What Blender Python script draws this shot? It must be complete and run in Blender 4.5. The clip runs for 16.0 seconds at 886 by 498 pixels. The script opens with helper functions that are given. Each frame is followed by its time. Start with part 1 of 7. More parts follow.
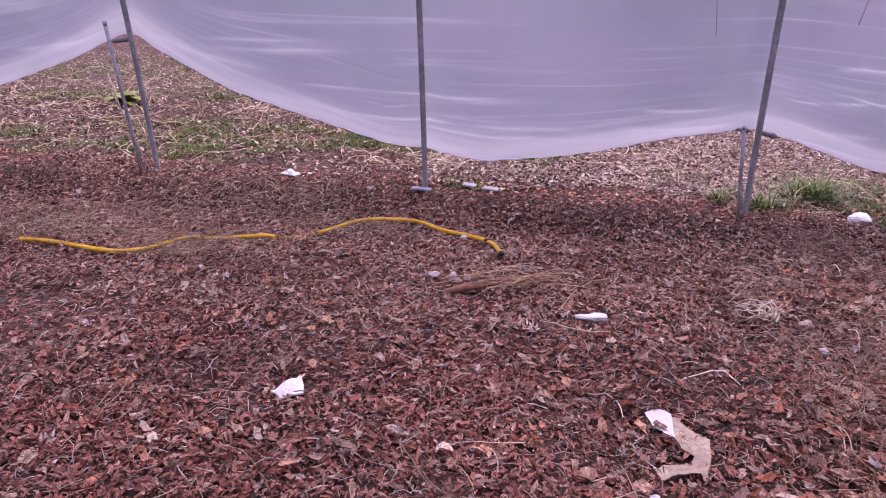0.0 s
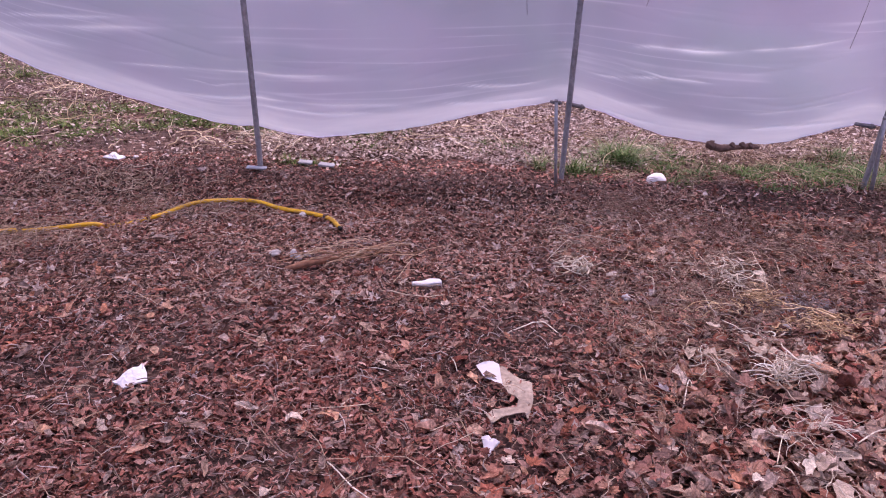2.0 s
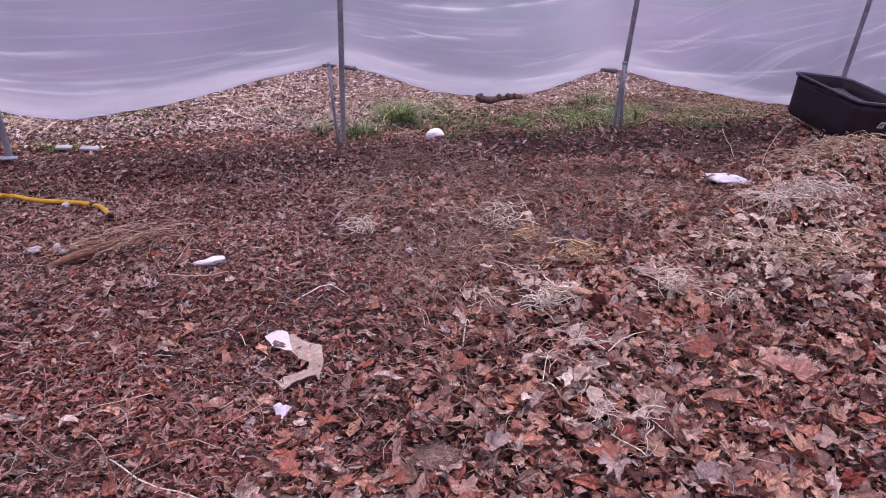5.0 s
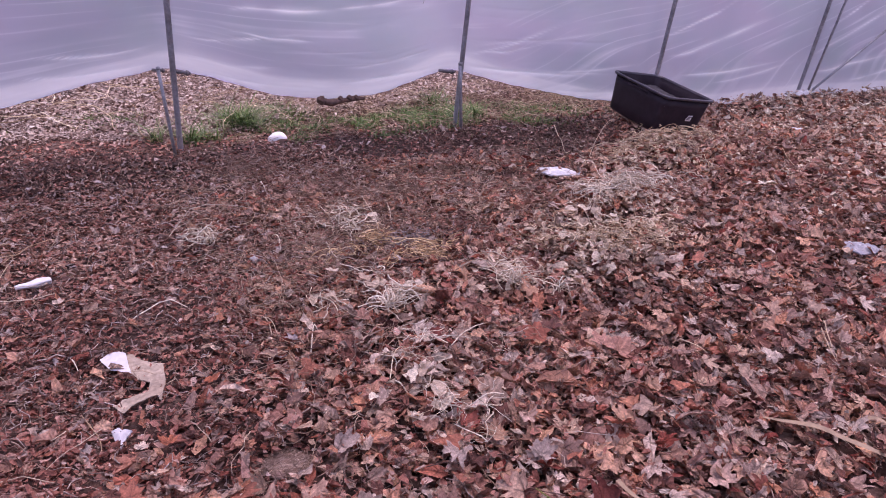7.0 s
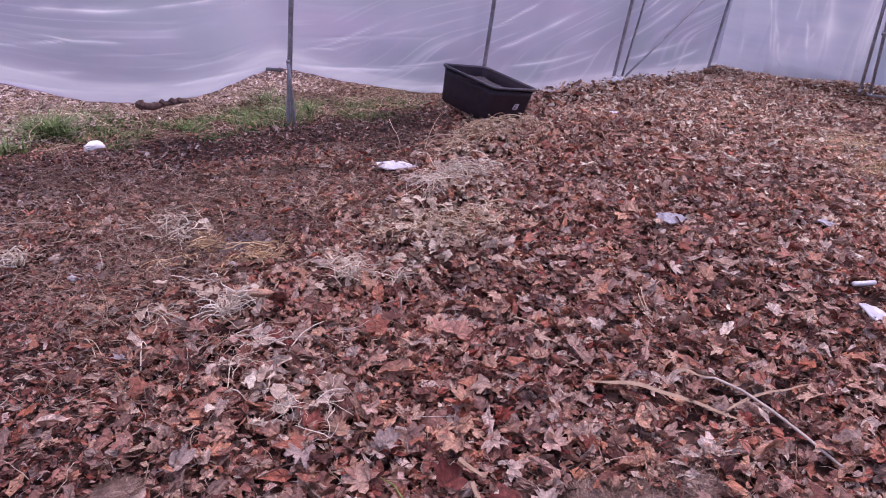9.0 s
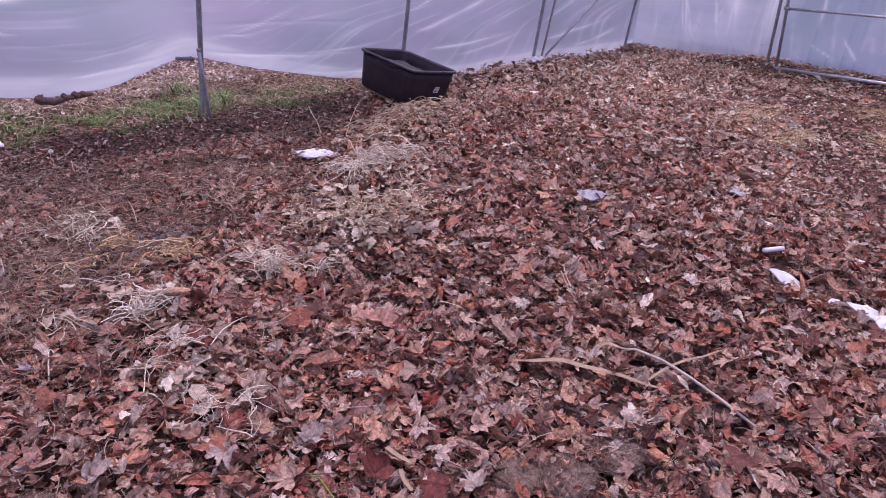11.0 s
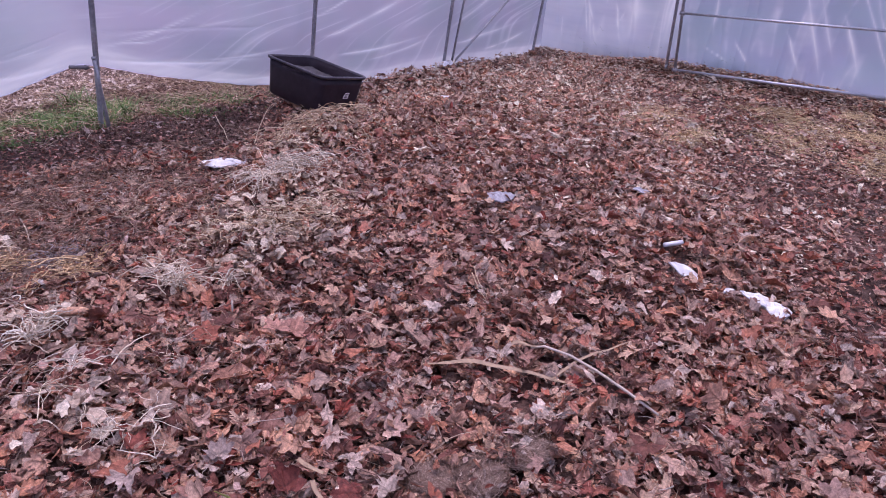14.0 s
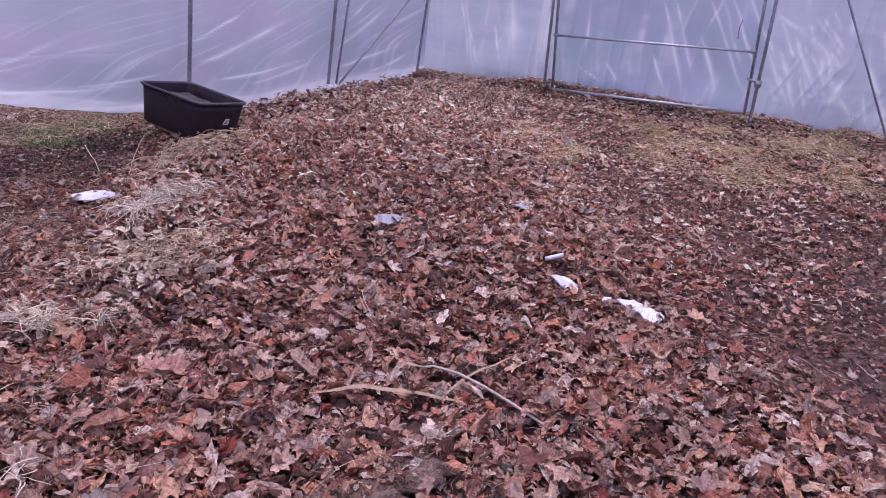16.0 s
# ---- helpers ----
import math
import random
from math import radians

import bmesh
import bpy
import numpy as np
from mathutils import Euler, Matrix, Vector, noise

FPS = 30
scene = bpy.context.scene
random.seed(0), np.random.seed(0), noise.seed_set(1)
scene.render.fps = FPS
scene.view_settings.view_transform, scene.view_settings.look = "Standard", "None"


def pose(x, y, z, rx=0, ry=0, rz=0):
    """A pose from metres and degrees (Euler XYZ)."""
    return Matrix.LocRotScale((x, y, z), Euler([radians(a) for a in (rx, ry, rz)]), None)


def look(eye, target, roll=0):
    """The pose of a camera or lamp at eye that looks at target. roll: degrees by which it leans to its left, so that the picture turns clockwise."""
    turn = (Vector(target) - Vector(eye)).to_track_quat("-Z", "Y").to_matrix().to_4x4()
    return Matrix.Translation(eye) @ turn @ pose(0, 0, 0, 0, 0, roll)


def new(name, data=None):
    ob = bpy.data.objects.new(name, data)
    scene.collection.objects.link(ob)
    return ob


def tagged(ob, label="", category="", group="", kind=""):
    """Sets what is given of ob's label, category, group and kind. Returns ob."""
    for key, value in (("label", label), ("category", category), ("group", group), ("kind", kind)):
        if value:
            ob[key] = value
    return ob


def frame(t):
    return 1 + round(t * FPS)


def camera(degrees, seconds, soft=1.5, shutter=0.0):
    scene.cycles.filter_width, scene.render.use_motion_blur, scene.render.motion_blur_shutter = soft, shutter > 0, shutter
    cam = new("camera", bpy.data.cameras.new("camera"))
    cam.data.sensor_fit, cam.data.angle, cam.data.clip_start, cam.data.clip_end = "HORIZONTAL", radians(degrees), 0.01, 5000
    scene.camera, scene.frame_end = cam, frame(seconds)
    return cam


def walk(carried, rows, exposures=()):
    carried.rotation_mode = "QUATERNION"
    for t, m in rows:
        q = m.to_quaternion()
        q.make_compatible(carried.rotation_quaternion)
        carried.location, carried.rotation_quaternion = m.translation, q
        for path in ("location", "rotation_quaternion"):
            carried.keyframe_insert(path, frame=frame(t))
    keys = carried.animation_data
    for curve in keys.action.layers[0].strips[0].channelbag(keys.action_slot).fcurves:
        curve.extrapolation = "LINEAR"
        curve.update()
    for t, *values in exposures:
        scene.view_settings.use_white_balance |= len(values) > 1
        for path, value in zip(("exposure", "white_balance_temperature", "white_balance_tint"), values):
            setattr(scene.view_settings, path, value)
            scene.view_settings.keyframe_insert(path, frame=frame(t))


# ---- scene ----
cam = camera(64.0, 16.0, soft=1.0)
walk(cam, [
    (0.0, look((-0.778, 0.460, 1.264), (-1.203, 2.281, 0.554), 0.03)),
    (0.5, look((-0.781, 0.368, 1.305), (-1.084, 2.203, 0.567), 1.02)),
    (1.0, look((-0.758, 0.367, 1.309), (-0.950, 2.201, 0.535), 1.00)),
    (1.5, look((-0.739, 0.343, 1.315), (-0.839, 2.175, 0.519), 0.85)),
    (2.0, look((-0.728, 0.340, 1.325), (-0.720, 2.181, 0.545), 1.46)),
    (2.5, look((-0.715, 0.329, 1.325), (-0.630, 2.166, 0.538), 1.79)),
    (3.0, look((-0.699, 0.320, 1.322), (-0.532, 2.145, 0.521), 1.51)),
    (3.5, look((-0.685, 0.313, 1.321), (-0.464, 2.127, 0.510), 1.36)),
    (4.0, look((-0.652, 0.306, 1.318), (-0.318, 2.086, 0.470), 1.46)),
    (4.5, look((-0.623, 0.293, 1.327), (-0.197, 2.049, 0.469), 1.26)),
    (7.0, look((-0.562, 0.217, 1.389), (0.316, 1.798, 0.534), 3.31)),
    (7.5, look((-0.541, 0.207, 1.390), (0.414, 1.744, 0.538), 3.45)),
    (8.0, look((-0.521, 0.190, 1.390), (0.538, 1.663, 0.548), 4.19)),
    (8.5, look((-0.512, 0.173, 1.395), (0.622, 1.593, 0.558), 4.51)),
    (9.0, look((-0.500, 0.157, 1.393), (0.707, 1.512, 0.552), 3.89)),
    (9.5, look((-0.483, 0.144, 1.389), (0.781, 1.432, 0.527), 3.77)),
    (12.0, look((-0.444, 0.136, 1.390), (0.901, 1.338, 0.526), 3.40)),
    (12.5, look((-0.441, 0.124, 1.393), (0.920, 1.310, 0.532), 3.34)),
    (13.0, look((-0.429, 0.117, 1.393), (0.963, 1.271, 0.537), 3.50)),
    (13.5, look((-0.423, 0.109, 1.392), (1.000, 1.225, 0.538), 3.75)),
    (14.0, look((-0.421, 0.097, 1.399), (1.053, 1.153, 0.554), 4.22)),
    (14.5, look((-0.421, 0.083, 1.410), (1.116, 1.070, 0.594), 4.44)),
    (15.0, look((-0.412, 0.067, 1.415), (1.161, 1.005, 0.610), 4.60)),
    (15.5, look((-0.404, 0.055, 1.419), (1.206, 0.937, 0.626), 4.68)),
    (16.0, look((-0.403, 0.048, 1.424), (1.243, 0.880, 0.649), 4.85)),
], exposures=[(0.0, 0.93, 6630, 45), (2.0, 0.91, 6630, 42.5), (4.0, 0.89, 6600, 38.5), (8.0, 0.88, 6460, 38.5), (12.0, 0.90, 6220, 36), (16.0, 0.93, 6130, 34)])

# ---------------------------------------------------------------- light
world = bpy.data.worlds.new("overcast_sky")
scene.world = world
world.use_nodes = True
wn = world.node_tree.nodes
sky = wn.new("ShaderNodeTexSky")
sky.sky_type = "NISHITA"
sky.sun_disc = False
sky.sun_elevation, sky.sun_rotation = radians(80), radians(50)
sky.air_density, sky.dust_density, sky.ozone_density = 1.0, 3.0, 1.5
world.node_tree.links.new(sky.outputs[0], wn["Background"].inputs[0])
wn["Background"].inputs[1].default_value = 0.15
sun_data = bpy.data.lights.new("sun", "SUN")
sun_data.energy, sun_data.angle, sun_data.color = 1.4, radians(40), (1.0, 0.96, 0.93)
sun = new("sun", sun_data)
sun.matrix_world = look((1.2, 1.0, 9), (0, 0, 0))

# ---------------------------------------------------------------- materials
def shade(name):
    m = bpy.data.materials.new(name)
    m.use_nodes = True
    nt = m.node_tree
    return m, nt, nt.nodes, nt.links, nt.nodes["Principled BSDF"]


def ramp(nodes, stops, interp="LINEAR"):
    r = nodes.new("ShaderNodeValToRGB")
    r.color_ramp.interpolation = interp
    e = r.color_ramp.elements
    while len(e) < len(stops):
        e.new(0.5)
    for el, (p, c) in zip(e, stops):
        el.position, el.color = p, (*c, 1)
    return r


def noise_tex(nt, scale, detail=4.0, rough=0.6, stretch=None, coords="Object"):
    tc = nt.nodes.new("ShaderNodeTexCoord")
    n = nt.nodes.new("ShaderNodeTexNoise")
    n.inputs["Scale"].default_value, n.inputs["Detail"].default_value, n.inputs["Roughness"].default_value = scale, detail, rough
    if stretch:
        mp = nt.nodes.new("ShaderNodeMapping")
        mp.inputs["Scale"].default_value = stretch
        nt.links.new(tc.outputs[coords], mp.inputs[0])
        nt.links.new(mp.outputs[0], n.inputs["Vector"])
    else:
        nt.links.new(tc.outputs["Object"], n.inputs["Vector"])
    return n


def mixed(nt, a, b, fac, mode="MULTIPLY"):
    m = nt.nodes.new("ShaderNodeMix")
    m.data_type, m.blend_type = "RGBA", mode
    for sock, v in ((m.inputs["Factor"], fac), (m.inputs["A"], a), (m.inputs["B"], b)):
        if isinstance(v, (int, float)):
            sock.default_value = v
        elif isinstance(v, tuple):
            sock.default_value = (*v, 1)
        else:
            nt.links.new(v, sock)
    return m.outputs["Result"]


def bumped(nt, bsdf, height, strength, dist=0.01):
    b = nt.nodes.new("ShaderNodeBump")
    b.inputs["Strength"].default_value, b.inputs["Distance"].default_value = strength, dist
    nt.links.new(height, b.inputs["Height"])
    nt.links.new(b.outputs[0], bsdf.inputs["Normal"])


def piece_mat(name, stops, rough=0.75, grain=60.0, single=False, spec=0.25, vein=0.5, glow=0.0, veined=False):
    """Loose organic pieces: a colour for each piece, a mottled grain and fine relief."""
    m, nt, nodes, links, bsdf = shade(name)
    if single:
        src = nodes.new("ShaderNodeObjectInfo").outputs["Random"]
    else:
        src = nodes.new("ShaderNodeNewGeometry").outputs["Random Per Island"]
    r = ramp(nodes, stops)
    links.new(src, r.inputs[0])
    g = noise_tex(nt, grain, 5.0, 0.65)
    gr = ramp(nodes, [(0.3, (1 - vein,) * 3), (0.7, (1 + vein * 0.5,) * 3)])
    links.new(g.outputs["Fac"], gr.inputs[0])
    g2 = noise_tex(nt, grain * 3.2, 3.0, 0.6)
    gr2 = ramp(nodes, [(0.34, (0.62,) * 3), (0.60, (1.08,) * 3)])
    links.new(g2.outputs["Fac"], gr2.inputs[0])
    col = mixed(nt, mixed(nt, r.outputs[0], gr.outputs[0], 1.0), gr2.outputs[0], 0.75)
    if not single:
        damp = noise_tex(nt, 1.7, 5.0, 0.6)
        dr = ramp(nodes, [(0.34, (0.76, 0.73, 0.74)), (0.50, (1.02, 1.02, 1.02)), (0.66, (1.14, 1.13, 1.11))])
        links.new(damp.outputs["Fac"], dr.inputs[0])
        col = mixed(nt, col, dr.outputs[0], 1.0)
    relief = g.outputs["Fac"]
    if veined:
        uv = nodes.new("ShaderNodeUVMap")
        uv.uv_map = "sheet"
        sp = nodes.new("ShaderNodeSeparateXYZ")
        links.new(uv.outputs[0], sp.inputs[0])

        def calc(op, a, b=0.0):
            n = nodes.new("ShaderNodeMath")
            n.operation = op
            for sock, v in zip(n.inputs, (a, b)):
                if isinstance(v, float):
                    sock.default_value = v
                else:
                    links.new(v, sock)
            return n.outputs[0]
        ang = calc("ARCTAN2", sp.outputs[0], calc("ADD", sp.outputs[1], 0.30))
        wave = calc("ABSOLUTE", calc("SINE", calc("MULTIPLY", ang, 3.6)))
        vr = ramp(nodes, [(0.0, (1.22, 1.20, 1.16)), (0.12, (1.0, 1.0, 1.0)), (0.5, (0.90, 0.88, 0.88)), (1.0, (1.02, 1.0, 1.0))])
        links.new(wave, vr.inputs[0])
        col = mixed(nt, col, vr.outputs[0], 1.0)
        relief = calc("ADD", relief, calc("MULTIPLY", wave, 0.6))
    links.new(col, bsdf.inputs["Base Color"])
    if glow:
        thin = nodes.new("ShaderNodeBsdfTranslucent")
        links.new(mixed(nt, col, (1.0, 0.78, 0.70), 1.0), thin.inputs[0])
        both = nodes.new("ShaderNodeMixShader")
        both.inputs[0].default_value = glow
        links.new(bsdf.outputs[0], both.inputs[1])
        links.new(thin.outputs[0], both.inputs[2])
        links.new(both.outputs[0], nodes["Material Output"].inputs[0])
    bsdf.inputs["Roughness"].default_value = rough
    bsdf.inputs["Specular IOR Level"].default_value = spec
    bumped(nt, bsdf, relief, 0.9, 0.008)
    return m


def plain_mat(name, col, rough=0.6, metal=0.0, grain=25.0, vary=0.25, bump=0.2, mottle=None, spec=0.4):
    """One material with mottling at two scales."""
    m, nt, nodes, links, bsdf = shade(name)
    a, b = noise_tex(nt, grain, 6.0), noise_tex(nt, grain / 9.0, 3.0)
    ra = ramp(nodes, [(0.3, (1 - vary,) * 3), (0.75, (1 + vary * 0.4,) * 3)])
    links.new(a.outputs["Fac"], ra.inputs[0])
    rb = ramp(nodes, [(0.42, (0, 0, 0)), (0.7, (1, 1, 1))])
    links.new(b.outputs["Fac"], rb.inputs[0])
    base = mixed(nt, tuple(col), tuple(mottle or [c * 0.7 for c in col]), rb.outputs[0], "MIX")
    links.new(mixed(nt, base, ra.outputs[0], 1.0), bsdf.inputs["Base Color"])
    bsdf.inputs["Roughness"].default_value, bsdf.inputs["Metallic"].default_value = rough, metal
    bsdf.inputs["Specular IOR Level"].default_value = spec
    bumped(nt, bsdf, a.outputs["Fac"], bump, 0.004)
    return m


def film_mat(name, clear, stretch, tone=0.66, gloss=0.05, crease=1.0, face=0.38, hem=False, cool=(1.0, 1.0, 1.0)):
    """Hazy greenhouse film: scatters most light through, a little straight on; blotchy tones of the outside behind it,
    and thin pale crease lines.
    """
    m, nt, nodes, links, bsdf = shade(name)
    nodes.remove(bsdf)
    out = nodes["Material Output"]
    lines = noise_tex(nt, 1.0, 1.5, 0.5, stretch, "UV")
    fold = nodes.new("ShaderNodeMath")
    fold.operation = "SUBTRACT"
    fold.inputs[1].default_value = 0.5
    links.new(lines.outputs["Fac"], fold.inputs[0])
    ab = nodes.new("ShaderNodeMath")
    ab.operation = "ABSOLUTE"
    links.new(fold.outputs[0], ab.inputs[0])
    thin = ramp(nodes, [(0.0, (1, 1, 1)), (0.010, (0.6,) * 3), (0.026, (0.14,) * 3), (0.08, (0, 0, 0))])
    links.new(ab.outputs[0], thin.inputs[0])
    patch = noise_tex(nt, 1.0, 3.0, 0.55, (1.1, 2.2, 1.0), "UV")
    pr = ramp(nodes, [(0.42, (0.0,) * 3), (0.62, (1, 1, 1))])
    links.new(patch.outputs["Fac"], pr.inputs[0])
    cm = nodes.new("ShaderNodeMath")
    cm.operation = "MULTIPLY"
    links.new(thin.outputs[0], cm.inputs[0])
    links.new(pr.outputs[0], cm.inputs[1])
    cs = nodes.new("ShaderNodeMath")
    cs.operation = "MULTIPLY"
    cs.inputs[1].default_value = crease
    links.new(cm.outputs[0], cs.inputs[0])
    soft, tint = noise_tex(nt, 0.7, 3.0, 0.5), noise_tex(nt, 1.1, 2.0, 0.5, (1.0, 1.0, 1.7))
    # broad tones painted in for the outside showing blurred through the film
    mottle = ramp(nodes, [(0.33, (tone * 0.68, tone * 0.74, tone * 0.84)), (0.52, (tone * 0.88, tone * 0.89, tone * 1.04)), (0.68, (tone * 1.02, tone * 1.0, tone * 1.15))])
    links.new(soft.outputs["Fac"], mottle.inputs[0])
    hue = ramp(nodes, [(0.36, (0.90, 1.0, 0.97)), (0.5, (0.95, 0.97, 1.0)), (0.64, (0.99, 0.94, 1.0))])
    links.new(tint.outputs["Fac"], hue.inputs[0])
    body_col = mixed(nt, mixed(nt, mottle.outputs[0], hue.outputs[0], 1.0), cool, 1.0)
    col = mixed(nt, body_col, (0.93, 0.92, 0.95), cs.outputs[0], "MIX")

    def along(layer, axis, stops):
        uv = nodes.new("ShaderNodeUVMap")
        uv.uv_map = layer
        sp = nodes.new("ShaderNodeSeparateXYZ")
        links.new(uv.outputs[0], sp.inputs[0])
        r = ramp(nodes, stops)
        links.new(sp.outputs[axis], r.inputs[0])
        return r.outputs[0]
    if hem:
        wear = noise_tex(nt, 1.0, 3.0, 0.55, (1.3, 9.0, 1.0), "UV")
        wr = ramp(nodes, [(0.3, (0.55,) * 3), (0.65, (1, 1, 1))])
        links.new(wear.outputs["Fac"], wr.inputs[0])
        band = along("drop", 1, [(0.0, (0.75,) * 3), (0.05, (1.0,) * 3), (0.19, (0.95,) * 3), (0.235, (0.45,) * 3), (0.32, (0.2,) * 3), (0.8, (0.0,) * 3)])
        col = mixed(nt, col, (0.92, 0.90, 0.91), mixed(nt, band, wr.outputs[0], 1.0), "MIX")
        # folds painted pale: doubled film, and the light their ridges catch
        fold_light = along("drop", 0, [(0.0, (0,) * 3), (0.3, (0.5,) * 3), (0.65, (0.92,) * 3), (1.0, (1,) * 3)])
        col = mixed(nt, col, (0.97, 0.97, 0.98), fold_light, "MIX")
    tr = nodes.new("ShaderNodeBsdfTranslucent")
    df = nodes.new("ShaderNodeBsdfDiffuse")
    gl = nodes.new("ShaderNodeBsdfGlossy")
    cl = nodes.new("ShaderNodeBsdfTransparent")
    gl.inputs["Roughness"].default_value = 0.32
    links.new(col, tr.inputs[0])
    links.new(col, df.inputs[0])
    cl.inputs[0].default_value = (0.93, 0.92, 0.95, 1)

    def mix(a, b, f):
        x = nodes.new("ShaderNodeMixShader")
        if isinstance(f, float):
            x.inputs[0].default_value = f
        else:
            links.new(f, x.inputs[0])
        links.new(a.outputs[0], x.inputs[1])
        links.new(b.outputs[0], x.inputs[2])
        return x
    body = mix(mix(tr, df, face), gl, gloss)
    links.new(mix(body, cl, clear).outputs[0], out.inputs[0])
    return m


def ground_mat():
    m, nt, nodes, links, bsdf = shade("mulched_soil")
    vor = nodes.new("ShaderNodeTexVoronoi")
    tc = nodes.new("ShaderNodeTexCoord")
    vor.inputs["Scale"].default_value = 38.0
    links.new(tc.outputs["Object"], vor.inputs["Vector"])
    sep = nodes.new("ShaderNodeSeparateColor")
    links.new(vor.outputs["Color"], sep.inputs[0])
    chips = ramp(nodes, [(0.0, (0.06, 0.03, 0.025)), (0.45, (0.13, 0.066, 0.052)), (0.8, (0.22, 0.125, 0.10)), (1.0, (0.34, 0.24, 0.2))])
    links.new(sep.outputs[0], chips.inputs[0])
    fine, big = noise_tex(nt, 45.0, 8.0, 0.7), noise_tex(nt, 1.4, 5.0, 0.6)
    soil = ramp(nodes, [(0.3, (0.040, 0.026, 0.022)), (0.6, (0.095, 0.062, 0.053)), (0.8, (0.19, 0.128, 0.11))])
    links.new(fine.outputs["Fac"], soil.inputs[0])
    f = ramp(nodes, [(0.4, (0.15,) * 3), (0.6, (0.8,) * 3)])
    links.new(big.outputs["Fac"], f.inputs[0])
    links.new(mixed(nt, soil.outputs[0], chips.outputs[0], f.outputs[0], "MIX"), bsdf.inputs["Base Color"])
    bsdf.inputs["Roughness"].default_value = 0.9
    bsdf.inputs["Specular IOR Level"].default_value = 0.15
    bumped(nt, bsdf, fine.outputs["Fac"], 0.9, 0.02)
    return m


MAPLE = [(0.0, (0.116, 0.051, 0.043)), (0.08, (0.251, 0.099, 0.072)), (0.16, (0.459, 0.244, 0.185)), (0.24, (0.647, 0.421, 0.310)), (0.31, (0.316, 0.067, 0.049)),
         (0.39, (0.677, 0.319, 0.194)), (0.46, (0.434, 0.298, 0.235)), (0.54, (0.759, 0.523, 0.371)), (0.61, (0.541, 0.178, 0.111)), (0.68, (0.658, 0.536, 0.446)), (0.75, (0.212, 0.097, 0.076)), (0.83, (0.903, 0.738, 0.605)), (0.90, (0.387, 0.225, 0.180)), (0.96, (0.792, 0.448, 0.284)), (1.0, (0.159, 0.084, 0.067))]
FAR = [(0.0, (0.222, 0.135, 0.105)), (0.14, (0.511, 0.307, 0.224)), (0.30, (0.762, 0.533, 0.387)), (0.40, (0.329, 0.152, 0.109)), (0.50, (0.749, 0.379, 0.249)), (0.62, (0.682, 0.555, 0.439)), (0.78, (0.919, 0.849, 0.679)), (0.90, (0.857, 0.644, 0.474)), (1.0, (0.334, 0.218, 0.179))]
MULCH = [(0.0, (0.101, 0.040, 0.032)), (0.15, (0.248, 0.092, 0.067)), (0.38, (0.438, 0.176, 0.130)), (0.58, (0.562, 0.273, 0.213)), (0.70, (0.292, 0.110, 0.083)),
         (0.82, (0.651, 0.398, 0.327)), (0.92, (0.494, 0.220, 0.161)), (1.0, (0.809, 0.607, 0.530))]
PALE = [(0.0, (0.16, 0.095, 0.076)), (0.25, (0.36, 0.255, 0.22)), (0.6, (0.55, 0.43, 0.38)), (1.0, (0.74, 0.635, 0.585))]
BLEACHED = [(0.0, (0.42, 0.285, 0.21)), (0.5, (0.65, 0.505, 0.385)), (1.0, (0.82, 0.70, 0.56))]
CREAM = [(0.0, (0.50, 0.35, 0.24)), (0.5, (0.76, 0.61, 0.46)), (1.0, (0.90, 0.80, 0.65))]
M_ground = ground_mat()
M_maple = piece_mat("fallen_maple_leaf", MAPLE, 0.62, 55.0, glow=0.12, veined=True)
M_maple_one = piece_mat("single_maple_leaf", MAPLE, 0.6, 55.0, single=True, glow=0.12, veined=True)
M_far = piece_mat("dry_brown_leaf", FAR, 0.62, 55.0, glow=0.12)
M_mulch = piece_mat("shredded_leaf_mulch", MULCH, 0.8, 80.0, glow=0.12)
M_pale = piece_mat("weathered_pale_litter", PALE, 0.8, 70.0, glow=0.12)
M_bleached = piece_mat("bleached_leaf_scrap", BLEACHED, 0.75, 60.0, glow=0.12)
M_cream = piece_mat("cream_dry_leaf", CREAM, 0.75, 60.0, glow=0.12)
M_straw = piece_mat("dry_straw", [(0.0, (0.28, 0.165, 0.105)), (0.5, (0.47, 0.325, 0.22)), (1.0, (0.68, 0.54, 0.41))], 0.65, 40.0)
M_stalk = piece_mat("bleached_stalk", [(0.0, (0.46, 0.31, 0.18)), (0.4, (0.72, 0.55, 0.37)), (1.0, (0.88, 0.75, 0.55))], 0.65, 40.0)
M_hay = piece_mat("yellow_hay", [(0.0, (0.48, 0.32, 0.16)), (0.6, (0.82, 0.62, 0.35)), (1.0, (0.92, 0.77, 0.50))], 0.7, 40.0, vein=0.3)
M_root = piece_mat("brown_root_fibre", [(0.0, (0.17, 0.095, 0.068)), (0.6, (0.36, 0.235, 0.18)), (1.0, (0.58, 0.44, 0.35))], 0.85, 60.0)
M_grass = piece_mat("grass_blade", [(0.0, (0.045, 0.095, 0.020)), (0.5, (0.095, 0.185, 0.040)), (0.8, (0.165, 0.235, 0.065)), (1.0, (0.36, 0.32, 0.19))], 0.55, 30.0)
M_moss = piece_mat("yellow_green_moss", [(0.0, (0.075, 0.130, 0.026)), (0.6, (0.140, 0.215, 0.046)), (1.0, (0.27, 0.28, 0.10))], 0.6, 30.0)
M_leafy = piece_mat("yellow_green_leaf", [(0.0, (0.20, 0.24, 0.05)), (1.0, (0.36, 0.34, 0.10))], 0.5, 20.0)
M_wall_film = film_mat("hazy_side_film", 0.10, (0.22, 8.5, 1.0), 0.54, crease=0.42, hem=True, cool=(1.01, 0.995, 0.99))
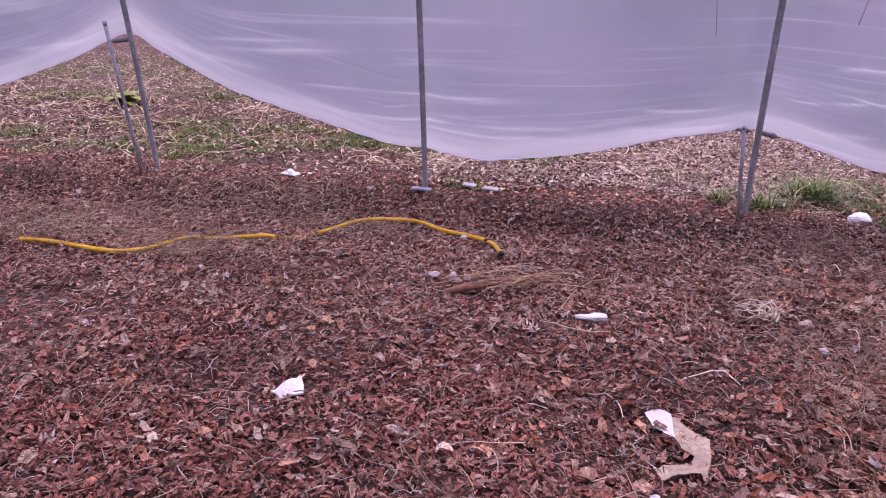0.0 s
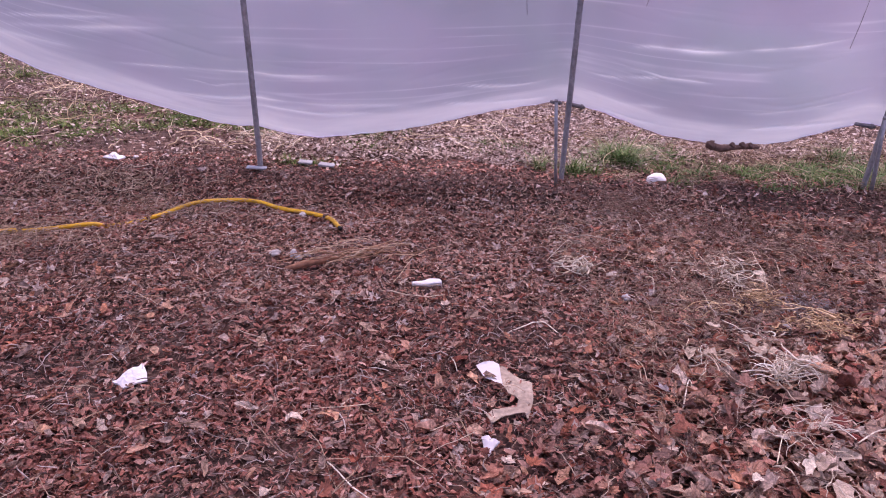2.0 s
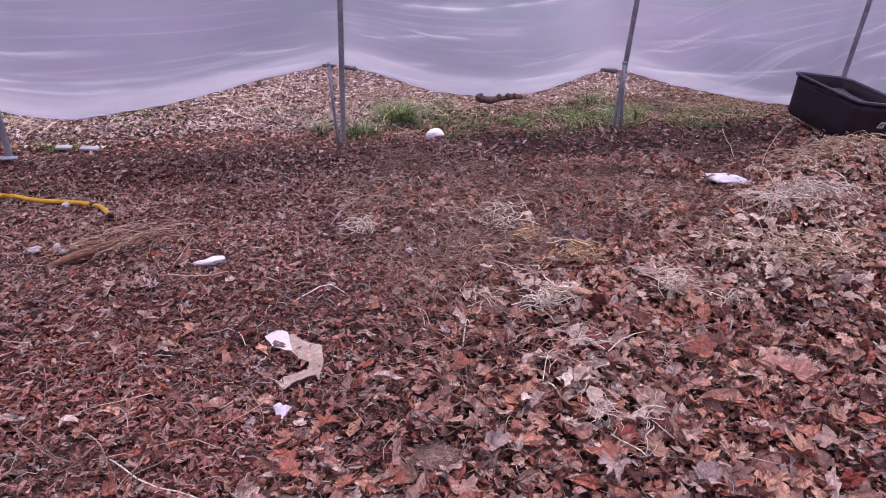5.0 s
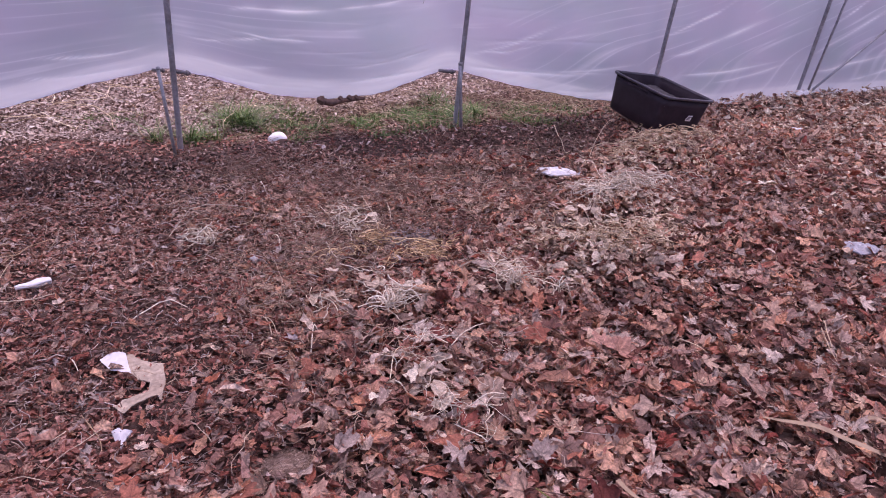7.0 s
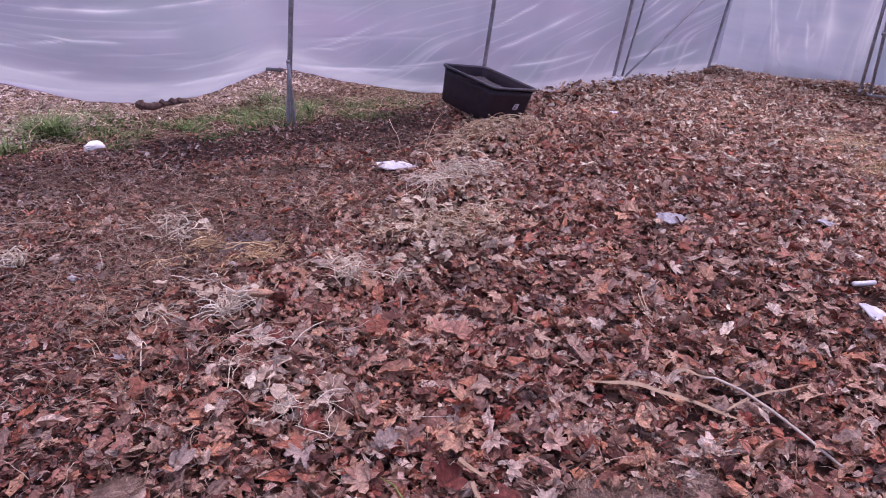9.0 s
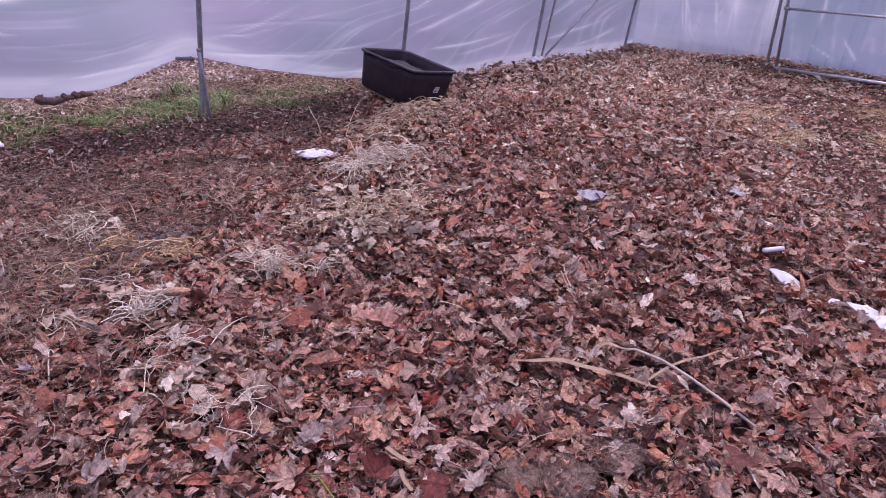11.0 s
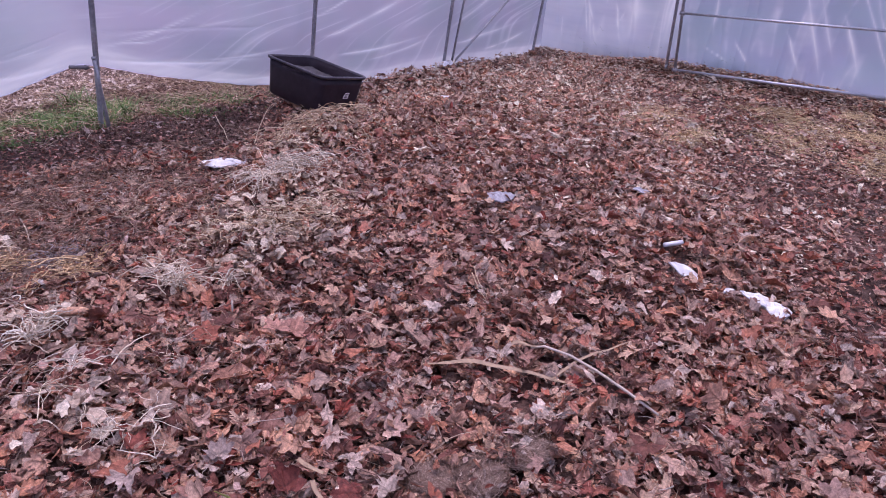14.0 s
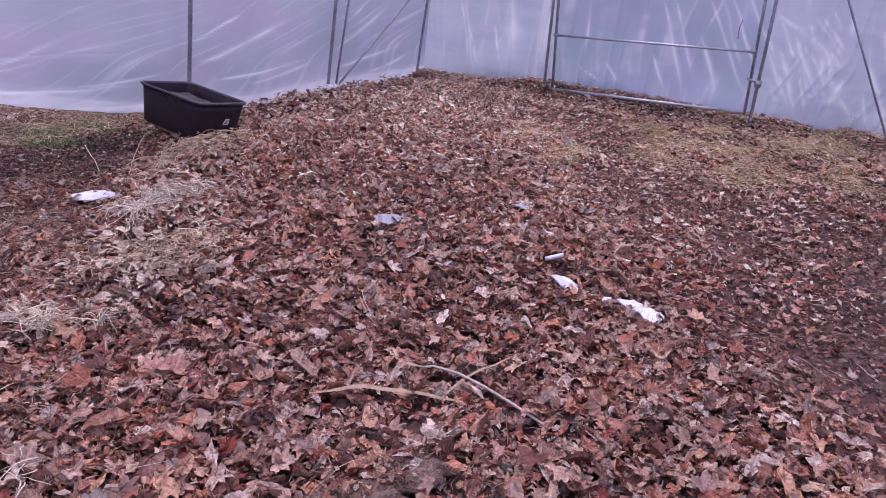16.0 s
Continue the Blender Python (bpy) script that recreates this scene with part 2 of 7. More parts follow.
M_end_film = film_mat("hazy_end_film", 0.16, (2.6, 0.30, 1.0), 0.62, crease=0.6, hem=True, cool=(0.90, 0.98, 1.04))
M_roof_film = film_mat("clear_roof_film", 0.60, (0.6, 0.6, 0.6), 0.85, crease=0.3)
M_hem = film_mat("rolled_hem_film", 0.10, (0.5, 9.0, 1.0), 0.95, face=0.5, crease=0.2, cool=(1.06, 1.0, 0.94))
M_pipe = plain_mat("galvanised_pipe", (0.40, 0.40, 0.43), 0.5, 0.5, 40.0, 0.35, 0.15, (0.25, 0.245, 0.26))
M_dark_pipe = plain_mat("dark_grimy_pipe", (0.24, 0.22, 0.225), 0.6, 0.3, 40.0, 0.4, 0.2)
M_bright_pipe = plain_mat("bright_galvanised_pipe", (0.60, 0.60, 0.63), 0.38, 0.8, 40.0, 0.2, 0.1)
M_dark = plain_mat("black_rubber", (0.02, 0.02, 0.022), 0.6, 0, 30.0, 0.3)
M_tub = plain_mat("black_plastic_tub", (0.029, 0.018, 0.026), 0.50, 0, 18.0, 0.4, 0.12, (0.034, 0.021, 0.030), 0.25)
# paler than the tub: the rim's edge highlight is in this colour
M_rim = plain_mat("lit_black_rim", (0.075, 0.066, 0.082), 0.38, 0, 30.0, 0.5, 0.15, (0.12, 0.105, 0.125))
# this grey carries the sheen on the tub's inner wall
M_inner_sheen = plain_mat("tub_inner_sheen", (0.075, 0.068, 0.078), 0.6, 0, 60.0, 0.6, 0.8, (0.13, 0.115, 0.125))
M_white = plain_mat("white_plastic_rag", (0.80, 0.79, 0.80), 0.45, 0, 22.0, 0.15, 0.3, (0.62, 0.58, 0.60))
M_paper = plain_mat("white_paper", (0.72, 0.69, 0.72), 0.8, 0, 30.0, 0.12, 0.3, (0.62, 0.58, 0.58))
M_card = plain_mat("damp_tan_cardboard", (0.54, 0.43, 0.33), 0.85, 0, 45.0, 0.45, 0.7, (0.40, 0.30, 0.23))
M_hose = plain_mat("yellow_hose", (0.72, 0.40, 0.015), 0.45, 0, 24.0, 0.3, 0.1, (0.55, 0.29, 0.03))
M_bark = plain_mat("reddish_bark", (0.42, 0.20, 0.12), 0.85, 0, 45.0, 0.5, 0.8, (0.26, 0.12, 0.08))
M_rotten = plain_mat("rotten_wood", (0.21, 0.125, 0.10), 0.9, 0, 40.0, 0.5, 0.9)
M_stone = plain_mat("pale_stone", (0.62, 0.57, 0.55), 0.75, 0, 30.0, 0.3, 0.4)
M_concrete = plain_mat("weathered_slab", (0.36, 0.35, 0.36), 0.8, 0, 35.0, 0.25, 0.4)
M_cane = plain_mat("bleached_cane", (0.60, 0.50, 0.42), 0.55, 0, 30.0, 0.3, 0.2, (0.46, 0.35, 0.27))
M_blade = plain_mat("dry_reed_leaf", (0.40, 0.275, 0.175), 0.65, 0, 30.0, 0.35, 0.3, (0.34, 0.23, 0.15))
M_clod = plain_mat("dark_soil_clod", (0.13, 0.078, 0.064), 0.95, 0, 40.0, 0.5, 1.0, (0.08, 0.048, 0.04))
M_grey = plain_mat("grimy_plastic_rag", (0.46, 0.44, 0.47), 0.5, 0, 30.0, 0.3, 0.3, (0.32, 0.29, 0.30))


# ---------------------------------------------------------------- mesh helpers
def mesh_np(name, V, F, mat, smooth=False):
    """A mesh object from numpy vertices and equal-sided faces."""
    me = bpy.data.meshes.new(name)
    me.vertices.add(len(V))
    me.vertices.foreach_set("co", np.ascontiguousarray(V, dtype=np.float32).ravel())
    me.loops.add(F.size)
    me.loops.foreach_set("vertex_index", np.ascontiguousarray(F, dtype=np.int32).ravel())
    me.polygons.add(len(F))
    me.polygons.foreach_set("loop_start", np.arange(len(F), dtype=np.int32) * F.shape[1])
    me.update(calc_edges=True)
    me.validate()
    if smooth:
        me.polygons.foreach_set("use_smooth", np.ones(len(F), dtype=bool))
    me.materials.append(mat)
    return new(name, me)


def set_uv(ob, u, v, layer_name="sheet"):
    """A UV layer from one (u, v) for each vertex."""
    me = ob.data
    layer = me.uv_layers.new(name=layer_name)
    li = np.empty(len(me.loops), dtype=np.int32)
    me.loops.foreach_get("vertex_index", li)
    uv = np.stack([np.ravel(u), np.ravel(v)], -1)[li]
    layer.data.foreach_set("uv", uv.astype(np.float32).ravel())


def part(name, bm, material, parent=None, label="", smooth=True):
    me = bpy.data.meshes.new(name)
    bmesh.ops.recalc_face_normals(bm, faces=bm.faces)
    bm.to_mesh(me)
    bm.free()
    me.materials.append(material)
    if smooth:
        me.polygons.foreach_set("use_smooth", np.ones(len(me.polygons), dtype=bool))
    ob = new(name, me)
    if parent:
        ob.parent = parent
    if label:
        ob["label"] = label
    return ob


def empty(name, m=None):
    e = new(name)
    e.empty_display_size = 0.1
    if m is not None:
        e.matrix_basis = m
    return e


def tube(path, radii, sides=10, bm=None, caps=True, wobble=0.0):
    """A swept round tube along a list of points."""
    bm = bm or bmesh.new()
    pts = [Vector(p) for p in path]
    if isinstance(radii, (int, float)):
        radii = [radii] * len(pts)
    rings, side = [], None
    for i, p in enumerate(pts):
        d = (pts[min(i + 1, len(pts) - 1)] - pts[max(i - 1, 0)]).normalized()
        if side is None:
            side = d.cross(Vector((0.31, 0.77, 0.55))).normalized()
        side = (side - d * side.dot(d)).normalized()
        up = d.cross(side)
        ring = []
        for k in range(sides):
            a = 2 * math.pi * k / sides
            r = radii[i] * (1 + wobble * noise.noise(p * 30 + Vector((k * 3.1, 0, 0))))
            ring.append(bm.verts.new(p + (side * math.cos(a) + up * math.sin(a)) * r))
        rings.append(ring)
    for a, b in zip(rings, rings[1:]):
        for k in range(sides):
            bm.faces.new((a[k], a[(k + 1) % sides], b[(k + 1) % sides], b[k]))
    if caps:
        bm.faces.new(rings[0][::-1])
        bm.faces.new(rings[-1])
    return bm


def spline(points, n):
    """Catmull-Rom through the points, n steps a span."""
    P = [np.array(p, float) for p in points]
    P = [2 * P[0] - P[1]] + P + [2 * P[-1] - P[-2]]
    out = []
    for i in range(1, len(P) - 2):
        for k in range(n):
            t = k / n
            a, b, c, d = P[i - 1:i + 3]
            out.append(0.5 * (2 * b + (c - a) * t + (2 * a - 5 * b + 4 * c - d) * t * t + (3 * b - a - 3 * c + d) * t ** 3))
    out.append(P[-2])
    return out


def smooth01(a, b, v):
    t = np.clip((np.asarray(v, float) - a) / (b - a), 0, 1)
    return t * t * (3 - 2 * t)


def value_noise(x, y, seed):
    """Smooth lattice noise in -1..1."""
    def h(i, j):
        v = np.sin(i * 127.1 + j * 311.7 + seed * 74.7) * 43758.5453
        return (v - np.floor(v)) * 2 - 1
    x, y = np.asarray(x, float), np.asarray(y, float)
    i, j = np.floor(x), np.floor(y)
    u, v = x - i, y - j
    u, v = u * u * (3 - 2 * u), v * v * (3 - 2 * v)
    return (h(i, j) * (1 - u) + h(i + 1, j) * u) * (1 - v) + (h(i, j + 1) * (1 - u) + h(i + 1, j + 1) * u) * v


def gh(x, y):
    """Height of the ground."""
    x, y = np.asarray(x, float), np.asarray(y, float)
    z = np.interp(x, [-3.7, -1.85, 0.0, 1.85, 3.0], [0.105, 0.105, 0.062, 0.060, 0.04]) * smooth01(4.02, 4.42, y) * smooth01(7.0, 5.5, x)
    z = z + 0.15 * smooth01(7.02, 7.52, x) * smooth01(9.5, 8.0, x) * (1 - 0.6 * smooth01(2.8, 3.8, y))
    z = z + 0.09 * np.exp(-(((x - 3.0) / 0.38) ** 2 + ((y - 3.46) / 0.17) ** 2))
    z = z + 0.12 * np.exp(-(((x - 3.12) / 0.30) ** 2 + ((y - 3.98) / 0.28) ** 2))
    z = z + 0.06 * np.exp(-(((x - 2.88) / 0.16) ** 2 + ((y - 3.78) / 0.22) ** 2))
    z = z + 0.05 * np.exp(-(((x - 2.0) / 0.35) ** 2 + ((y - 2.85) / 0.2) ** 2))
    near = np.exp(-((x / 14.0) ** 4 + (y / 14.0) ** 4))
    z = z + near * (0.014 * value_noise(x * 1.7, y * 1.7, 1) + 0.010 * value_noise(x * 5, y * 5, 2) + 0.006 * value_noise(x * 14, y * 14, 3))
    return z - 0.035


def g(x, y):
    return float(gh(x, y))


def in_maple(x, y):
    """How much the big maple leaves cover the ground, 0 to 1."""
    d = (y - (2.20 + 0.70 * x)) * 0.82 + 0.25 * value_noise(x * 1.3, y * 1.3, 51)
    left = smooth01(0.30, -0.60, d)
    right = smooth01(-0.05, 0.5, y - (-1.9 + 0.68 * x) + 0.3 * value_noise(x * 1.1, y * 1.1, 52))
    far = 1 - 0.45 * smooth01(5.0, 7.0, x)
    return left * (0.25 + 0.75 * right) * far


def top(x, y):
    """Height of the litter lying on the ground."""
    return float(gh(x, y)) + 0.03 + 0.04 * float(in_maple(x, y))


# ---------------------------------------------------------------- ground
def axis_steps(lo, hi, step, far):
    a = list(np.arange(lo, hi + step / 2, step))
    d, left, right = step, [], []
    x = hi
    while x < far:
        d *= 1.3
        x += d
        right.append(x)
    d, x = step, lo
    while x > -far:
        d *= 1.3
        x -= d
        left.append(x)
    return np.array(left[::-1] + a + right)


gx, gy = axis_steps(-5.5, 7.6, 0.05, 900.0), axis_steps(-0.9, 6.2, 0.05, 900.0)
GX, GY = np.meshgrid(gx, gy)
GZ = gh(GX, GY)
idx = np.arange(GX.size).reshape(GX.shape)
quads = np.stack([idx[:-1, :-1], idx[:-1, 1:], idx[1:, 1:], idx[1:, :-1]], -1).reshape(-1, 4)
ground = mesh_np("ground", np.stack([GX, GY, GZ], -1).reshape(-1, 3), quads, M_ground, smooth=True)
tagged(ground, "dark brown soil with leaf mulch, reaching beyond the tunnel", "ground", kind="structure")

# ---------------------------------------------------------------- film walls and roof
HEM = [(-8.0, 0.55), (-5.5, 0.42), (-4.76, 0.60), (-4.1, 0.80), (-3.69, 0.97), (-3.34, 0.79), (-3.02, 0.63), (-2.52, 0.48), (-2.05, 0.35),
       (-1.47, 0.275), (-1.01, 0.33), (-0.81, 0.37), (-0.45, 0.46), (-0.05, 0.53), (0.2, 0.47), (0.56, 0.335), (0.93, 0.275), (1.3, 0.285),
       (1.79, 0.44), (2.29, 0.30), (3.05, 0.14), (4.4, 0.0), (7.6, -0.02)]
hem_x, hem_z = np.array(HEM).T
WALL_Y, LEAN, END_X, NEAR_Y, BACK_X = 4.56, 0.10, 7.50, -3.6, -8.0


def hem_at(x):
    return np.mean([np.interp(np.asarray(x) + d, hem_x, hem_z) for d in (-0.06, -0.03, 0, 0.03, 0.06)], axis=0)


def hem_width(x):
    return 0.10 + 0.03 * value_noise(np.asarray(x) * 2.2, 0.3, 21) + 0.035 * smooth01(-1.9, -2.8, x)


def ridge(v, power):
    return (1 - np.abs(v)) ** power


def wall_folds(x, s):
    """Creases of the side curtain: long and level near the hem, slanting towards the far corner."""
    slant = np.where(x > 2.0, 0.22 * (x - 2.0), 0.0)
    q = s - slant + 0.06 * value_noise(x * 0.8, s * 1.5, 11)
    f = -0.020 * ridge(value_noise(x * 0.50, q * 6.0, 12), 14) - 0.014 * ridge(value_noise(x * 0.9 + 5, q * 12.0, 13), 16) - 0.008 * ridge(value_noise(x * 1.7 + 9, q * 5.0 + x * 0.5, 15), 18)
    f = 0.10 * f * (0.45 + 0.55 * smooth01(0.95, 0.1, s)) + 0.05 * value_noise(x * 0.7, s * 1.2, 14)
    return f


SIDE, END_WALL = [], []


def crease(wall, u0, z0, u1, z1, width, sag=0.02):
    """A standing fold of a film wall, thinning out to its ends."""
    wall.append((u0, z0, u1, z1, width, sag))


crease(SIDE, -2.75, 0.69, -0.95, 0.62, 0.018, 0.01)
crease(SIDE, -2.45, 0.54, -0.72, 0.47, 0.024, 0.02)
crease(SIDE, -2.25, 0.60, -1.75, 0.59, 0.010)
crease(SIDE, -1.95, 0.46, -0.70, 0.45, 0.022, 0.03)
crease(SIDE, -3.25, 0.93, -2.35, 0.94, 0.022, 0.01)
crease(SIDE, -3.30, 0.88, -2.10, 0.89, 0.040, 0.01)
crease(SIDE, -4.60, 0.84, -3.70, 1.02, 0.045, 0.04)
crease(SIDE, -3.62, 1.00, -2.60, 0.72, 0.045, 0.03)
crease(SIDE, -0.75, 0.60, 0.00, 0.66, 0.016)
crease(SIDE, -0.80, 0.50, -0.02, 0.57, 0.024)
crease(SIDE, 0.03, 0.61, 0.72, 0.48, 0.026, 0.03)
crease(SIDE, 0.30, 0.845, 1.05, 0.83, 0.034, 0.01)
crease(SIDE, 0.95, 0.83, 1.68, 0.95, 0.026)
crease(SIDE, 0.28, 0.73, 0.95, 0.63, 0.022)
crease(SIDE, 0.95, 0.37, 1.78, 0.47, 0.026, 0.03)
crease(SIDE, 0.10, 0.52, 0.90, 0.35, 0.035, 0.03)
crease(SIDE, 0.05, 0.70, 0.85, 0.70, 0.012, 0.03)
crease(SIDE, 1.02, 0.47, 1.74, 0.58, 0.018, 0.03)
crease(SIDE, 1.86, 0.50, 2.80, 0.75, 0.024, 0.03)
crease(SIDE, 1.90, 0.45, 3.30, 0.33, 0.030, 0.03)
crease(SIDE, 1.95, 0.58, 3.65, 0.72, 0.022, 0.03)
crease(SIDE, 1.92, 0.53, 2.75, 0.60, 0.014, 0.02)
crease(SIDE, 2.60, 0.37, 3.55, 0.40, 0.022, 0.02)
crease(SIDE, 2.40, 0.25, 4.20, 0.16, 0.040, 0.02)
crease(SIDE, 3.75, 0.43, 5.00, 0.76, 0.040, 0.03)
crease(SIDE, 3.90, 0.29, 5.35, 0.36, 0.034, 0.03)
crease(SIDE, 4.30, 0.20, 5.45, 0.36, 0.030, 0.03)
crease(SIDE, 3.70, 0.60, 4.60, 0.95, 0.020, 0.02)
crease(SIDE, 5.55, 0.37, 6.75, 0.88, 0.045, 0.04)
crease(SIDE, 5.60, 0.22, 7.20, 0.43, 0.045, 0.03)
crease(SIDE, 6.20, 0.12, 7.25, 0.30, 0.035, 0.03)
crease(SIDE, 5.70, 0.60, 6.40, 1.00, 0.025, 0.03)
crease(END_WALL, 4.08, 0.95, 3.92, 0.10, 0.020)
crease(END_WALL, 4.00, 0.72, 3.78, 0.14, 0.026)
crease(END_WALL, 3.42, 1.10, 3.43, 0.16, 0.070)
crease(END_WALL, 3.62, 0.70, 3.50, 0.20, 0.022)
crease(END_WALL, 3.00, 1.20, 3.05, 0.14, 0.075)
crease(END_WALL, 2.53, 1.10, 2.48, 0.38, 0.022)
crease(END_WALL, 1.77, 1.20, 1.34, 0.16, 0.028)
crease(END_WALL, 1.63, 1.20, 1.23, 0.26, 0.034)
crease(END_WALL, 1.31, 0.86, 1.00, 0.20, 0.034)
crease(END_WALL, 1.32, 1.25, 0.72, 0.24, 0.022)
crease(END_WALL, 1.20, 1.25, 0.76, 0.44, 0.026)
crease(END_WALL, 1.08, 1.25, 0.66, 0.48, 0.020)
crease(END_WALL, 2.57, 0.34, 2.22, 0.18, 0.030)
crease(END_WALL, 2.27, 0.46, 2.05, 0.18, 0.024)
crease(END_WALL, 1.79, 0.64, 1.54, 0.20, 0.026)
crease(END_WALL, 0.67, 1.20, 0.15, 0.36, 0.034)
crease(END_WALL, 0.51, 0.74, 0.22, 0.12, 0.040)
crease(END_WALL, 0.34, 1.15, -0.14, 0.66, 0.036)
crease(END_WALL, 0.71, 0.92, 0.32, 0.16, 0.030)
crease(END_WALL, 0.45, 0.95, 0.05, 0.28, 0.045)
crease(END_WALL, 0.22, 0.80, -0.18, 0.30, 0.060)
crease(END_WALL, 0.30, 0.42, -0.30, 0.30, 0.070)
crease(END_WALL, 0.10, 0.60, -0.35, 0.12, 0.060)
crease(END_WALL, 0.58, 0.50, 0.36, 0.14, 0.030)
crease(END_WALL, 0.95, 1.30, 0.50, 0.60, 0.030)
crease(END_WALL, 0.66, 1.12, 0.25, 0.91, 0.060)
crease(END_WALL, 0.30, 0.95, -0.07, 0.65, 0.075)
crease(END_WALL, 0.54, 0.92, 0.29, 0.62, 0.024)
crease(END_WALL, 0.30, 0.68, 0.19, 0.40, 0.040)
crease(END_WALL, 0.39, 0.46, 0.23, 0.16, 0.040)
crease(END_WALL, 0.24, 1.14, -0.08, 0.78, 0.028)
crease(END_WALL, 0.25, 0.56, 0.03, 0.44, 0.024)
crease(END_WALL, -0.07, 0.60, 0.00, 0.26, 0.080)
crease(END_WALL, 0.16, 1.20, 0.03, 0.97, 0.022)
crease(END_WALL, 4.05, 0.95, 3.85, 0.12, 0.045)
crease(END_WALL, 3.44, 1.10, 3.34, 0.16, 0.110)
crease(END_WALL, 3.48, 0.66, 3.58, 0.40, 0.030)
crease(END_WALL, 2.96, 1.10, 3.00, 0.14, 0.120)


# the loose film gathered beside the gate
r3 = np.random.default_rng(19)
for k in range(20):
    y0, z0 = r3.uniform(-0.45, 0.62), r3.uniform(0.45, 1.25)
    drop = r3.uniform(0.18, 0.45)
    crease(END_WALL, y0, z0, y0 - drop * r3.uniform(0.2, 0.75), z0 - drop, r3.uniform(0.02, 0.05))


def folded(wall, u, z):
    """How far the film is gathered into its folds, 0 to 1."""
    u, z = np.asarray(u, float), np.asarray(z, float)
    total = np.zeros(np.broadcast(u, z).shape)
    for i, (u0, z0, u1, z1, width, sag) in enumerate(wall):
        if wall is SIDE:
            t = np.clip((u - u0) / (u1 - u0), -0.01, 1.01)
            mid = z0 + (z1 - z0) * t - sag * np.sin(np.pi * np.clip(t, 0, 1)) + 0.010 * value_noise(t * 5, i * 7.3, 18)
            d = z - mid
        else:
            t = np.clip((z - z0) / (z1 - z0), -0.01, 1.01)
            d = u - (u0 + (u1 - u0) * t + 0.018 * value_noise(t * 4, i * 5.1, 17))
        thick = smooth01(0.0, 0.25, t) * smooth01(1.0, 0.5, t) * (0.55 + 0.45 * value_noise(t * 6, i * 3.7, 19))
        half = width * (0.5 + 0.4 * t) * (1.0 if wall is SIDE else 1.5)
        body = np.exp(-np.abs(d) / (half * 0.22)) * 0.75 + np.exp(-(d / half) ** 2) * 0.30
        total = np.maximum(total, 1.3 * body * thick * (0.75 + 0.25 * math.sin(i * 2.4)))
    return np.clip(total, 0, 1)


def wall_y(x, z):
    """The curtain's surface."""
    s = z - hem_at(x)
    pull = np.zeros_like(np.asarray(x, float))
    for k in range(-4, 5):
        pull = np.maximum(pull, np.exp(-((x - k * 1.83) / 0.10) ** 2))
    free = WALL_Y - LEAN * z + wall_folds(x, s) - 0.02
    billow = 0.05 * np.sin(np.pi * ((x / 1.83) % 1.0)) * smooth01(0, 0.4, s)
    return free * (1 - pull) + (WALL_Y + 0.005 - LEAN * z) * pull + billow - 0.010 * folded(SIDE, x, z) * (1 - pull)


xs = np.arange(BACK_X, END_X + 0.001, 0.04)
ts = np.concatenate([np.linspace(0, 1.15, 180), np.linspace(1.2, 2.0, 9)])
WX, WS = np.meshgrid(xs, ts)
WH = hem_at(WX)
WZ = WH + (2.0 - WH) * (WS / 2.0)
idx = np.arange(WX.size).reshape(WX.shape)
quads = np.stack([idx[:-1, :-1], idx[:-1, 1:], idx[1:, 1:], idx[1:, :-1]], -1).reshape(-1, 4)
wall_north = mesh_np("wall_north", np.stack([WX, wall_y(WX, WZ), WZ], -1).reshape(-1, 3), quads, M_wall_film, smooth=True)
rise = WZ - WH
level = rise + 0.85 * (WH - 0.35) * smooth01(0.0, 0.5, rise)
set_uv(wall_north, WX, level - np.where(WX > 2.2, 0.30 * (WX - 2.2), 0.0) + 0.08 * value_noise(WX * 0.7, WZ * 1.3, 16))
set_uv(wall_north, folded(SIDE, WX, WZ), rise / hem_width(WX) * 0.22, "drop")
tagged(wall_north, "hazy white plastic side curtain with creases and a lifted hem", "tunnel wall", kind="structure")

# rolled edge along the curtain's foot
hx = np.arange(BACK_X, 4.3, 0.03)
hz = hem_at(hx)
bm = tube([(x, float(wall_y(x, z)) - 0.002, z + 0.002 * math.sin(x * 40)) for x, z in zip(hx, hz)], [0.0030 + 0.0016 * float(value_noise(x * 4, 0.2, 23)) for x in hx], 6)
hem = part("hem", bm, M_hem, wall_north, "rolled milky hem of the curtain")
set_uv(hem, [v.co.x for v in hem.data.vertices], [v.co.z for v in hem.data.vertices])

# far end wall, with hanging vertical folds
ys = np.concatenate([np.arange(NEAR_Y, -0.9, 0.05), np.arange(-0.9, 4.60, 0.010)])
zs = np.concatenate([np.linspace(-0.05, 1.4, 60), np.linspace(1.5, 3.8, 14)])
EY, EZ = np.meshgrid(ys, zs)
lean_u = EY + 0.10 * (EZ - 0.6) * smooth01(2.5, 0.5, EY)
bunch = smooth01(0.9, 0.1, EY) * smooth01(1.3, 0.2, EZ)


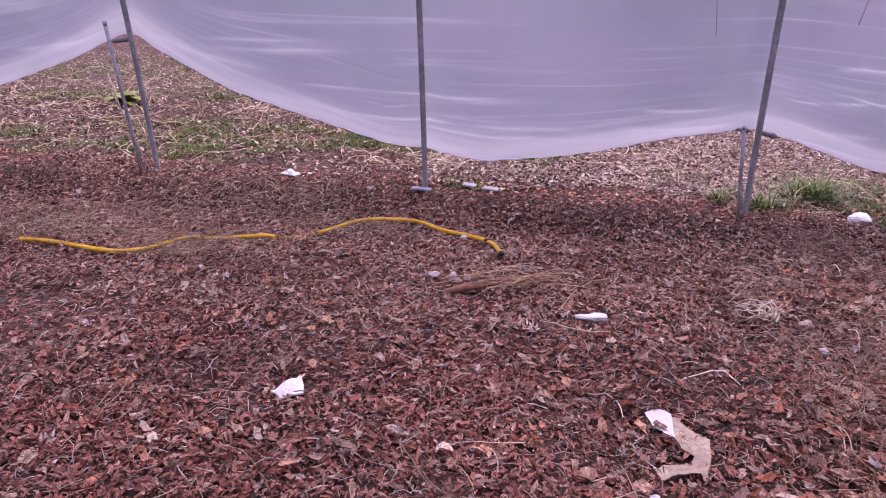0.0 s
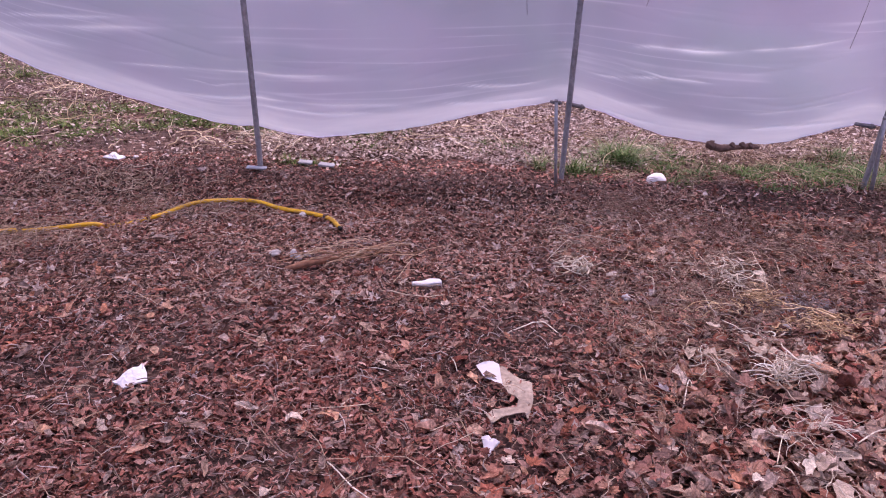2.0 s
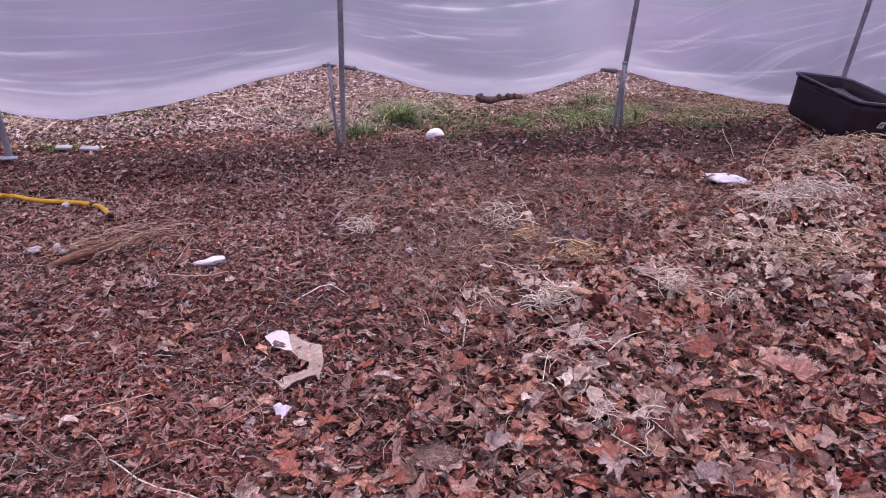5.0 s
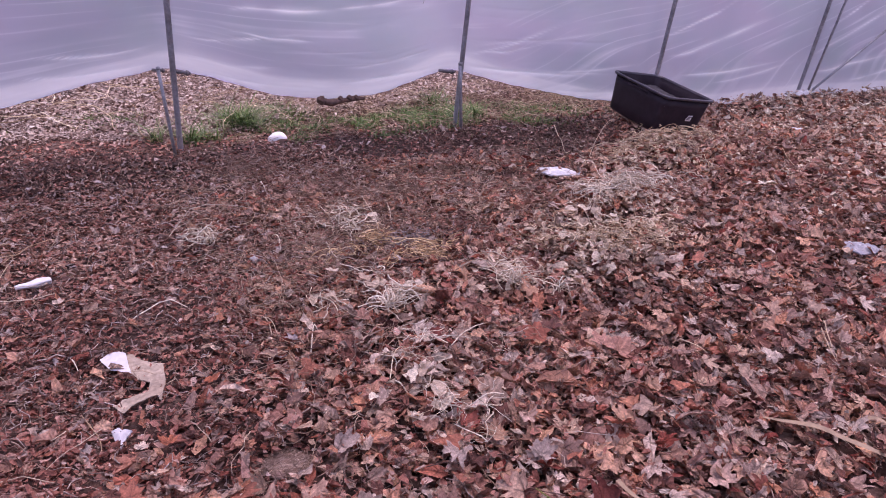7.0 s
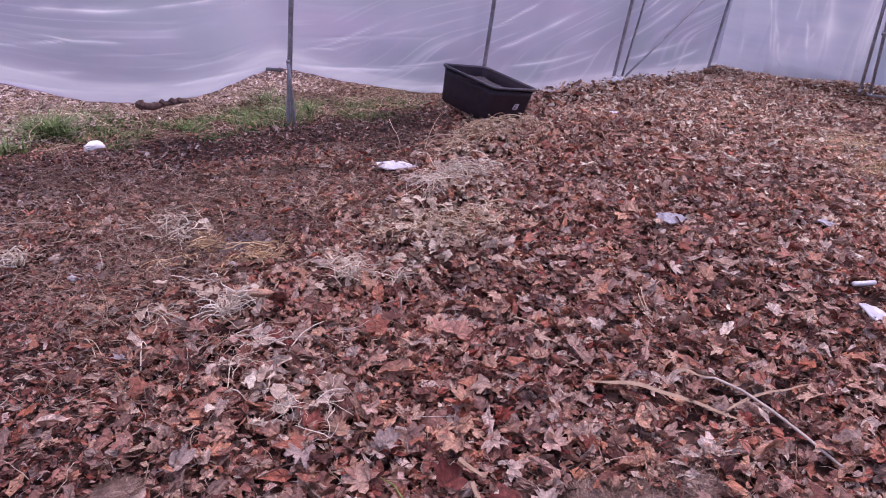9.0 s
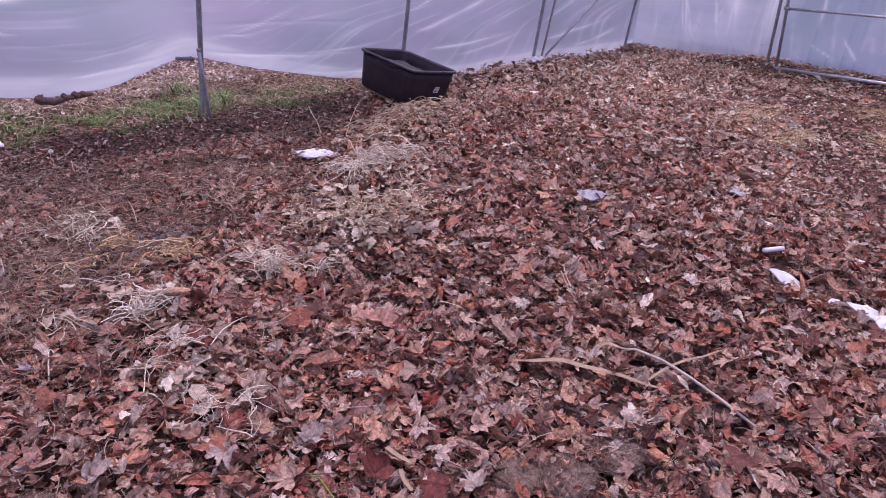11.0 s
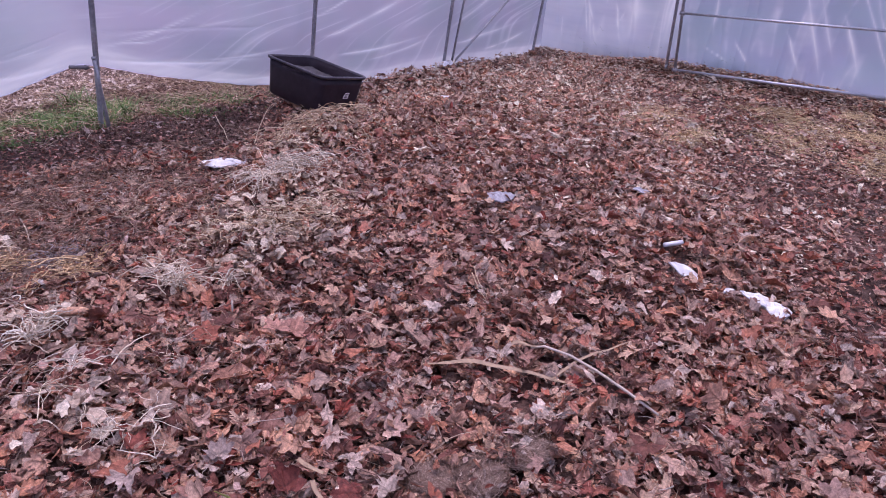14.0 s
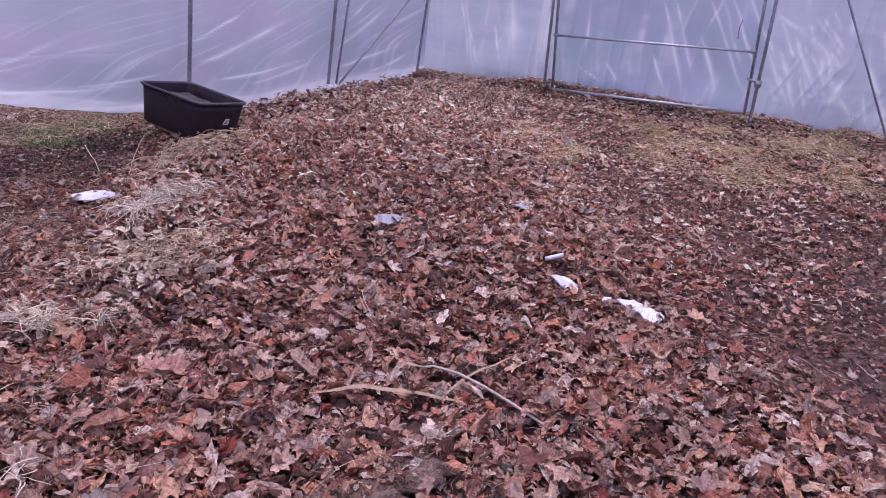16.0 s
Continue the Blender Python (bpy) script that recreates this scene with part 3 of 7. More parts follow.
def end_x(y, z):
    """The end film's surface."""
    lu = y + 0.10 * (z - 0.6) * smooth01(2.5, 0.5, y)
    bn = smooth01(0.9, 0.1, y) * smooth01(1.3, 0.2, z)
    return END_X + 0.030 * ridge(value_noise(lu * 2.2, z * 0.5, 31), 3) + 0.016 * ridge(value_noise(lu * 6.5, z * 0.8, 32), 4) + 0.06 * value_noise(y * 0.8, z * 0.6, 33) \
        + bn * (0.05 * ridge(value_noise(y * 3.5 + z * 1.5, z * 1.2 - y * 1.0, 34), 3) + 0.03 * ridge(value_noise(y * 8 + z * 4.0, z * 2, 35), 5)) - 0.012 * folded(END_WALL, y, z) \
        - 0.15 * np.exp(-((y + 0.02) / 0.26) ** 2) * smooth01(0.50, 0.05, z)


EXs = end_x(EY, EZ)
end_z = np.minimum(EZ, 3.75)
idx = np.arange(EY.size).reshape(EY.shape)
quads = np.stack([idx[:-1, :-1], idx[:-1, 1:], idx[1:, 1:], idx[1:, :-1]], -1).reshape(-1, 4)
wall_east = mesh_np("wall_east", np.stack([EXs, EY, end_z], -1).reshape(-1, 3), quads, M_end_film, smooth=True)
set_uv(wall_east, lean_u + 0.06 * value_noise(EY * 1.2, EZ * 1.4, 36) + bunch * (0.35 * EZ + 0.12 * value_noise(EY * 5, EZ * 5, 37)), EZ)
# light through the film is put into its colour: gate panel darker, sides paler
panel = smooth01(0.64, 0.70, EY) * smooth01(2.92, 2.86, EY)
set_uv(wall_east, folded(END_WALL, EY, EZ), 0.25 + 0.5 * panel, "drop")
tagged(wall_east, "hazy plastic end wall hanging in loose vertical folds", "tunnel wall", kind="structure")


def arch_pt(a):
    """The hoop's section from the north foot (0) over the ridge to the south foot (1): y, z."""
    if a < 0.2:
        z = 2.0 * a / 0.2
        return 4.5 - LEAN * z, z
    if a > 0.8:
        z = 2.0 * (1 - a) / 0.2
        return NEAR_Y + 0.06 + LEAN * z, z
    b = (a - 0.2) / 0.6 * math.pi
    yn, ysou = 4.5 - LEAN * 2, NEAR_Y + 0.06 + LEAN * 2
    return (yn + ysou) / 2 + (yn - ysou) / 2 * math.cos(b), 2.0 + 1.6 * max(math.sin(b), 0.0) ** 0.85


rv, rings = [], 0
rx = np.arange(BACK_X, END_X + 0.1, 0.30)
sec = [arch_pt(a) for a in np.linspace(0.2, 0.8, 36)]
for x in rx:
    sag = 0.03 * math.sin(math.pi * ((x / 1.83) % 1.0))
    for y, z in sec:
        rv.append((x, y + 0.03 * (1 if y > 0.5 else -1), z + 0.03 - sag * smooth01(2.0, 3.0, z)))
idx = np.arange(len(rv)).reshape(len(rx), len(sec))
quads = np.stack([idx[:-1, :-1], idx[1:, :-1], idx[1:, 1:], idx[:-1, 1:]], -1).reshape(-1, 4)
roof = mesh_np("ceiling", np.array(rv), quads, M_roof_film, smooth=True)
tagged(roof, "clear plastic film arched over the tunnel hoops", "tunnel roof", kind="structure")


def flat_film(name, corners, label):
    a, b, c, d = (np.array(p, float) for p in corners)
    n = 40
    u, v = np.meshgrid(np.linspace(0, 1, n), np.linspace(0, 1, n))
    P = a + u[..., None] * (b - a) + v[..., None] * (d - a)
    nrm = np.cross(b - a, d - a)
    nrm /= np.linalg.norm(nrm)
    P = P + nrm * (0.03 * value_noise(u * 9, v * 5, 41))[..., None]
    k = np.arange(n * n).reshape(n, n)
    q = np.stack([k[:-1, :-1], k[:-1, 1:], k[1:, 1:], k[1:, :-1]], -1).reshape(-1, 4)
    return tagged(mesh_np(name, P.reshape(-1, 3), q, M_roof_film, smooth=True), label, "tunnel wall", kind="structure")


flat_film("wall_south", [(BACK_X, NEAR_Y, 0), (END_X, NEAR_Y, 0), (END_X, NEAR_Y + 0.2, 2.03), (BACK_X, NEAR_Y + 0.2, 2.03)], "plain hazy plastic film along the other side")
flat_film("wall_west", [(BACK_X, 4.56, 0), (BACK_X, NEAR_Y, 0), (BACK_X, NEAR_Y, 3.7), (BACK_X, 4.56, 3.7)], "plain hazy plastic film closing the tunnel's end")

# ---------------------------------------------------------------- hoops, stakes, braces, gate
def hoop(x, wob):
    e = empty("tunnel_hoop", pose(x, 4.5, 0))
    pts = [arch_pt(a) for a in np.linspace(0, 0.2, 9)]
    z0 = g(x, 4.5) - 0.25
    leg = [(0, 0.0, z0)] + [(wob * math.sin(z * 2.2) * 0.5, y - 4.5, max(z, 0.01)) for y, z in pts]
    part("post", tube(leg, 0.0165, 14), M_pipe, e)
    top_path = [(wob * math.sin(2.0 * 2.2) * 0.5 if i == 0 else 0, y - 4.5, z) for i, (y, z) in enumerate(arch_pt(a) for a in np.linspace(0.2, 0.8, 36))]
    part("arch", tube(top_path, 0.0180, 12), M_pipe, e)
    south = [(0, y - 4.5, z) for y, z in (arch_pt(a) for a in np.linspace(0.8, 1.0, 5))]
    part("post", tube(south, 0.0215, 12), M_pipe, e)
    bm = bmesh.new()
    tube([(0, arch_pt(0.198)[0] - 4.5, 1.94), (0, arch_pt(0.205)[0] - 4.5, 2.06)], 0.023, 12, bm)
    part("coupler", bm, M_pipe, e)
    return tagged(e, "grey galvanised steel tunnel hoop standing in the soil", "tunnel hoop", "hoops of the tunnel")


for k, wob in zip(range(-4, 5), (0, 0.01, 0.012, 0.006, -0.004, 0.004, 0.0, 0.0, 0.0)):
    hoop(7.28 if k == 4 else k * 1.83 + (0.02 if k == 1 else 0.0), wob)


def stake(foot, head, r, label):
    e = empty("ground_stake", pose(*foot))
    d = Vector(head) - Vector(foot)
    part("pipe", tube([-d * 0.15, d * 0.3, d * 0.6, d], r, 10, wobble=0.1), M_pipe, e)
    part("cap", tube([d * 0.99, d * 1.02], r * 1.1, 10), M_pipe, e)
    return tagged(e, label, "stake", "ground stakes by the hoops")


stake((-3.745, 4.44, 0.06), (-3.80, 4.38, 1.01), 0.011, "thin rusty grey pipe leaning beside a tunnel hoop")
stake((-0.045, 4.42, 0.06), (-0.085, 4.40, 0.54), 0.010, "thin grey pipe stub leaning beside a tunnel hoop")
stake((1.865, 4.43, 0.03), (1.80, 4.38, 0.49), 0.012, "short grey pipe lashed against a tunnel hoop")


def tie_peg(centre, half, r, label):
    e = empty("curtain_peg", pose(*centre))
    c = Vector((0, 0, 0))
    h = Vector(half)
    part("tube", tube([-h, -h * 0.3, h * 0.3, h], [r * 0.7, r * 0.8, r * 0.8, r * 0.6], 12, wobble=0.15), M_dark_pipe, e)
    part("clip", tube([h * 0.55, h * 0.75], r * 1.1, 12), M_dark_pipe, e)
    return tagged(e, label, "peg", "pegs holding up the curtain hem")


tie_peg((-3.735, 4.42, 0.915), (0.055, 0.0, 0.008), 0.016, "short dark tube holding the lifted hem at a hoop")
tie_peg((0.045, 4.475, 0.50), (0.05, 0.01, -0.012), 0.014, "short dark tube holding the lifted hem at a hoop")
tie_peg((1.755, 4.48, 0.425), (0.06, 0.0, -0.008), 0.015, "short dark tube holding the lifted hem at a hoop")
tie_peg((-0.075, 4.48, 0.515), (0.035, 0.0, -0.004), 0.012, "short dark tube holding the lifted hem at a hoop")


def rod(name, a, b, r, label, cat="brace", group=""):
    e = empty(name, pose(*a))
    d = Vector(b) - Vector(a)
    part("rod", tube([-d * 0.02, d * 0.33, d * 0.66, d], r, 8), M_pipe, e)
    part("end_clamp", tube([d * 0.985, d * 1.0], r * 1.9, 10), M_pipe, e)
    return tagged(e, label, cat, group)


rod("corner_brace", (5.52, 4.42, 0.06), (5.80, 4.30, 2.0), 0.011, "thin steel brace rising steeply along the curtain", group="braces of the last bay")
rod("corner_brace", (5.54, 4.42, 0.06), (7.24, 4.33, 1.20), 0.012, "thin steel diagonal brace running to the corner hoop", group="braces of the last bay")
rod("end_brace", (7.30, -0.62, 0.02), (7.30, 0.64, 2.35), 0.010, "thin dark steel diagonal brace against the end wall", group="braces of the end wall")


def gate():
    x = 7.29
    e = empty("gate", pose(x, 1.7, 0.1))

    def bar(nm, a, b, r, mat):
        o = Vector((x, 1.7, 0.1))
        return part(nm, tube([Vector(a) - o, Vector(b) - o], r, 12), mat, e)
    bar("stile", (x, 2.735, 0.06), (x, 2.87, 2.05), 0.015, M_pipe)
    bar("stile", (x, 0.70, 0.14), (x, 0.80, 2.10), 0.015, M_pipe)
    bar("rail", (x, 2.73, 0.085), (x, 0.71, 0.165), 0.0155, M_bright_pipe)
    bar("rail", (x, 2.775, 0.665), (x, 0.745, 0.75), 0.0125, M_bright_pipe)
    bar("rail", (x, 2.87, 2.05), (x, 0.80, 2.10), 0.018, M_bright_pipe)
    for a, b in (((x, 2.80, 0.665), (x, 2.75, 0.665)), ((x, 0.77, 0.75), (x, 0.72, 0.751)), ((x, 2.765, 0.083), (x, 2.71, 0.087))):
        bar("tee_fitting", a, b, 0.020, M_pipe)
    return tagged(e, "galvanised pipe gate with two bright cross rails, closed", "gate")


gate()


def gate_post(y, lean, z1, hinges, label):
    e = empty("gate_post", pose(7.30, y, 0.0))
    part("pipe", tube([(0, 0, -0.2), (0, lean * 0.5, 1.0), (0, lean * 1.2, z1)], 0.0165, 12), M_pipe, e)
    part("foot", tube([(-0.07, -0.01, 0.10), (0.0, 0.0, 0.12)], 0.012, 8), M_pipe, e)
    for z in hinges:
        c = part("clamp", tube([(-0.02, lean * z * 0.5, z - 0.03), (-0.02, lean * z * 0.5, z + 0.03)], 0.033, 10), M_pipe, e)
        part("pin", tube([(-0.03, lean * z * 0.5 - 0.03, z), (-0.03, lean * z * 0.5 + 0.11, z + 0.04)], 0.011, 8), M_pipe, c)
    return tagged(e, label, "gate post", "posts of the gate")


gate_post(0.63, 0.05, 2.4, (0.46, 1.7), "grey steel gate post with bolted hinge clamps")
gate_post(2.835, 0.05, 2.4, (), "grey steel gate post beside the closed gate")


def rope(x, z0, z1, lean):
    e = part("rope", tube([(x + lean * (z - z0), float(wall_y(x, z)) - 0.006, z) for z in np.linspace(z0, z1, 8)], 0.0016, 6), M_pipe)
    return tagged(e, "thin grey cord hanging against the plastic curtain", "cord", "cords on the curtain")


rope(-0.28, 1.00, 1.9, -0.10)
rope(0.37, 1.06, 1.9, 0.18)
rope(1.55, 0.86, 1.9, 0.06)

# ---------------------------------------------------------------- loose litter
def maple_outline():
    half = [(90, 1.0), (82, 0.80), (74, 0.82), (66, 0.62), (55, 0.82), (45, 0.95), (36, 0.78), (26, 0.80), (14, 0.57), (1, 0.74), (-14, 0.74), (-32, 0.54), (-62, 0.38)]
    pts = [(math.cos(radians(a)) * r, math.sin(radians(a)) * r) for a, r in half]
    left = [(-x, y) for x, y in pts[1:]][::-1]
    return pts + [(0.0, -0.14)] + left


def oval_outline():
    return [(0.34 * math.sin(t) * (1 + 0.25 * math.cos(5 * t)), -0.75 * math.cos(t)) for t in np.linspace(0.15, 2 * math.pi - 0.15, 13)]


def chip_outline():
    return [(0.30, -0.5), (0.42, 0.05), (0.16, 0.55), (-0.26, 0.38), (-0.38, -0.30)]


def fan(outline):
    V = np.array([(0.0, 0.0)] + list(outline))
    n = len(outline)
    F = np.array([(0, 1 + i, 1 + (i + 1) % n) for i in range(n)])
    return V, F


def ring_fan(outline):
    o = np.array(outline)
    n = len(o)
    V = np.concatenate([np.zeros((1, 2)), o * 0.55, o])
    F = []
    for i in range(n):
        j = (i + 1) % n
        F += [(0, 1 + i, 1 + j), (1 + i, 1 + n + i, 1 + n + j), (1 + i, 1 + n + j, 1 + j)]
    return V, np.array(F)


def scatter(name, outline, P, size, tilt, mat, lift=0.02, curl=0.6, thin=1.0, seed=1, fine=False, low_lift=0.15):
    """Many curled leaves or chips lying on the ground in one mesh."""
    r = np.random.default_rng(seed)
    T, F = ring_fan(outline) if fine else fan(outline)
    n, k = len(P), len(T)
    jig = 1 + (0.10 if fine else 0.16) * r.standard_normal((n, k))
    if fine:
        m = (k - 1) // 2
        torn = r.uniform(0.45, 1.15, (n, 1)) * np.where(np.abs(((np.arange(m)[None] - r.uniform(0, m, (n, 1))) + m / 2) % m - m / 2) < m * 0.16, 1, 0)
        jig[:, 1 + m:] *= 1 - 0.55 * np.clip(torn, 0, 1)
    L = T[None] * jig[..., None]
    L[..., 0] *= thin * r.uniform(0.7, 1.1, (n, 1))
    fold, bend, cup, twist = (r.normal(0, s * curl, (n, 1)) for s in (0.55, 0.5, 0.4, 0.5))
    Z = np.abs(fold) * np.abs(L[..., 0]) + bend * L[..., 1] ** 2 + cup * (L ** 2).sum(-1) * 0.7 + twist * L[..., 0] * L[..., 1] + (0.03 if fine else 0.075) * r.standard_normal((n, k))
    if fine:
        ang, rad = np.arctan2(T[:, 0], T[:, 1] + 0.3)[None], np.hypot(T[:, 0], T[:, 1])[None]
        Z -= 0.045 * (Z - Z.mean(1, keepdims=True)) / (np.abs(Z).max(1, keepdims=True) + 1e-6)
        Z += 0.10 * rad * np.abs(np.sin(3.6 * ang)) + r.normal(0, 0.13, (n, 1)) * rad ** 2 * np.sin(2 * ang + r.uniform(0, 6.28, (n, 1)))
        Z += np.clip(r.normal(0, 0.30, (n, 1)), -0.1, 0.7) * np.clip(rad - 0.45, 0, 1) ** 1.2
    Z = np.clip(Z, -0.25, 0.45)
    size = np.minimum(size, np.median(size) * 1.9)
    # roll each piece about an axis of its own
    phi = r.uniform(0, 6.283, (n, 1))
    bend_k = np.clip(r.normal(0.35, 1.0, (n, 1)) * curl * (1.15 if fine else 0.9), -2.0, 2.4)
    bend_k = np.where(np.abs(bend_k) < 0.05, 0.05, bend_k)
    U, W = L[..., 0] * np.cos(phi) + L[..., 1] * np.sin(phi), -L[..., 0] * np.sin(phi) + L[..., 1] * np.cos(phi)
    U, lifted = np.sin(bend_k * U) / bend_k - Z * np.sin(bend_k * U), (1 - np.cos(bend_k * U)) / bend_k + Z * np.cos(bend_k * U)
    L = np.stack([U * np.cos(phi) - W * np.sin(phi), U * np.sin(phi) + W * np.cos(phi)], -1)
    V = np.concatenate([L, lifted[..., None]], -1) * size[:, None, None]
    yaw, spin, tl = r.uniform(0, 6.283, n), r.uniform(0, 6.283, n), np.minimum(np.abs(r.normal(0, tilt, n)), 0.95)

    def rot(a, ax):
        c, s, o, i = np.cos(a), np.sin(a), np.zeros(n), np.ones(n)
        m = [[c, -s, o], [s, c, o], [o, o, i]] if ax == "z" else [[i, o, o], [o, c, -s], [o, s, c]]
        return np.stack([np.stack(row, -1) for row in m], 1)
    M = rot(yaw, "z") @ rot(tl, "x") @ rot(spin, "z")
    V = np.einsum("nij,nkj->nki", M, V)
    base = gh(P[:, 0], P[:, 1]) + lift * r.uniform(low_lift, 1.0, n)
    low = V[..., 2].min(1)
    V[..., 2] += (base - 0.35 * low)[:, None]
    V[..., :2] += P[:, None, :]
    allF = (F[None] + (np.arange(n) * k)[:, None, None]).reshape(-1, 3)
    ob = mesh_np(name, V.reshape(-1, 3), allF, mat, smooth=fine)
    if mat.name.startswith("fallen"):
        set_uv(ob, np.tile(T[:, 0], n), np.tile(T[:, 1], n))
    return ob


def bare(x, y):
    """Bare dark soil: along the curtain and at the far side."""
    strip = smooth01(3.98, 4.16, y + 0.1 * value_noise(x * 2.2, y, 53) - 0.22 * smooth01(-0.3, -1.6, x)) * smooth01(4.65, 4.45, y - 0.1 * smooth01(-0.3, -1.6, x)) * smooth01(-4.8, -4.0, x)
    plot = np.exp(-(((x - 2.25) / 0.5) ** 2 + ((y - 4.1) / 0.32) ** 2))
    side = smooth01(0.12, -0.30, y + 0.05 + 0.12 * (x - 2.8) + 0.12 * value_noise(x * 2.5, y * 2.5, 55)) * smooth01(2.0, 2.7, x)
    open_soil = 0.45 * smooth01(0.80, 0.25, y - 0.10 * (x - 4) + 0.2 * value_noise(x * 1.8, y * 1.8, 56)) * smooth01(3.1, 3.9, x) * smooth01(7.2, 6.4, x)
    side = np.maximum(side, open_soil)
    return np.clip(strip * 0.40 + plot * 0.75 + side, 0, 1)


# spots where things lie on top of the litter
CLEAR = [(0.90, 0.86, 0.07), (0.80, 0.95, 0.05), (1.07, 0.82, 0.06), (-0.18, 1.72, 0.08), (1.55, 1.00, 0.05), (1.56, 0.90, 0.05), (1.54, 0.80, 0.05), (1.515, 0.70, 0.05),
         (1.49, 0.60, 0.05), (1.24, 1.22, 0.05), (1.32, 1.10, 0.05), (1.39, 0.98, 0.05), (1.62, 0.92, 0.04), (1.76, 0.88, 0.04), (2.84, 2.0, 0.09), (3.49, 1.49, 0.07), (2.66, 0.90, 0.09), (2.58, 0.60, 0.06),
         (2.50, 0.50, 0.06), (2.43, 0.40, 0.05), (2.76, 0.71, 0.06), (2.78, 1.03, 0.09), (0.605, 4.53, 0.08), (-2.74, 4.55, 0.09), (-0.50, 2.42, 0.08), (-0.44, 2.28, 0.06), (-0.50, 2.18, 0.06), (-0.55, 2.03, 0.05), (-0.78, 3.11, 0.09), (-1.73, 2.33, 0.09),
         (2.03, 3.52, 0.13), (0.965, 2.02, 0.03), (0.27, 1.95, 0.05), (1.26, 0.97, 0.08), (-0.45, 1.965, 0.05), (-1.32, 3.27, 0.08)]


def points(n, box, weight, seed, clear=True):
    r = np.random.default_rng(seed)
    P = np.stack([r.uniform(box[0], box[1], n), r.uniform(box[2], box[3], n)], -1)
    P = P[r.uniform(0, 1, n) < weight(P[:, 0], P[:, 1])]
    if clear:
        for x, y, q in CLEAR:
            P = P[np.hypot(P[:, 0] - x, P[:, 1] - y) > q * r.uniform(0.75, 1.1, len(P))]
    return P


M_dry = piece_mat("dry_tan_shred", [(0.0, (0.22, 0.105, 0.078)), (0.4, (0.46, 0.25, 0.185)), (0.8, (0.60, 0.40, 0.31)), (1.0, (0.72, 0.57, 0.48))], 0.8, 70.0, glow=0.12)
stuff = dict(kind="stuff")
r0 = np.random.default_rng(99)

# shredded mulch over the whole bed
P = points(150000, (-5.2, 7.46, 0.6, 4.75), lambda x, y: (1 - 0.65 * in_maple(x, y)) * (1 - 0.6 * bare(x, y)) * (0.75 + 0.25 * value_noise(x * 1.5, y * 1.5, 61)) * np.where(x < 1.5, 1.0, 0.7), 1, False)
mulch = scatter("leaf_mulch", chip_outline(), P, r0.gamma(3.0, 0.0050, len(P)) + 0.007, 0.3, M_mulch, 0.02, 0.9, 0.7, 11)
tagged(mulch, "shredded reddish brown leaf mulch covering the soil", "leaf mulch", **stuff)
P = points(16000, (-1.6, 7.46, -1.6, 0.7), lambda x, y: (1 - 0.9 * bare(x, y)), 2)
tagged(scatter("leaf_mulch", chip_outline(), P, r0.gamma(4.0, 0.006, len(P)) + 0.010, 0.45, M_mulch, 0.02, 0.9, 0.7, 12), "shredded brown leaf mulch towards the tunnel's middle", "leaf mulch", **stuff)

P = points(75000, (-2.7, 1.6, 0.7, 3.1), lambda x, y: (1 - 0.85 * in_maple(x, y)) * smooth01(3.1, 2.4, y) * (0.30 + 0.70 * smooth01(-0.35, 0.25, value_noise(x * 2.6, y * 2.6, 77))), 38)
tagged(scatter("leaf_mulch", chip_outline(), P, r0.gamma(1.7, 0.0100, len(P)) + 0.005, 0.55, M_mulch, 0.036, 1.5, 0.5, 25), "curled reddish leaf shreds lying loose on the mulch", "leaf mulch", **stuff)
P = points(40000, (-4.6, 1.0, 2.9, 4.35), lambda x, y: 0.8 * (1 - in_maple(x, y)), 39)
tagged(scatter("leaf_mulch", chip_outline(), P, r0.gamma(2.0, 0.0085, len(P)) + 0.006, 0.5, M_dry, 0.03, 1.5, 0.45, 24), "dry tan leaf shreds lying over the mulch", "leaf mulch", **stuff)

P = points(2300, (-2.8, 1.0, 0.7, 3.2), lambda x, y: 1 - 0.8 * in_maple(x, y), 47)
tagged(scatter("leaf_litter", oval_outline(), P, r0.gamma(2.0, 0.0105, len(P)) + 0.007, 0.5, M_maple, 0.045, 1.2, 1.2, 68, True, low_lift=0.4), "larger curled brown leaves lying on the mulch", "leaf litter", **stuff)
M_crumb = piece_mat("soil_crumb", [(0.0, (0.07, 0.040, 0.033)), (0.5, (0.18, 0.105, 0.085)), (0.85, (0.32, 0.195, 0.155)), (1.0, (0.52, 0.39, 0.33))], 0.95, 60.0)
P = points(52000, (-4.7, 3.0, 3.75, 4.8), lambda x, y: np.clip(0.1 + 1.3 * bare(x, y), 0, 1), 41)
tagged(scatter("soil_crumbs", chip_outline(), P, r0.gamma(2.0, 0.0045, len(P)) + 0.005, 0.6, M_crumb, 0.02, 1.3, 0.8, 61), "dark crumbly soil and bits along the curtain", "soil", **stuff)
P = points(22000, (0.2, 4.2, 4.5, 5.7), lambda x, y: 0.8 * smooth01(5.7, 5.2, y) * smooth01(0.2, 0.6, x), 44)
tagged(scatter("soil_crumbs", chip_outline(), P, r0.gamma(2.0, 0.0055, len(P)) + 0.006, 0.5, M_crumb, 0.02, 1.2, 0.7, 65), "dark soil and rotted bits under the grass", "soil", **stuff)
P = points(34000, (2.0, 7.2, -1.6, 1.2), lambda x, y: bare(x, y), 45)
tagged(scatter("soil_crumbs", chip_outline(), P, r0.gamma(2.0, 0.006, len(P)) + 0.006, 0.5, M_crumb, 0.02, 1.2, 0.8, 66), "dark trodden soil beside the leaf bed", "soil", **stuff)
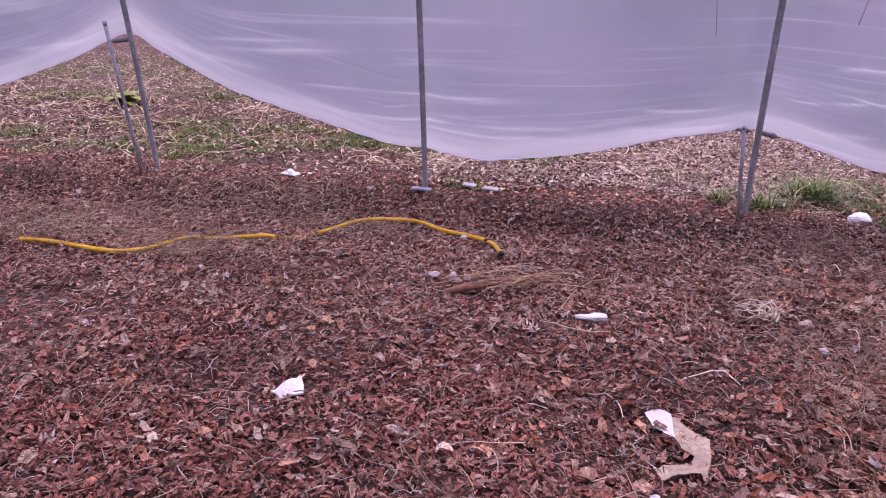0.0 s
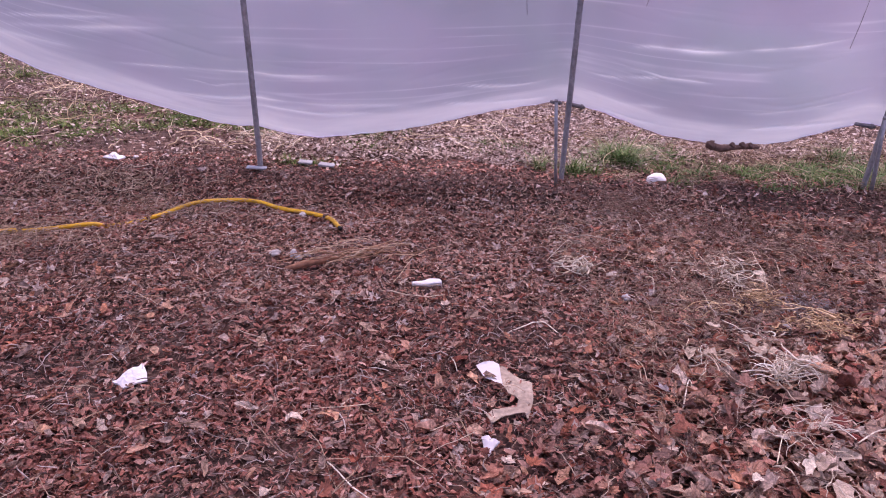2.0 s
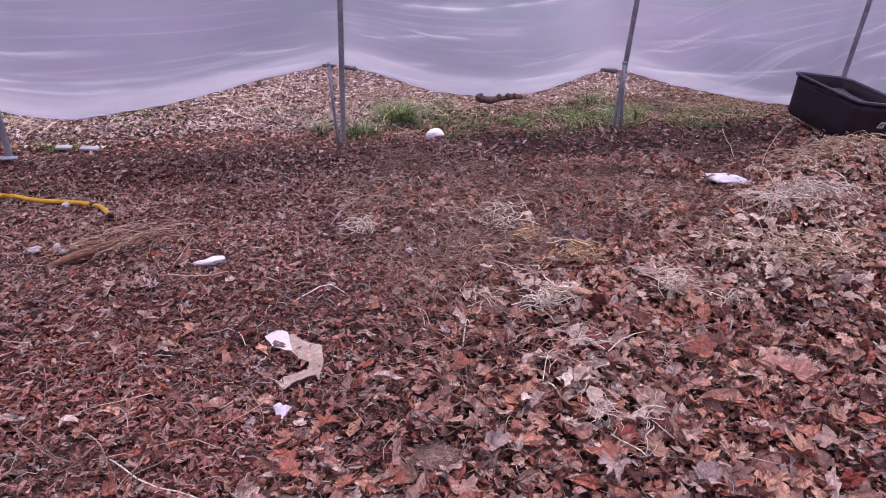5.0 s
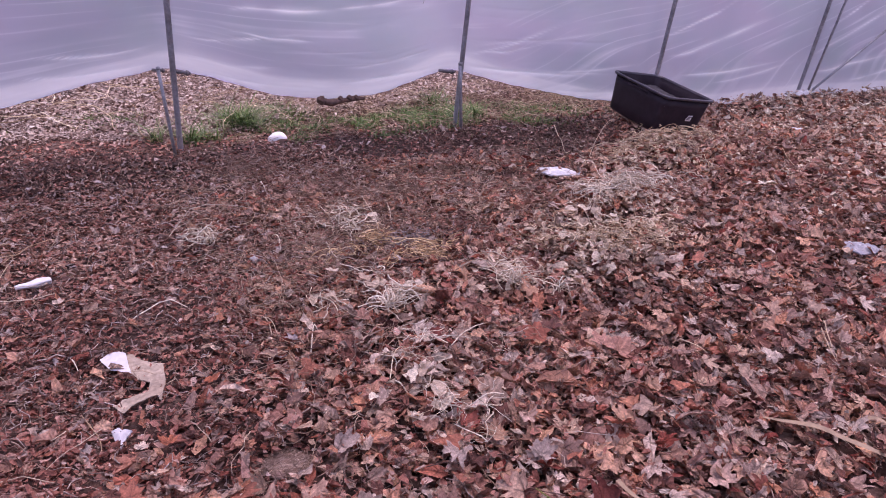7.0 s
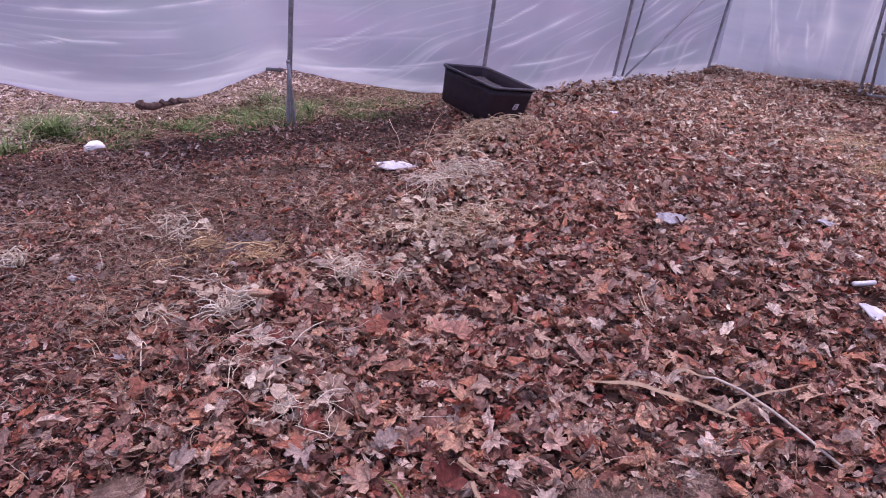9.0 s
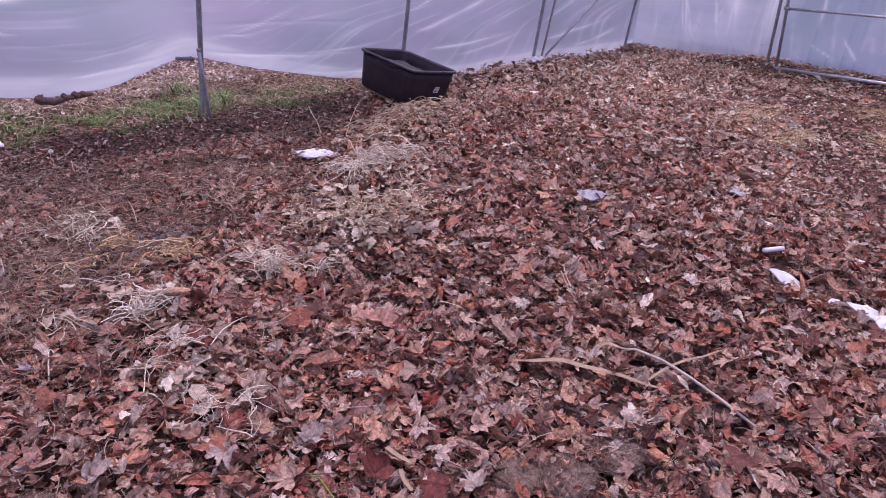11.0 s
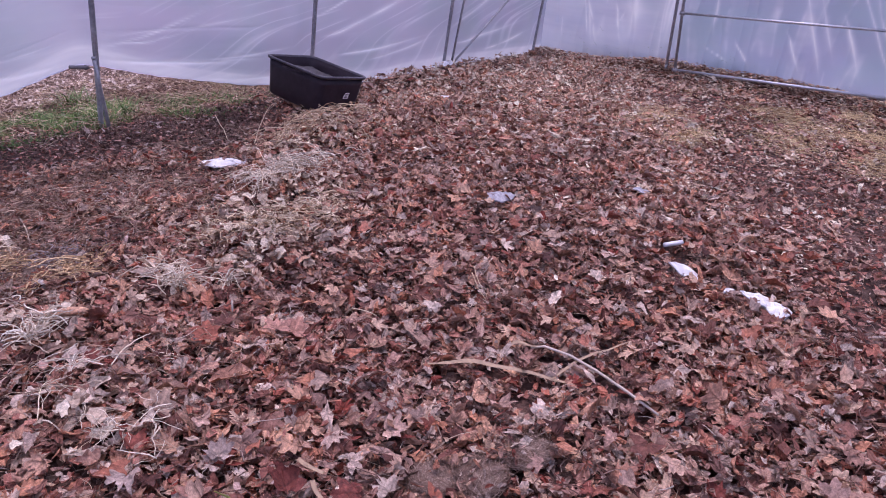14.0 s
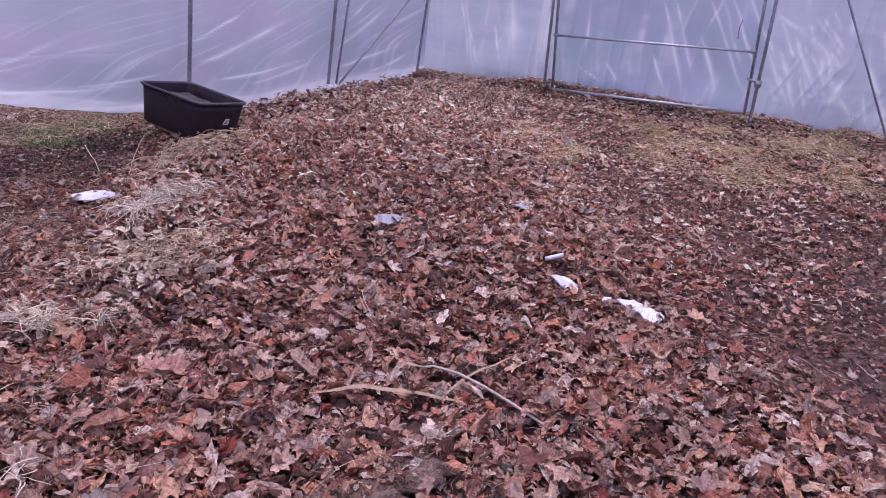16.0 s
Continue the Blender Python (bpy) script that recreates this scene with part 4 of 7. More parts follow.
P = points(30000, (-8.5, -0.8, 4.4, 8.0), lambda x, y: 0.75 * smooth01(8.0, 6.5, y), 46)
tagged(scatter("soil_crumbs", chip_outline(), P, r0.gamma(2.0, 0.0065, len(P)) + 0.007, 0.5, M_crumb, 0.025, 1.2, 0.8, 67), "dark rotted leaves and soil outside the curtain", "soil", **stuff)
P = points(30000, (-3.2, 0.9, 0.9, 3.4), lambda x, y: (1 - in_maple(x, y)) * smooth01(0.15, -0.35, value_noise(x * 2.6, y * 2.6, 77)), 48)
tagged(scatter("soil_crumbs", chip_outline(), P, r0.gamma(2.0, 0.0042, len(P)) + 0.004, 0.5, M_crumb, 0.034, 1.2, 0.6, 69, low_lift=0.5), "fine brown soil and leaf dust between the shreds", "soil", **stuff)
P = points(700, (-0.9, 3.2, 3.75, 4.4), lambda x, y: 0.5 + 0 * x, 42)
tagged(scatter("leaf_scraps", oval_outline(), P, r0.gamma(3.0, 0.006, len(P)) + 0.006, 0.3, M_pale, 0.03, 0.9, 0.8, 62, low_lift=0.6), "loose tan leaf scraps on the dark soil", "leaf litter", **stuff)
P = np.array([2.86, 3.44])[None] + np.random.default_rng(43).normal(0, 1, (330, 2)) * np.array([0.24, 0.15])[None]
tagged(scatter("leaf_litter", maple_outline(), P, r0.gamma(4.0, 0.0065, len(P)) + 0.008, 0.5, M_maple, 0.085, 1.0, 1.0, 63, True, low_lift=0.5), "dry tan leaves heaped before the black tub", "leaf litter", **stuff)

# curled leaves worked into the stalk heaps
for k, (c, rad, n, size, mat, text) in enumerate([((2.86, 3.42), (0.30, 0.17), 200, 0.0075, M_cream, "curled tan leaves among the vines before the tub"), ((2.90, 3.36), (0.30, 0.16), 110, 0.0085, M_maple, "russet leaves caught in the vines before the tub"),
                                                  ((1.58, 2.50), (0.24, 0.14), 190, 0.0078, M_cream, "crumpled cream leaves matted with dry vines"), ((1.40, 2.28), (0.16, 0.08), 40, 0.0095, M_cream, "crumpled cream leaves below the matted vines"),
                                                  ((2.02, 2.80), (0.26, 0.12), 90, 0.0080, M_maple, "brown leaves caught in the pale stalks")]):
    rr = np.random.default_rng(520 + k)
    P = np.array(c)[None] + rr.normal(0, 1, (n, 2)) * np.array(rad)[None]
    tagged(scatter("leaf_litter", maple_outline() if k % 2 else oval_outline(), P, rr.gamma(4.0, size, n) * 0.8 + 0.008, 0.5, mat, 0.09, 1.5, 0.9, 530 + k, True, low_lift=0.6), text, "leaf litter", **stuff)

# whole maple leaves: crinkled ones where the path passes, simpler ones far off
def leaf_size(P, mean, shape):
    s = r0.gamma(shape, mean / shape, len(P)) + 0.008
    return s * (0.62 + 0.38 * in_maple(P[:, 0], P[:, 1]))


def cover(x, y):
    return in_maple(x, y) * (1 - 0.9 * bare(x, y))


P = points(24000, (-1.3, 5.0, -0.6, 3.6), lambda x, y: cover(x, y) * smooth01(5.0, 3.0, x), 3)
maple = scatter("leaf_litter", maple_outline(), P, leaf_size(P, 0.029, 2.4), 0.40, M_maple, 0.055, 1.0, 1.0, 13, True)
tagged(maple, "fallen maple leaves, curled, pinkish brown and russet", "leaf litter", **stuff)
P = points(34000, (-0.9, 7.40, -0.9, 4.5), lambda x, y: cover(x, y) * np.maximum(smooth01(2.6, 3.8, x), smooth01(3.2, 3.7, y)), 30)
tagged(scatter("leaf_litter", maple_outline(), P, leaf_size(P, 0.030, 3.0), 0.22, M_far, 0.035, 0.8, 1.0, 19), "fallen brown maple leaves towards the gate", "leaf litter", **stuff)
P = points(23000, (-1.0, 7.30, -0.9, 4.5), cover, 4)
near = P[:, 0] < 4.3 + r0.normal(0, 0.9, len(P))
for Q, mat, seed, text in ((P[near], M_maple, 14, "rolled and torn brown leaves among the maple leaves"), (P[~near], M_far, 22, "rolled tan leaves among the far maple leaves")):
    tagged(scatter("leaf_litter", oval_outline(), Q, leaf_size(Q, 0.036, 3.0), 0.45, mat, 0.062, 1.3, 0.85, seed), text, "leaf litter", **stuff)
P = points(62000, (-1.2, 7.38, -0.9, 4.5), cover, 31)
near = P[:, 0] < 4.3 + r0.normal(0, 0.9, len(P))
for Q, mat, seed, text in ((P[near], M_maple, 20, "small torn leaf scraps over the maple leaves"), (P[~near], M_far, 21, "small dry leaf scraps towards the gate")):
    tagged(scatter("leaf_scraps", chip_outline(), Q, r0.gamma(2.2, 0.0085, len(Q)) + 0.006, 0.45, mat, 0.070, 1.1, 0.8, seed), text, "leaf litter", **stuff)
P = points(8500, (6.85, 7.49, -0.7, 4.5), lambda x, y: 0.9 * smooth01(6.85, 7.1, x), 33)
tagged(scatter("leaf_litter", maple_outline(), P, r0.gamma(4.0, 0.0052, len(P)) + 0.008, 0.18, M_far, 0.03, 0.6, 1.0, 29), "brown leaves heaped along the end film", "leaf litter", **stuff)
P = points(12000, (6.75, 7.49, -0.7, 4.5), lambda x, y: 0.9 * smooth01(6.75, 7.1, x), 34)
tagged(scatter("leaf_scraps", chip_outline(), P, r0.gamma(2.2, 0.007, len(P)) + 0.007, 0.15, M_far, 0.04, 0.5, 0.9, 30, low_lift=0.8), "flat dry leaf scraps along the end film", "leaf litter", **stuff)
P = points(2600, (4.4, 7.1, -1.2, 1.9), lambda x, y: 0.7 * smooth01(4.4, 5.2, x) * smooth01(-0.2, 0.25, value_noise(x * 2.1, y * 2.1, 73)), 35)
tagged(scatter("leaf_litter", maple_outline(), P, r0.gamma(3.0, 0.009, len(P)) + 0.010, 0.3, M_maple, 0.05, 1.0, 1.0, 32, low_lift=0.7), "loose brown leaves blown over the hay", "leaf litter", **stuff)
P = points(9500, (-4.8, 2.5, 0.7, 4.0), lambda x, y: 0.6 * (1 - in_maple(x, y)) * smooth01(4.2, 1.2, y) * (1 - bare(x, y)), 5)
tagged(scatter("leaf_litter", oval_outline(), P, r0.gamma(7.0, 0.0038, len(P)) + 0.008, 0.4, M_maple, 0.032, 1.2, 0.9, 15, True), "scattered torn brown leaves on the mulch", "leaf litter", **stuff)
P = points(2600, (-4.8, 2.5, 0.7, 4.4), lambda x, y: 0.6 * (1 - in_maple(x, y)) * (1 - bare(x, y)), 6)
tagged(scatter("leaf_litter", maple_outline(), P, r0.gamma(5.0, 0.0035, len(P)) + 0.006, 0.4, M_pale, 0.03, 1.0, 0.8, 16), "small bleached leaf scraps on the mulch", "leaf litter", **stuff)

PALE_SPOTS = [(1.58, 2.55, 0.30), (2.02, 2.88, 0.28), (0.32, 1.82, 0.14), (0.99, 2.35, 0.17), (0.45, 2.50, 0.18), (2.85, 3.44, 0.22), (0.58, 3.30, 0.12)]


def pale_spots(x, y):
    return np.max([np.exp(-((x - a) ** 2 + (y - b) ** 2) / (0.6 * s * s)) for a, b, s in PALE_SPOTS], axis=0)


P = points(16000, (-0.6, 3.6, 1.2, 3.9), lambda x, y: (0.42 + 0.28 * smooth01(1.0, 1.5, x)) * pale_spots(x, y), 34)
tagged(scatter("leaf_scraps", oval_outline(), P, r0.gamma(2.4, 0.0085, len(P)) + 0.007, 0.5, M_bleached, 0.105, 1.0, 1.6, 28, low_lift=0.5), "bleached curled leaf scraps among the dry stalks", "leaf litter", **stuff)

P = points(2900, (-0.3, 1.5, 1.2, 2.9), lambda x, y: 0.8 * in_maple(x, y) * smooth01(1.5, 1.0, x), 92)
r5 = np.random.default_rng(93)
tagged(scatter("leaf_scraps", chip_outline(), P, r5.gamma(2.2, 0.0085, len(P)) + 0.006, 0.5, M_mulch, 0.065, 1.2, 0.8, 94, low_lift=0.5), "dark red leaf shreds at the leaf bed's edge", "leaf litter", **stuff)

# weathered litter outside, seen under the hem
P = points(90000, (-10.5, 6.5, 4.55, 11.5), lambda x, y: (0.9 - 0.4 * smooth01(5.6, 9, y)) * np.where(x > -2.0, 1.0, 0.45) * smooth01(4.62 + 0.45 * smooth01(0.3, 1.0, x), 4.95 + 0.4 * smooth01(0.3, 1.0, x), y), 7)
tagged(scatter("wood_chips", chip_outline(), P, r0.gamma(4.0, 0.0055, len(P)) + 0.008, 0.5, M_pale, 0.03, 0.8, 0.7, 17), "pale weathered leaves and chips outside the curtain", "leaf litter", **stuff)
P = points(46000, (-1.9, 2.9, 4.6, 6.9), lambda x, y: smooth01(4.6 + 0.4 * smooth01(0.3, 1.0, x), 4.9 + 0.5 * smooth01(0.3, 1.0, x), y + 0.2 * value_noise(x * 3, y * 3, 54)) * smooth01(2.9, 1.6, x), 36)
tagged(scatter("wood_chips", chip_outline(), P, r0.gamma(4.0, 0.005, len(P)) + 0.009, 0.4, M_pale, 0.035, 0.8, 0.5, 27), "pale straw-like shreds outside the curtain", "leaf litter", **stuff)
P = points(9500, (-0.4, 2.8, 2.3, 3.95), lambda x, y: (0.15 + 0.85 * smooth01(-0.1, 0.35, value_noise(x * 1.9, y * 2.3, 75))) * (1 - 0.7 * in_maple(x, y)) * smooth01(-0.3, 0.5, x), 37)
tagged(scatter("leaf_litter", maple_outline(), P, r0.gamma(2.4, 0.0085, len(P)) + 0.006, 0.45, M_maple, 0.05, 1.1, 0.8, 26), "patches of small russet leaves on the dark mulch", "leaf litter", **stuff)
P = points(34000, (-11.0, 4.0, 4.55, 13.0), lambda x, y: 0.8 * smooth01(-1.0, -2.4, x) + 0.05, 8)
tagged(scatter("leaf_litter", chip_outline(), P, r0.gamma(3.0, 0.0058, len(P)) + 0.007, 0.4, M_pale, 0.03, 0.8, 0.8, 18), "brown leaf litter outside the curtain", "leaf litter", **stuff)


# single leaves lying on top where the path passes close
def toothed_outline():
    half = [(90, 1.0), (84, 0.84), (78, 0.85), (70, 0.64), (63, 0.66), (55, 0.84), (46, 0.97), (39, 0.80), (31, 0.82), (19, 0.58), (9, 0.66), (-2, 0.80), (-13, 0.68), (-30, 0.56), (-50, 0.44), (-70, 0.30)]
    pts = [(math.cos(radians(a)) * r, math.sin(radians(a)) * r) for a, r in half]
    return pts + [(0.0, -0.16)] + [(-x, y) for x, y in pts[1:]][::-1]


def leaf_mesh(outline, size, seed, mat=None):
    """One dry leaf: creased along its veins, its rim curled, partly torn."""
    r = np.random.default_rng(seed)
    o = np.array(outline) * (1 + 0.05 * r.standard_normal((len(outline), 1)))
    n = len(o)
    gone = r.integers(0, n)
    for d in range(-4, 5):
        o[(gone + d) % n] *= 1 - 0.38 * r.uniform(0, 1)
    V2 = np.concatenate([np.zeros((1, 2)), o * 0.4, o * 0.75, o])
    ang, rad = np.arctan2(V2[:, 0], V2[:, 1] + 0.3), np.hypot(V2[:, 0], V2[:, 1])
    f, b, t = r.uniform(0.02, 0.45), r.normal(0, 0.30), r.normal(0, 0.25)
    Z = f * np.abs(V2[:, 0]) + b * V2[:, 1] ** 2 + t * V2[:, 0] * V2[:, 1] + 0.16 * rad * np.abs(np.sin(3.6 * ang))
    Z += r.normal(0, 0.22) * rad ** 2 * np.sin(2 * ang + r.uniform(0, 6.28)) + r.uniform(-0.1, 0.8) * np.clip(rad - 0.5, 0, 1) ** 1.3 + 0.02 * r.standard_normal(len(V2))
    phi, k = r.uniform(0, 6.28), r.choice([-1, 1, 1]) * r.uniform(0.3, 1.7)
    U, W = V2[:, 0] * np.cos(phi) + V2[:, 1] * np.sin(phi), -V2[:, 0] * np.sin(phi) + V2[:, 1] * np.cos(phi)
    Z = np.clip(Z, -0.3, 0.45)
    U, Z = np.sin(k * U) / k - Z * np.sin(k * U), (1 - np.cos(k * U)) / k + Z * np.cos(k * U)
    V = np.stack([U * np.cos(phi) - W * np.sin(phi), U * np.sin(phi) + W * np.cos(phi), Z - Z.min() * 0.6], -1) * size
    F2 = [(0, 1 + i, 1 + (i + 1) % n) for i in range(n)]
    for k in (0, 1):
        for i in range(n):
            j = (i + 1) % n
            F2.append((1 + k * n + i, 1 + k * n + n + i, 1 + k * n + n + j, 1 + k * n + j))
    me = bpy.data.meshes.new("leaf")
    me.from_pydata([tuple(v) for v in V], [], F2)
    me.materials.append(mat or M_maple_one)
    me.polygons.foreach_set("use_smooth", np.ones(len(me.polygons), dtype=bool))
    layer = me.uv_layers.new(name="sheet")
    for lp in me.loops:
        layer.data[lp.index].uv = V2[lp.vertex_index]
    return me


leaf_shapes = [leaf_mesh(toothed_outline(), 0.055, 60 + k) for k in range(7)] + [leaf_mesh(oval_outline(), 0.06, 9)]
P = points(1100, (-0.3, 2.9, 0.4, 2.6), lambda x, y: in_maple(x, y), 9)[:300]
for i, (x, y) in enumerate(P):
    lf = new("leaf", leaf_shapes[i % 8])
    lf.parent = maple
    s = r0.uniform(0.5, 1.15)
    lf.matrix_basis = pose(x, y, top(x, y) + r0.uniform(-0.02, 0.012), r0.normal(0, 16), r0.normal(0, 16), r0.uniform(0, 360)) @ Matrix.Scale(s, 4)


# ---------------------------------------------------------------- straw, stalks, grass
def strands(name, P, length, radius, mat, lift=0.02, wild=0.5, rise=0.15, seg=6, seed=1, heading=None, taper=0.6, thing=False, burst=False):
    """Thin bent stalks lying about, three-sided, in one mesh."""
    r = np.random.default_rng(seed)
    n = len(P)
    h = r.uniform(0, 6.283, n) if heading is None else r.normal(heading[0], heading[1], n)
    e = np.abs(r.normal(0, rise, n))
    turn = r.normal(0, wild, (n, seg))
    step = (length / seg)[:, None]
    ang = h[:, None] + np.cumsum(turn, 1)
    ele = e[:, None] * np.linspace(1.6, -1.4, seg)[None] + r.normal(0, 0.18, (n, seg))
    D = np.stack([np.cos(ang) * np.cos(ele), np.sin(ang) * np.cos(ele), np.sin(ele)], -1) * step[..., None]
    C = np.concatenate([np.zeros((n, 1, 3)), np.cumsum(D, 1)], 1)
    if not burst:
        C[..., :2] -= C[..., :2].mean(1, keepdims=True)
    C[..., :2] += P[:, None, :]
    C[..., 2] -= C[..., 2].min(1, keepdims=True)
    C[..., 2] += gh(C[..., 0], C[..., 1]) + (0.042 + 0.045 * in_maple(C[..., 0], C[..., 1]) if thing else 0) + lift * r.uniform(0.1, 1.0, (n, 1))
    side = np.stack([-np.sin(ang), np.cos(ang), np.zeros_like(ang)], -1)
    side = np.concatenate([side, side[:, -1:]], 1)
    w = radius[:, None] * np.linspace(1, taper, seg + 1)[None]
    up = np.array([0, 0, 1.0])
    ring = np.stack([C + side * w[..., None], C - side * w[..., None] * 0.5 + up * w[..., None] * 0.87, C - side * w[..., None] * 0.5 - up * w[..., None] * 0.87], 2)
    V = ring.reshape(n, -1, 3)
    q = []
    for i in range(seg):
        for k in range(3):
            q.append((i * 3 + k, i * 3 + (k + 1) % 3, i * 3 + 3 + (k + 1) % 3, i * 3 + 3 + k))
    q = np.array(q)
    if thing:
        e = empty(name, pose(float(P[:, 0].mean()), float(P[:, 1].mean()), float(C[..., 2].min())))
        o = np.array(e.matrix_basis.translation)
        for v in V:
            mesh_np("stalk", v - o, q, mat).parent = e
        return e
    F = (q[None] + (np.arange(n) * (seg + 1) * 3)[:, None, None]).reshape(-1, 4)
    return mesh_np(name, V.reshape(-1, 3), F, mat)


M_shred = piece_mat("leaf_stem", [(0.0, (0.14, 0.07, 0.055)), (0.5, (0.30, 0.16, 0.12)), (0.85, (0.46, 0.33, 0.26)), (1.0, (0.66, 0.55, 0.47))], 0.7, 40.0)


M_heap_one = piece_mat("tan_vine_stem", [(0.0, (0.38, 0.235, 0.14)), (0.4, (0.66, 0.48, 0.31)), (1.0, (0.88, 0.73, 0.53))], 0.7, 40.0, single=True, vein=0.25)
M_stalk_one = piece_mat("bleached_stem", [(0.0, (0.52, 0.38, 0.26)), (0.35, (0.82, 0.67, 0.51)), (1.0, (0.94, 0.86, 0.73))], 0.65, 40.0, single=True, vein=0.25)
M_straw_one = piece_mat("dry_straw_stem", [(0.0, (0.28, 0.165, 0.105)), (0.5, (0.50, 0.345, 0.235)), (1.0, (0.74, 0.58, 0.43))], 0.65, 40.0, single=True)
M_hay_one = piece_mat("yellow_hay_stem", [(0.0, (0.48, 0.29, 0.15)), (0.6, (0.78, 0.53, 0.30)), (1.0, (0.90, 0.69, 0.44))], 0.7, 40.0, single=True, vein=0.3)


def blob(n, c, rad, seed):
    r = np.random.default_rng(seed)
    return np.array(c)[None] + r.normal(0, 1, (n, 2)) * np.array(rad)[None] * 0.5


P = points(3200, (-5.0, 7.0, 0.0, 4.6), lambda x, y: 0.75 + 0 * x, 21)
tagged(strands("loose_straw", P, r0.gamma(5, 0.024, len(P)) + 0.03, r0.uniform(0.0009, 0.0022, len(P)), M_straw, 0.06, 0.14, 0.08, 5, 31), "loose broken straw and thin twigs over the litter", "straw", **stuff)
P = points(7500, (-5.0, 2.6, 0.7, 4.4), lambda x, y: (1 - in_maple(x, y)), 22)
tagged(strands("fine_rootlets", P, r0.gamma(4, 0.014, len(P)) + 0.02, r0.uniform(0.0007, 0.0017, len(P)), M_root, 0.035, 0.6, 0.2, 4, 32), "fine dry rootlets tangled through the mulch", "rootlets", **stuff)
P = points(3000, (-0.2, 2.7, 2.5, 4.05), lambda x, y: 0.3 + 0.5 * smooth01(-0.1, 0.3, value_noise(x * 2.4, y * 2.4, 72)), 25)
tagged(strands("loose_straw", P, r0.gamma(5, 0.022, len(P)) + 0.03, r0.uniform(0.0007, 0.0019, len(P)), M_straw, 0.06, 0.3, 0.2, 6, 35), "tangled thin tan vines over the mulch", "straw", **stuff)
P = points(7000, (-3.6, 1.6, 0.9, 4.1), lambda x, y: 1 - 0.7 * in_maple(x, y), 27)
tagged(strands("leaf_shreds", P, r0.gamma(3, 0.013, len(P)) + 0.015, r0.uniform(0.0010, 0.0030, len(P)), M_pale, 0.045, 0.45, 0.25, 3, 37), "thin pale curled shreds lying over the mulch", "leaf litter", **stuff)
P = np.concatenate([blob(240, (0.10, 2.30), (0.6, 0.55), 361), blob(220, (0.35, 2.75), (0.6, 0.45), 362), blob(70, (0.72, 1.98), (0.4, 0.3), 363)])
tagged(strands("dry_weeds", P, np.random.default_rng(364).gamma(4, 0.022, len(P)) + 0.025, np.random.default_rng(365).uniform(0.0006, 0.0016, len(P)), M_straw, 0.095, 0.5, 0.3, 5, 366), "thin bleached stems tangled at the leaf bed's edge", "dry weeds", **stuff)
P = points(13000, (-3.0, 6.5, -0.5, 3.8), lambda x, y: np.maximum(cover(x, y), 0.6 * smooth01(3.4, 2.4, y)), 26)
tagged(strands("leaf_shreds", P, r0.gamma(3, 0.014, len(P)) + 0.015, r0.uniform(0.0008, 0.0026, len(P)), M_shred, 0.085, 0.3, 0.2, 3, 36), "thin brown leaf stems and shreds among the leaves", "leaf litter", **stuff)
P = points(4600, (0.3, 4.2, 4.45, 5.8), lambda x, y: 0.35 + 0.5 * smooth01(-0.1, 0.3, value_noise(x * 3, y * 3, 76)), 28)
tagged(strands("dry_grass", P, r0.gamma(4, 0.022, len(P)) + 0.03, r0.uniform(0.0012, 0.0026, len(P)), M_straw, 0.04, 0.5, 0.25, 4, 38), "dry yellowed grass lying among the green grass", "grass", **stuff)
P = points(900, (-8.5, 1.0, 4.75, 9.0), lambda x, y: 0.9 + 0 * x, 23)
tagged(strands("dead_stalks", P, r0.gamma(5, 0.05, len(P)) + 0.08, r0.uniform(0.002, 0.005, len(P)), M_stalk, 0.06, 0.35, 0.35, 7, 33), "dead bent plant stalks outside the curtain", "dead stalks", **stuff)
P = points(11000, (4.3, 7.2, -1.4, 2.6), lambda x, y: smooth01(-0.8, -0.2, y) * smooth01(4.5, 5.5, x) * smooth01(0.5, -0.6, y - (x - 4.2)) * (0.05 + 0.75 * smooth01(0.05, 0.35, value_noise(x * 2.3, y * 2.3, 71))), 24)
tagged(strands("hay_patch", P, r0.gamma(5, 0.022, len(P)) + 0.03, r0.uniform(0.0012, 0.0028, len(P)), M_hay, 0.04, 0.5, 0.15, 4, 34), "yellowish matted hay scattered before the gate", "hay", **stuff)

for i, (c, rad) in enumerate([((6.25, 0.65), (0.34, 0.16)), ((6.69, 0.19), (0.38, 0.2)), ((6.35, 1.37), (0.30, 0.14)), ((5.4, 2.2), (0.3, 0.2)), ((5.55, 1.07), (0.34, 0.16)), ((5.62, 0.33), (0.34, 0.16)), ((7.1, -0.12), (0.22, 0.16)), ((6.0, -0.25), (0.35, 0.15)), ((6.85, 0.9), (0.22, 0.1)), ((4.9, 1.7), (0.25, 0.12))]):
    ob = strands("hay_tuft", blob(420, c, (rad[0] * 1.5, rad[1] * 1.5), 260 + i), np.full(420, 0.08), r0.uniform(0.0012, 0.003, 420), M_hay, 0.07, 0.3, 0.2, 4, 270 + i)
    tagged(ob, "matted tuft of yellow hay lying among leaves", "hay", "hay tufts", kind="stuff")

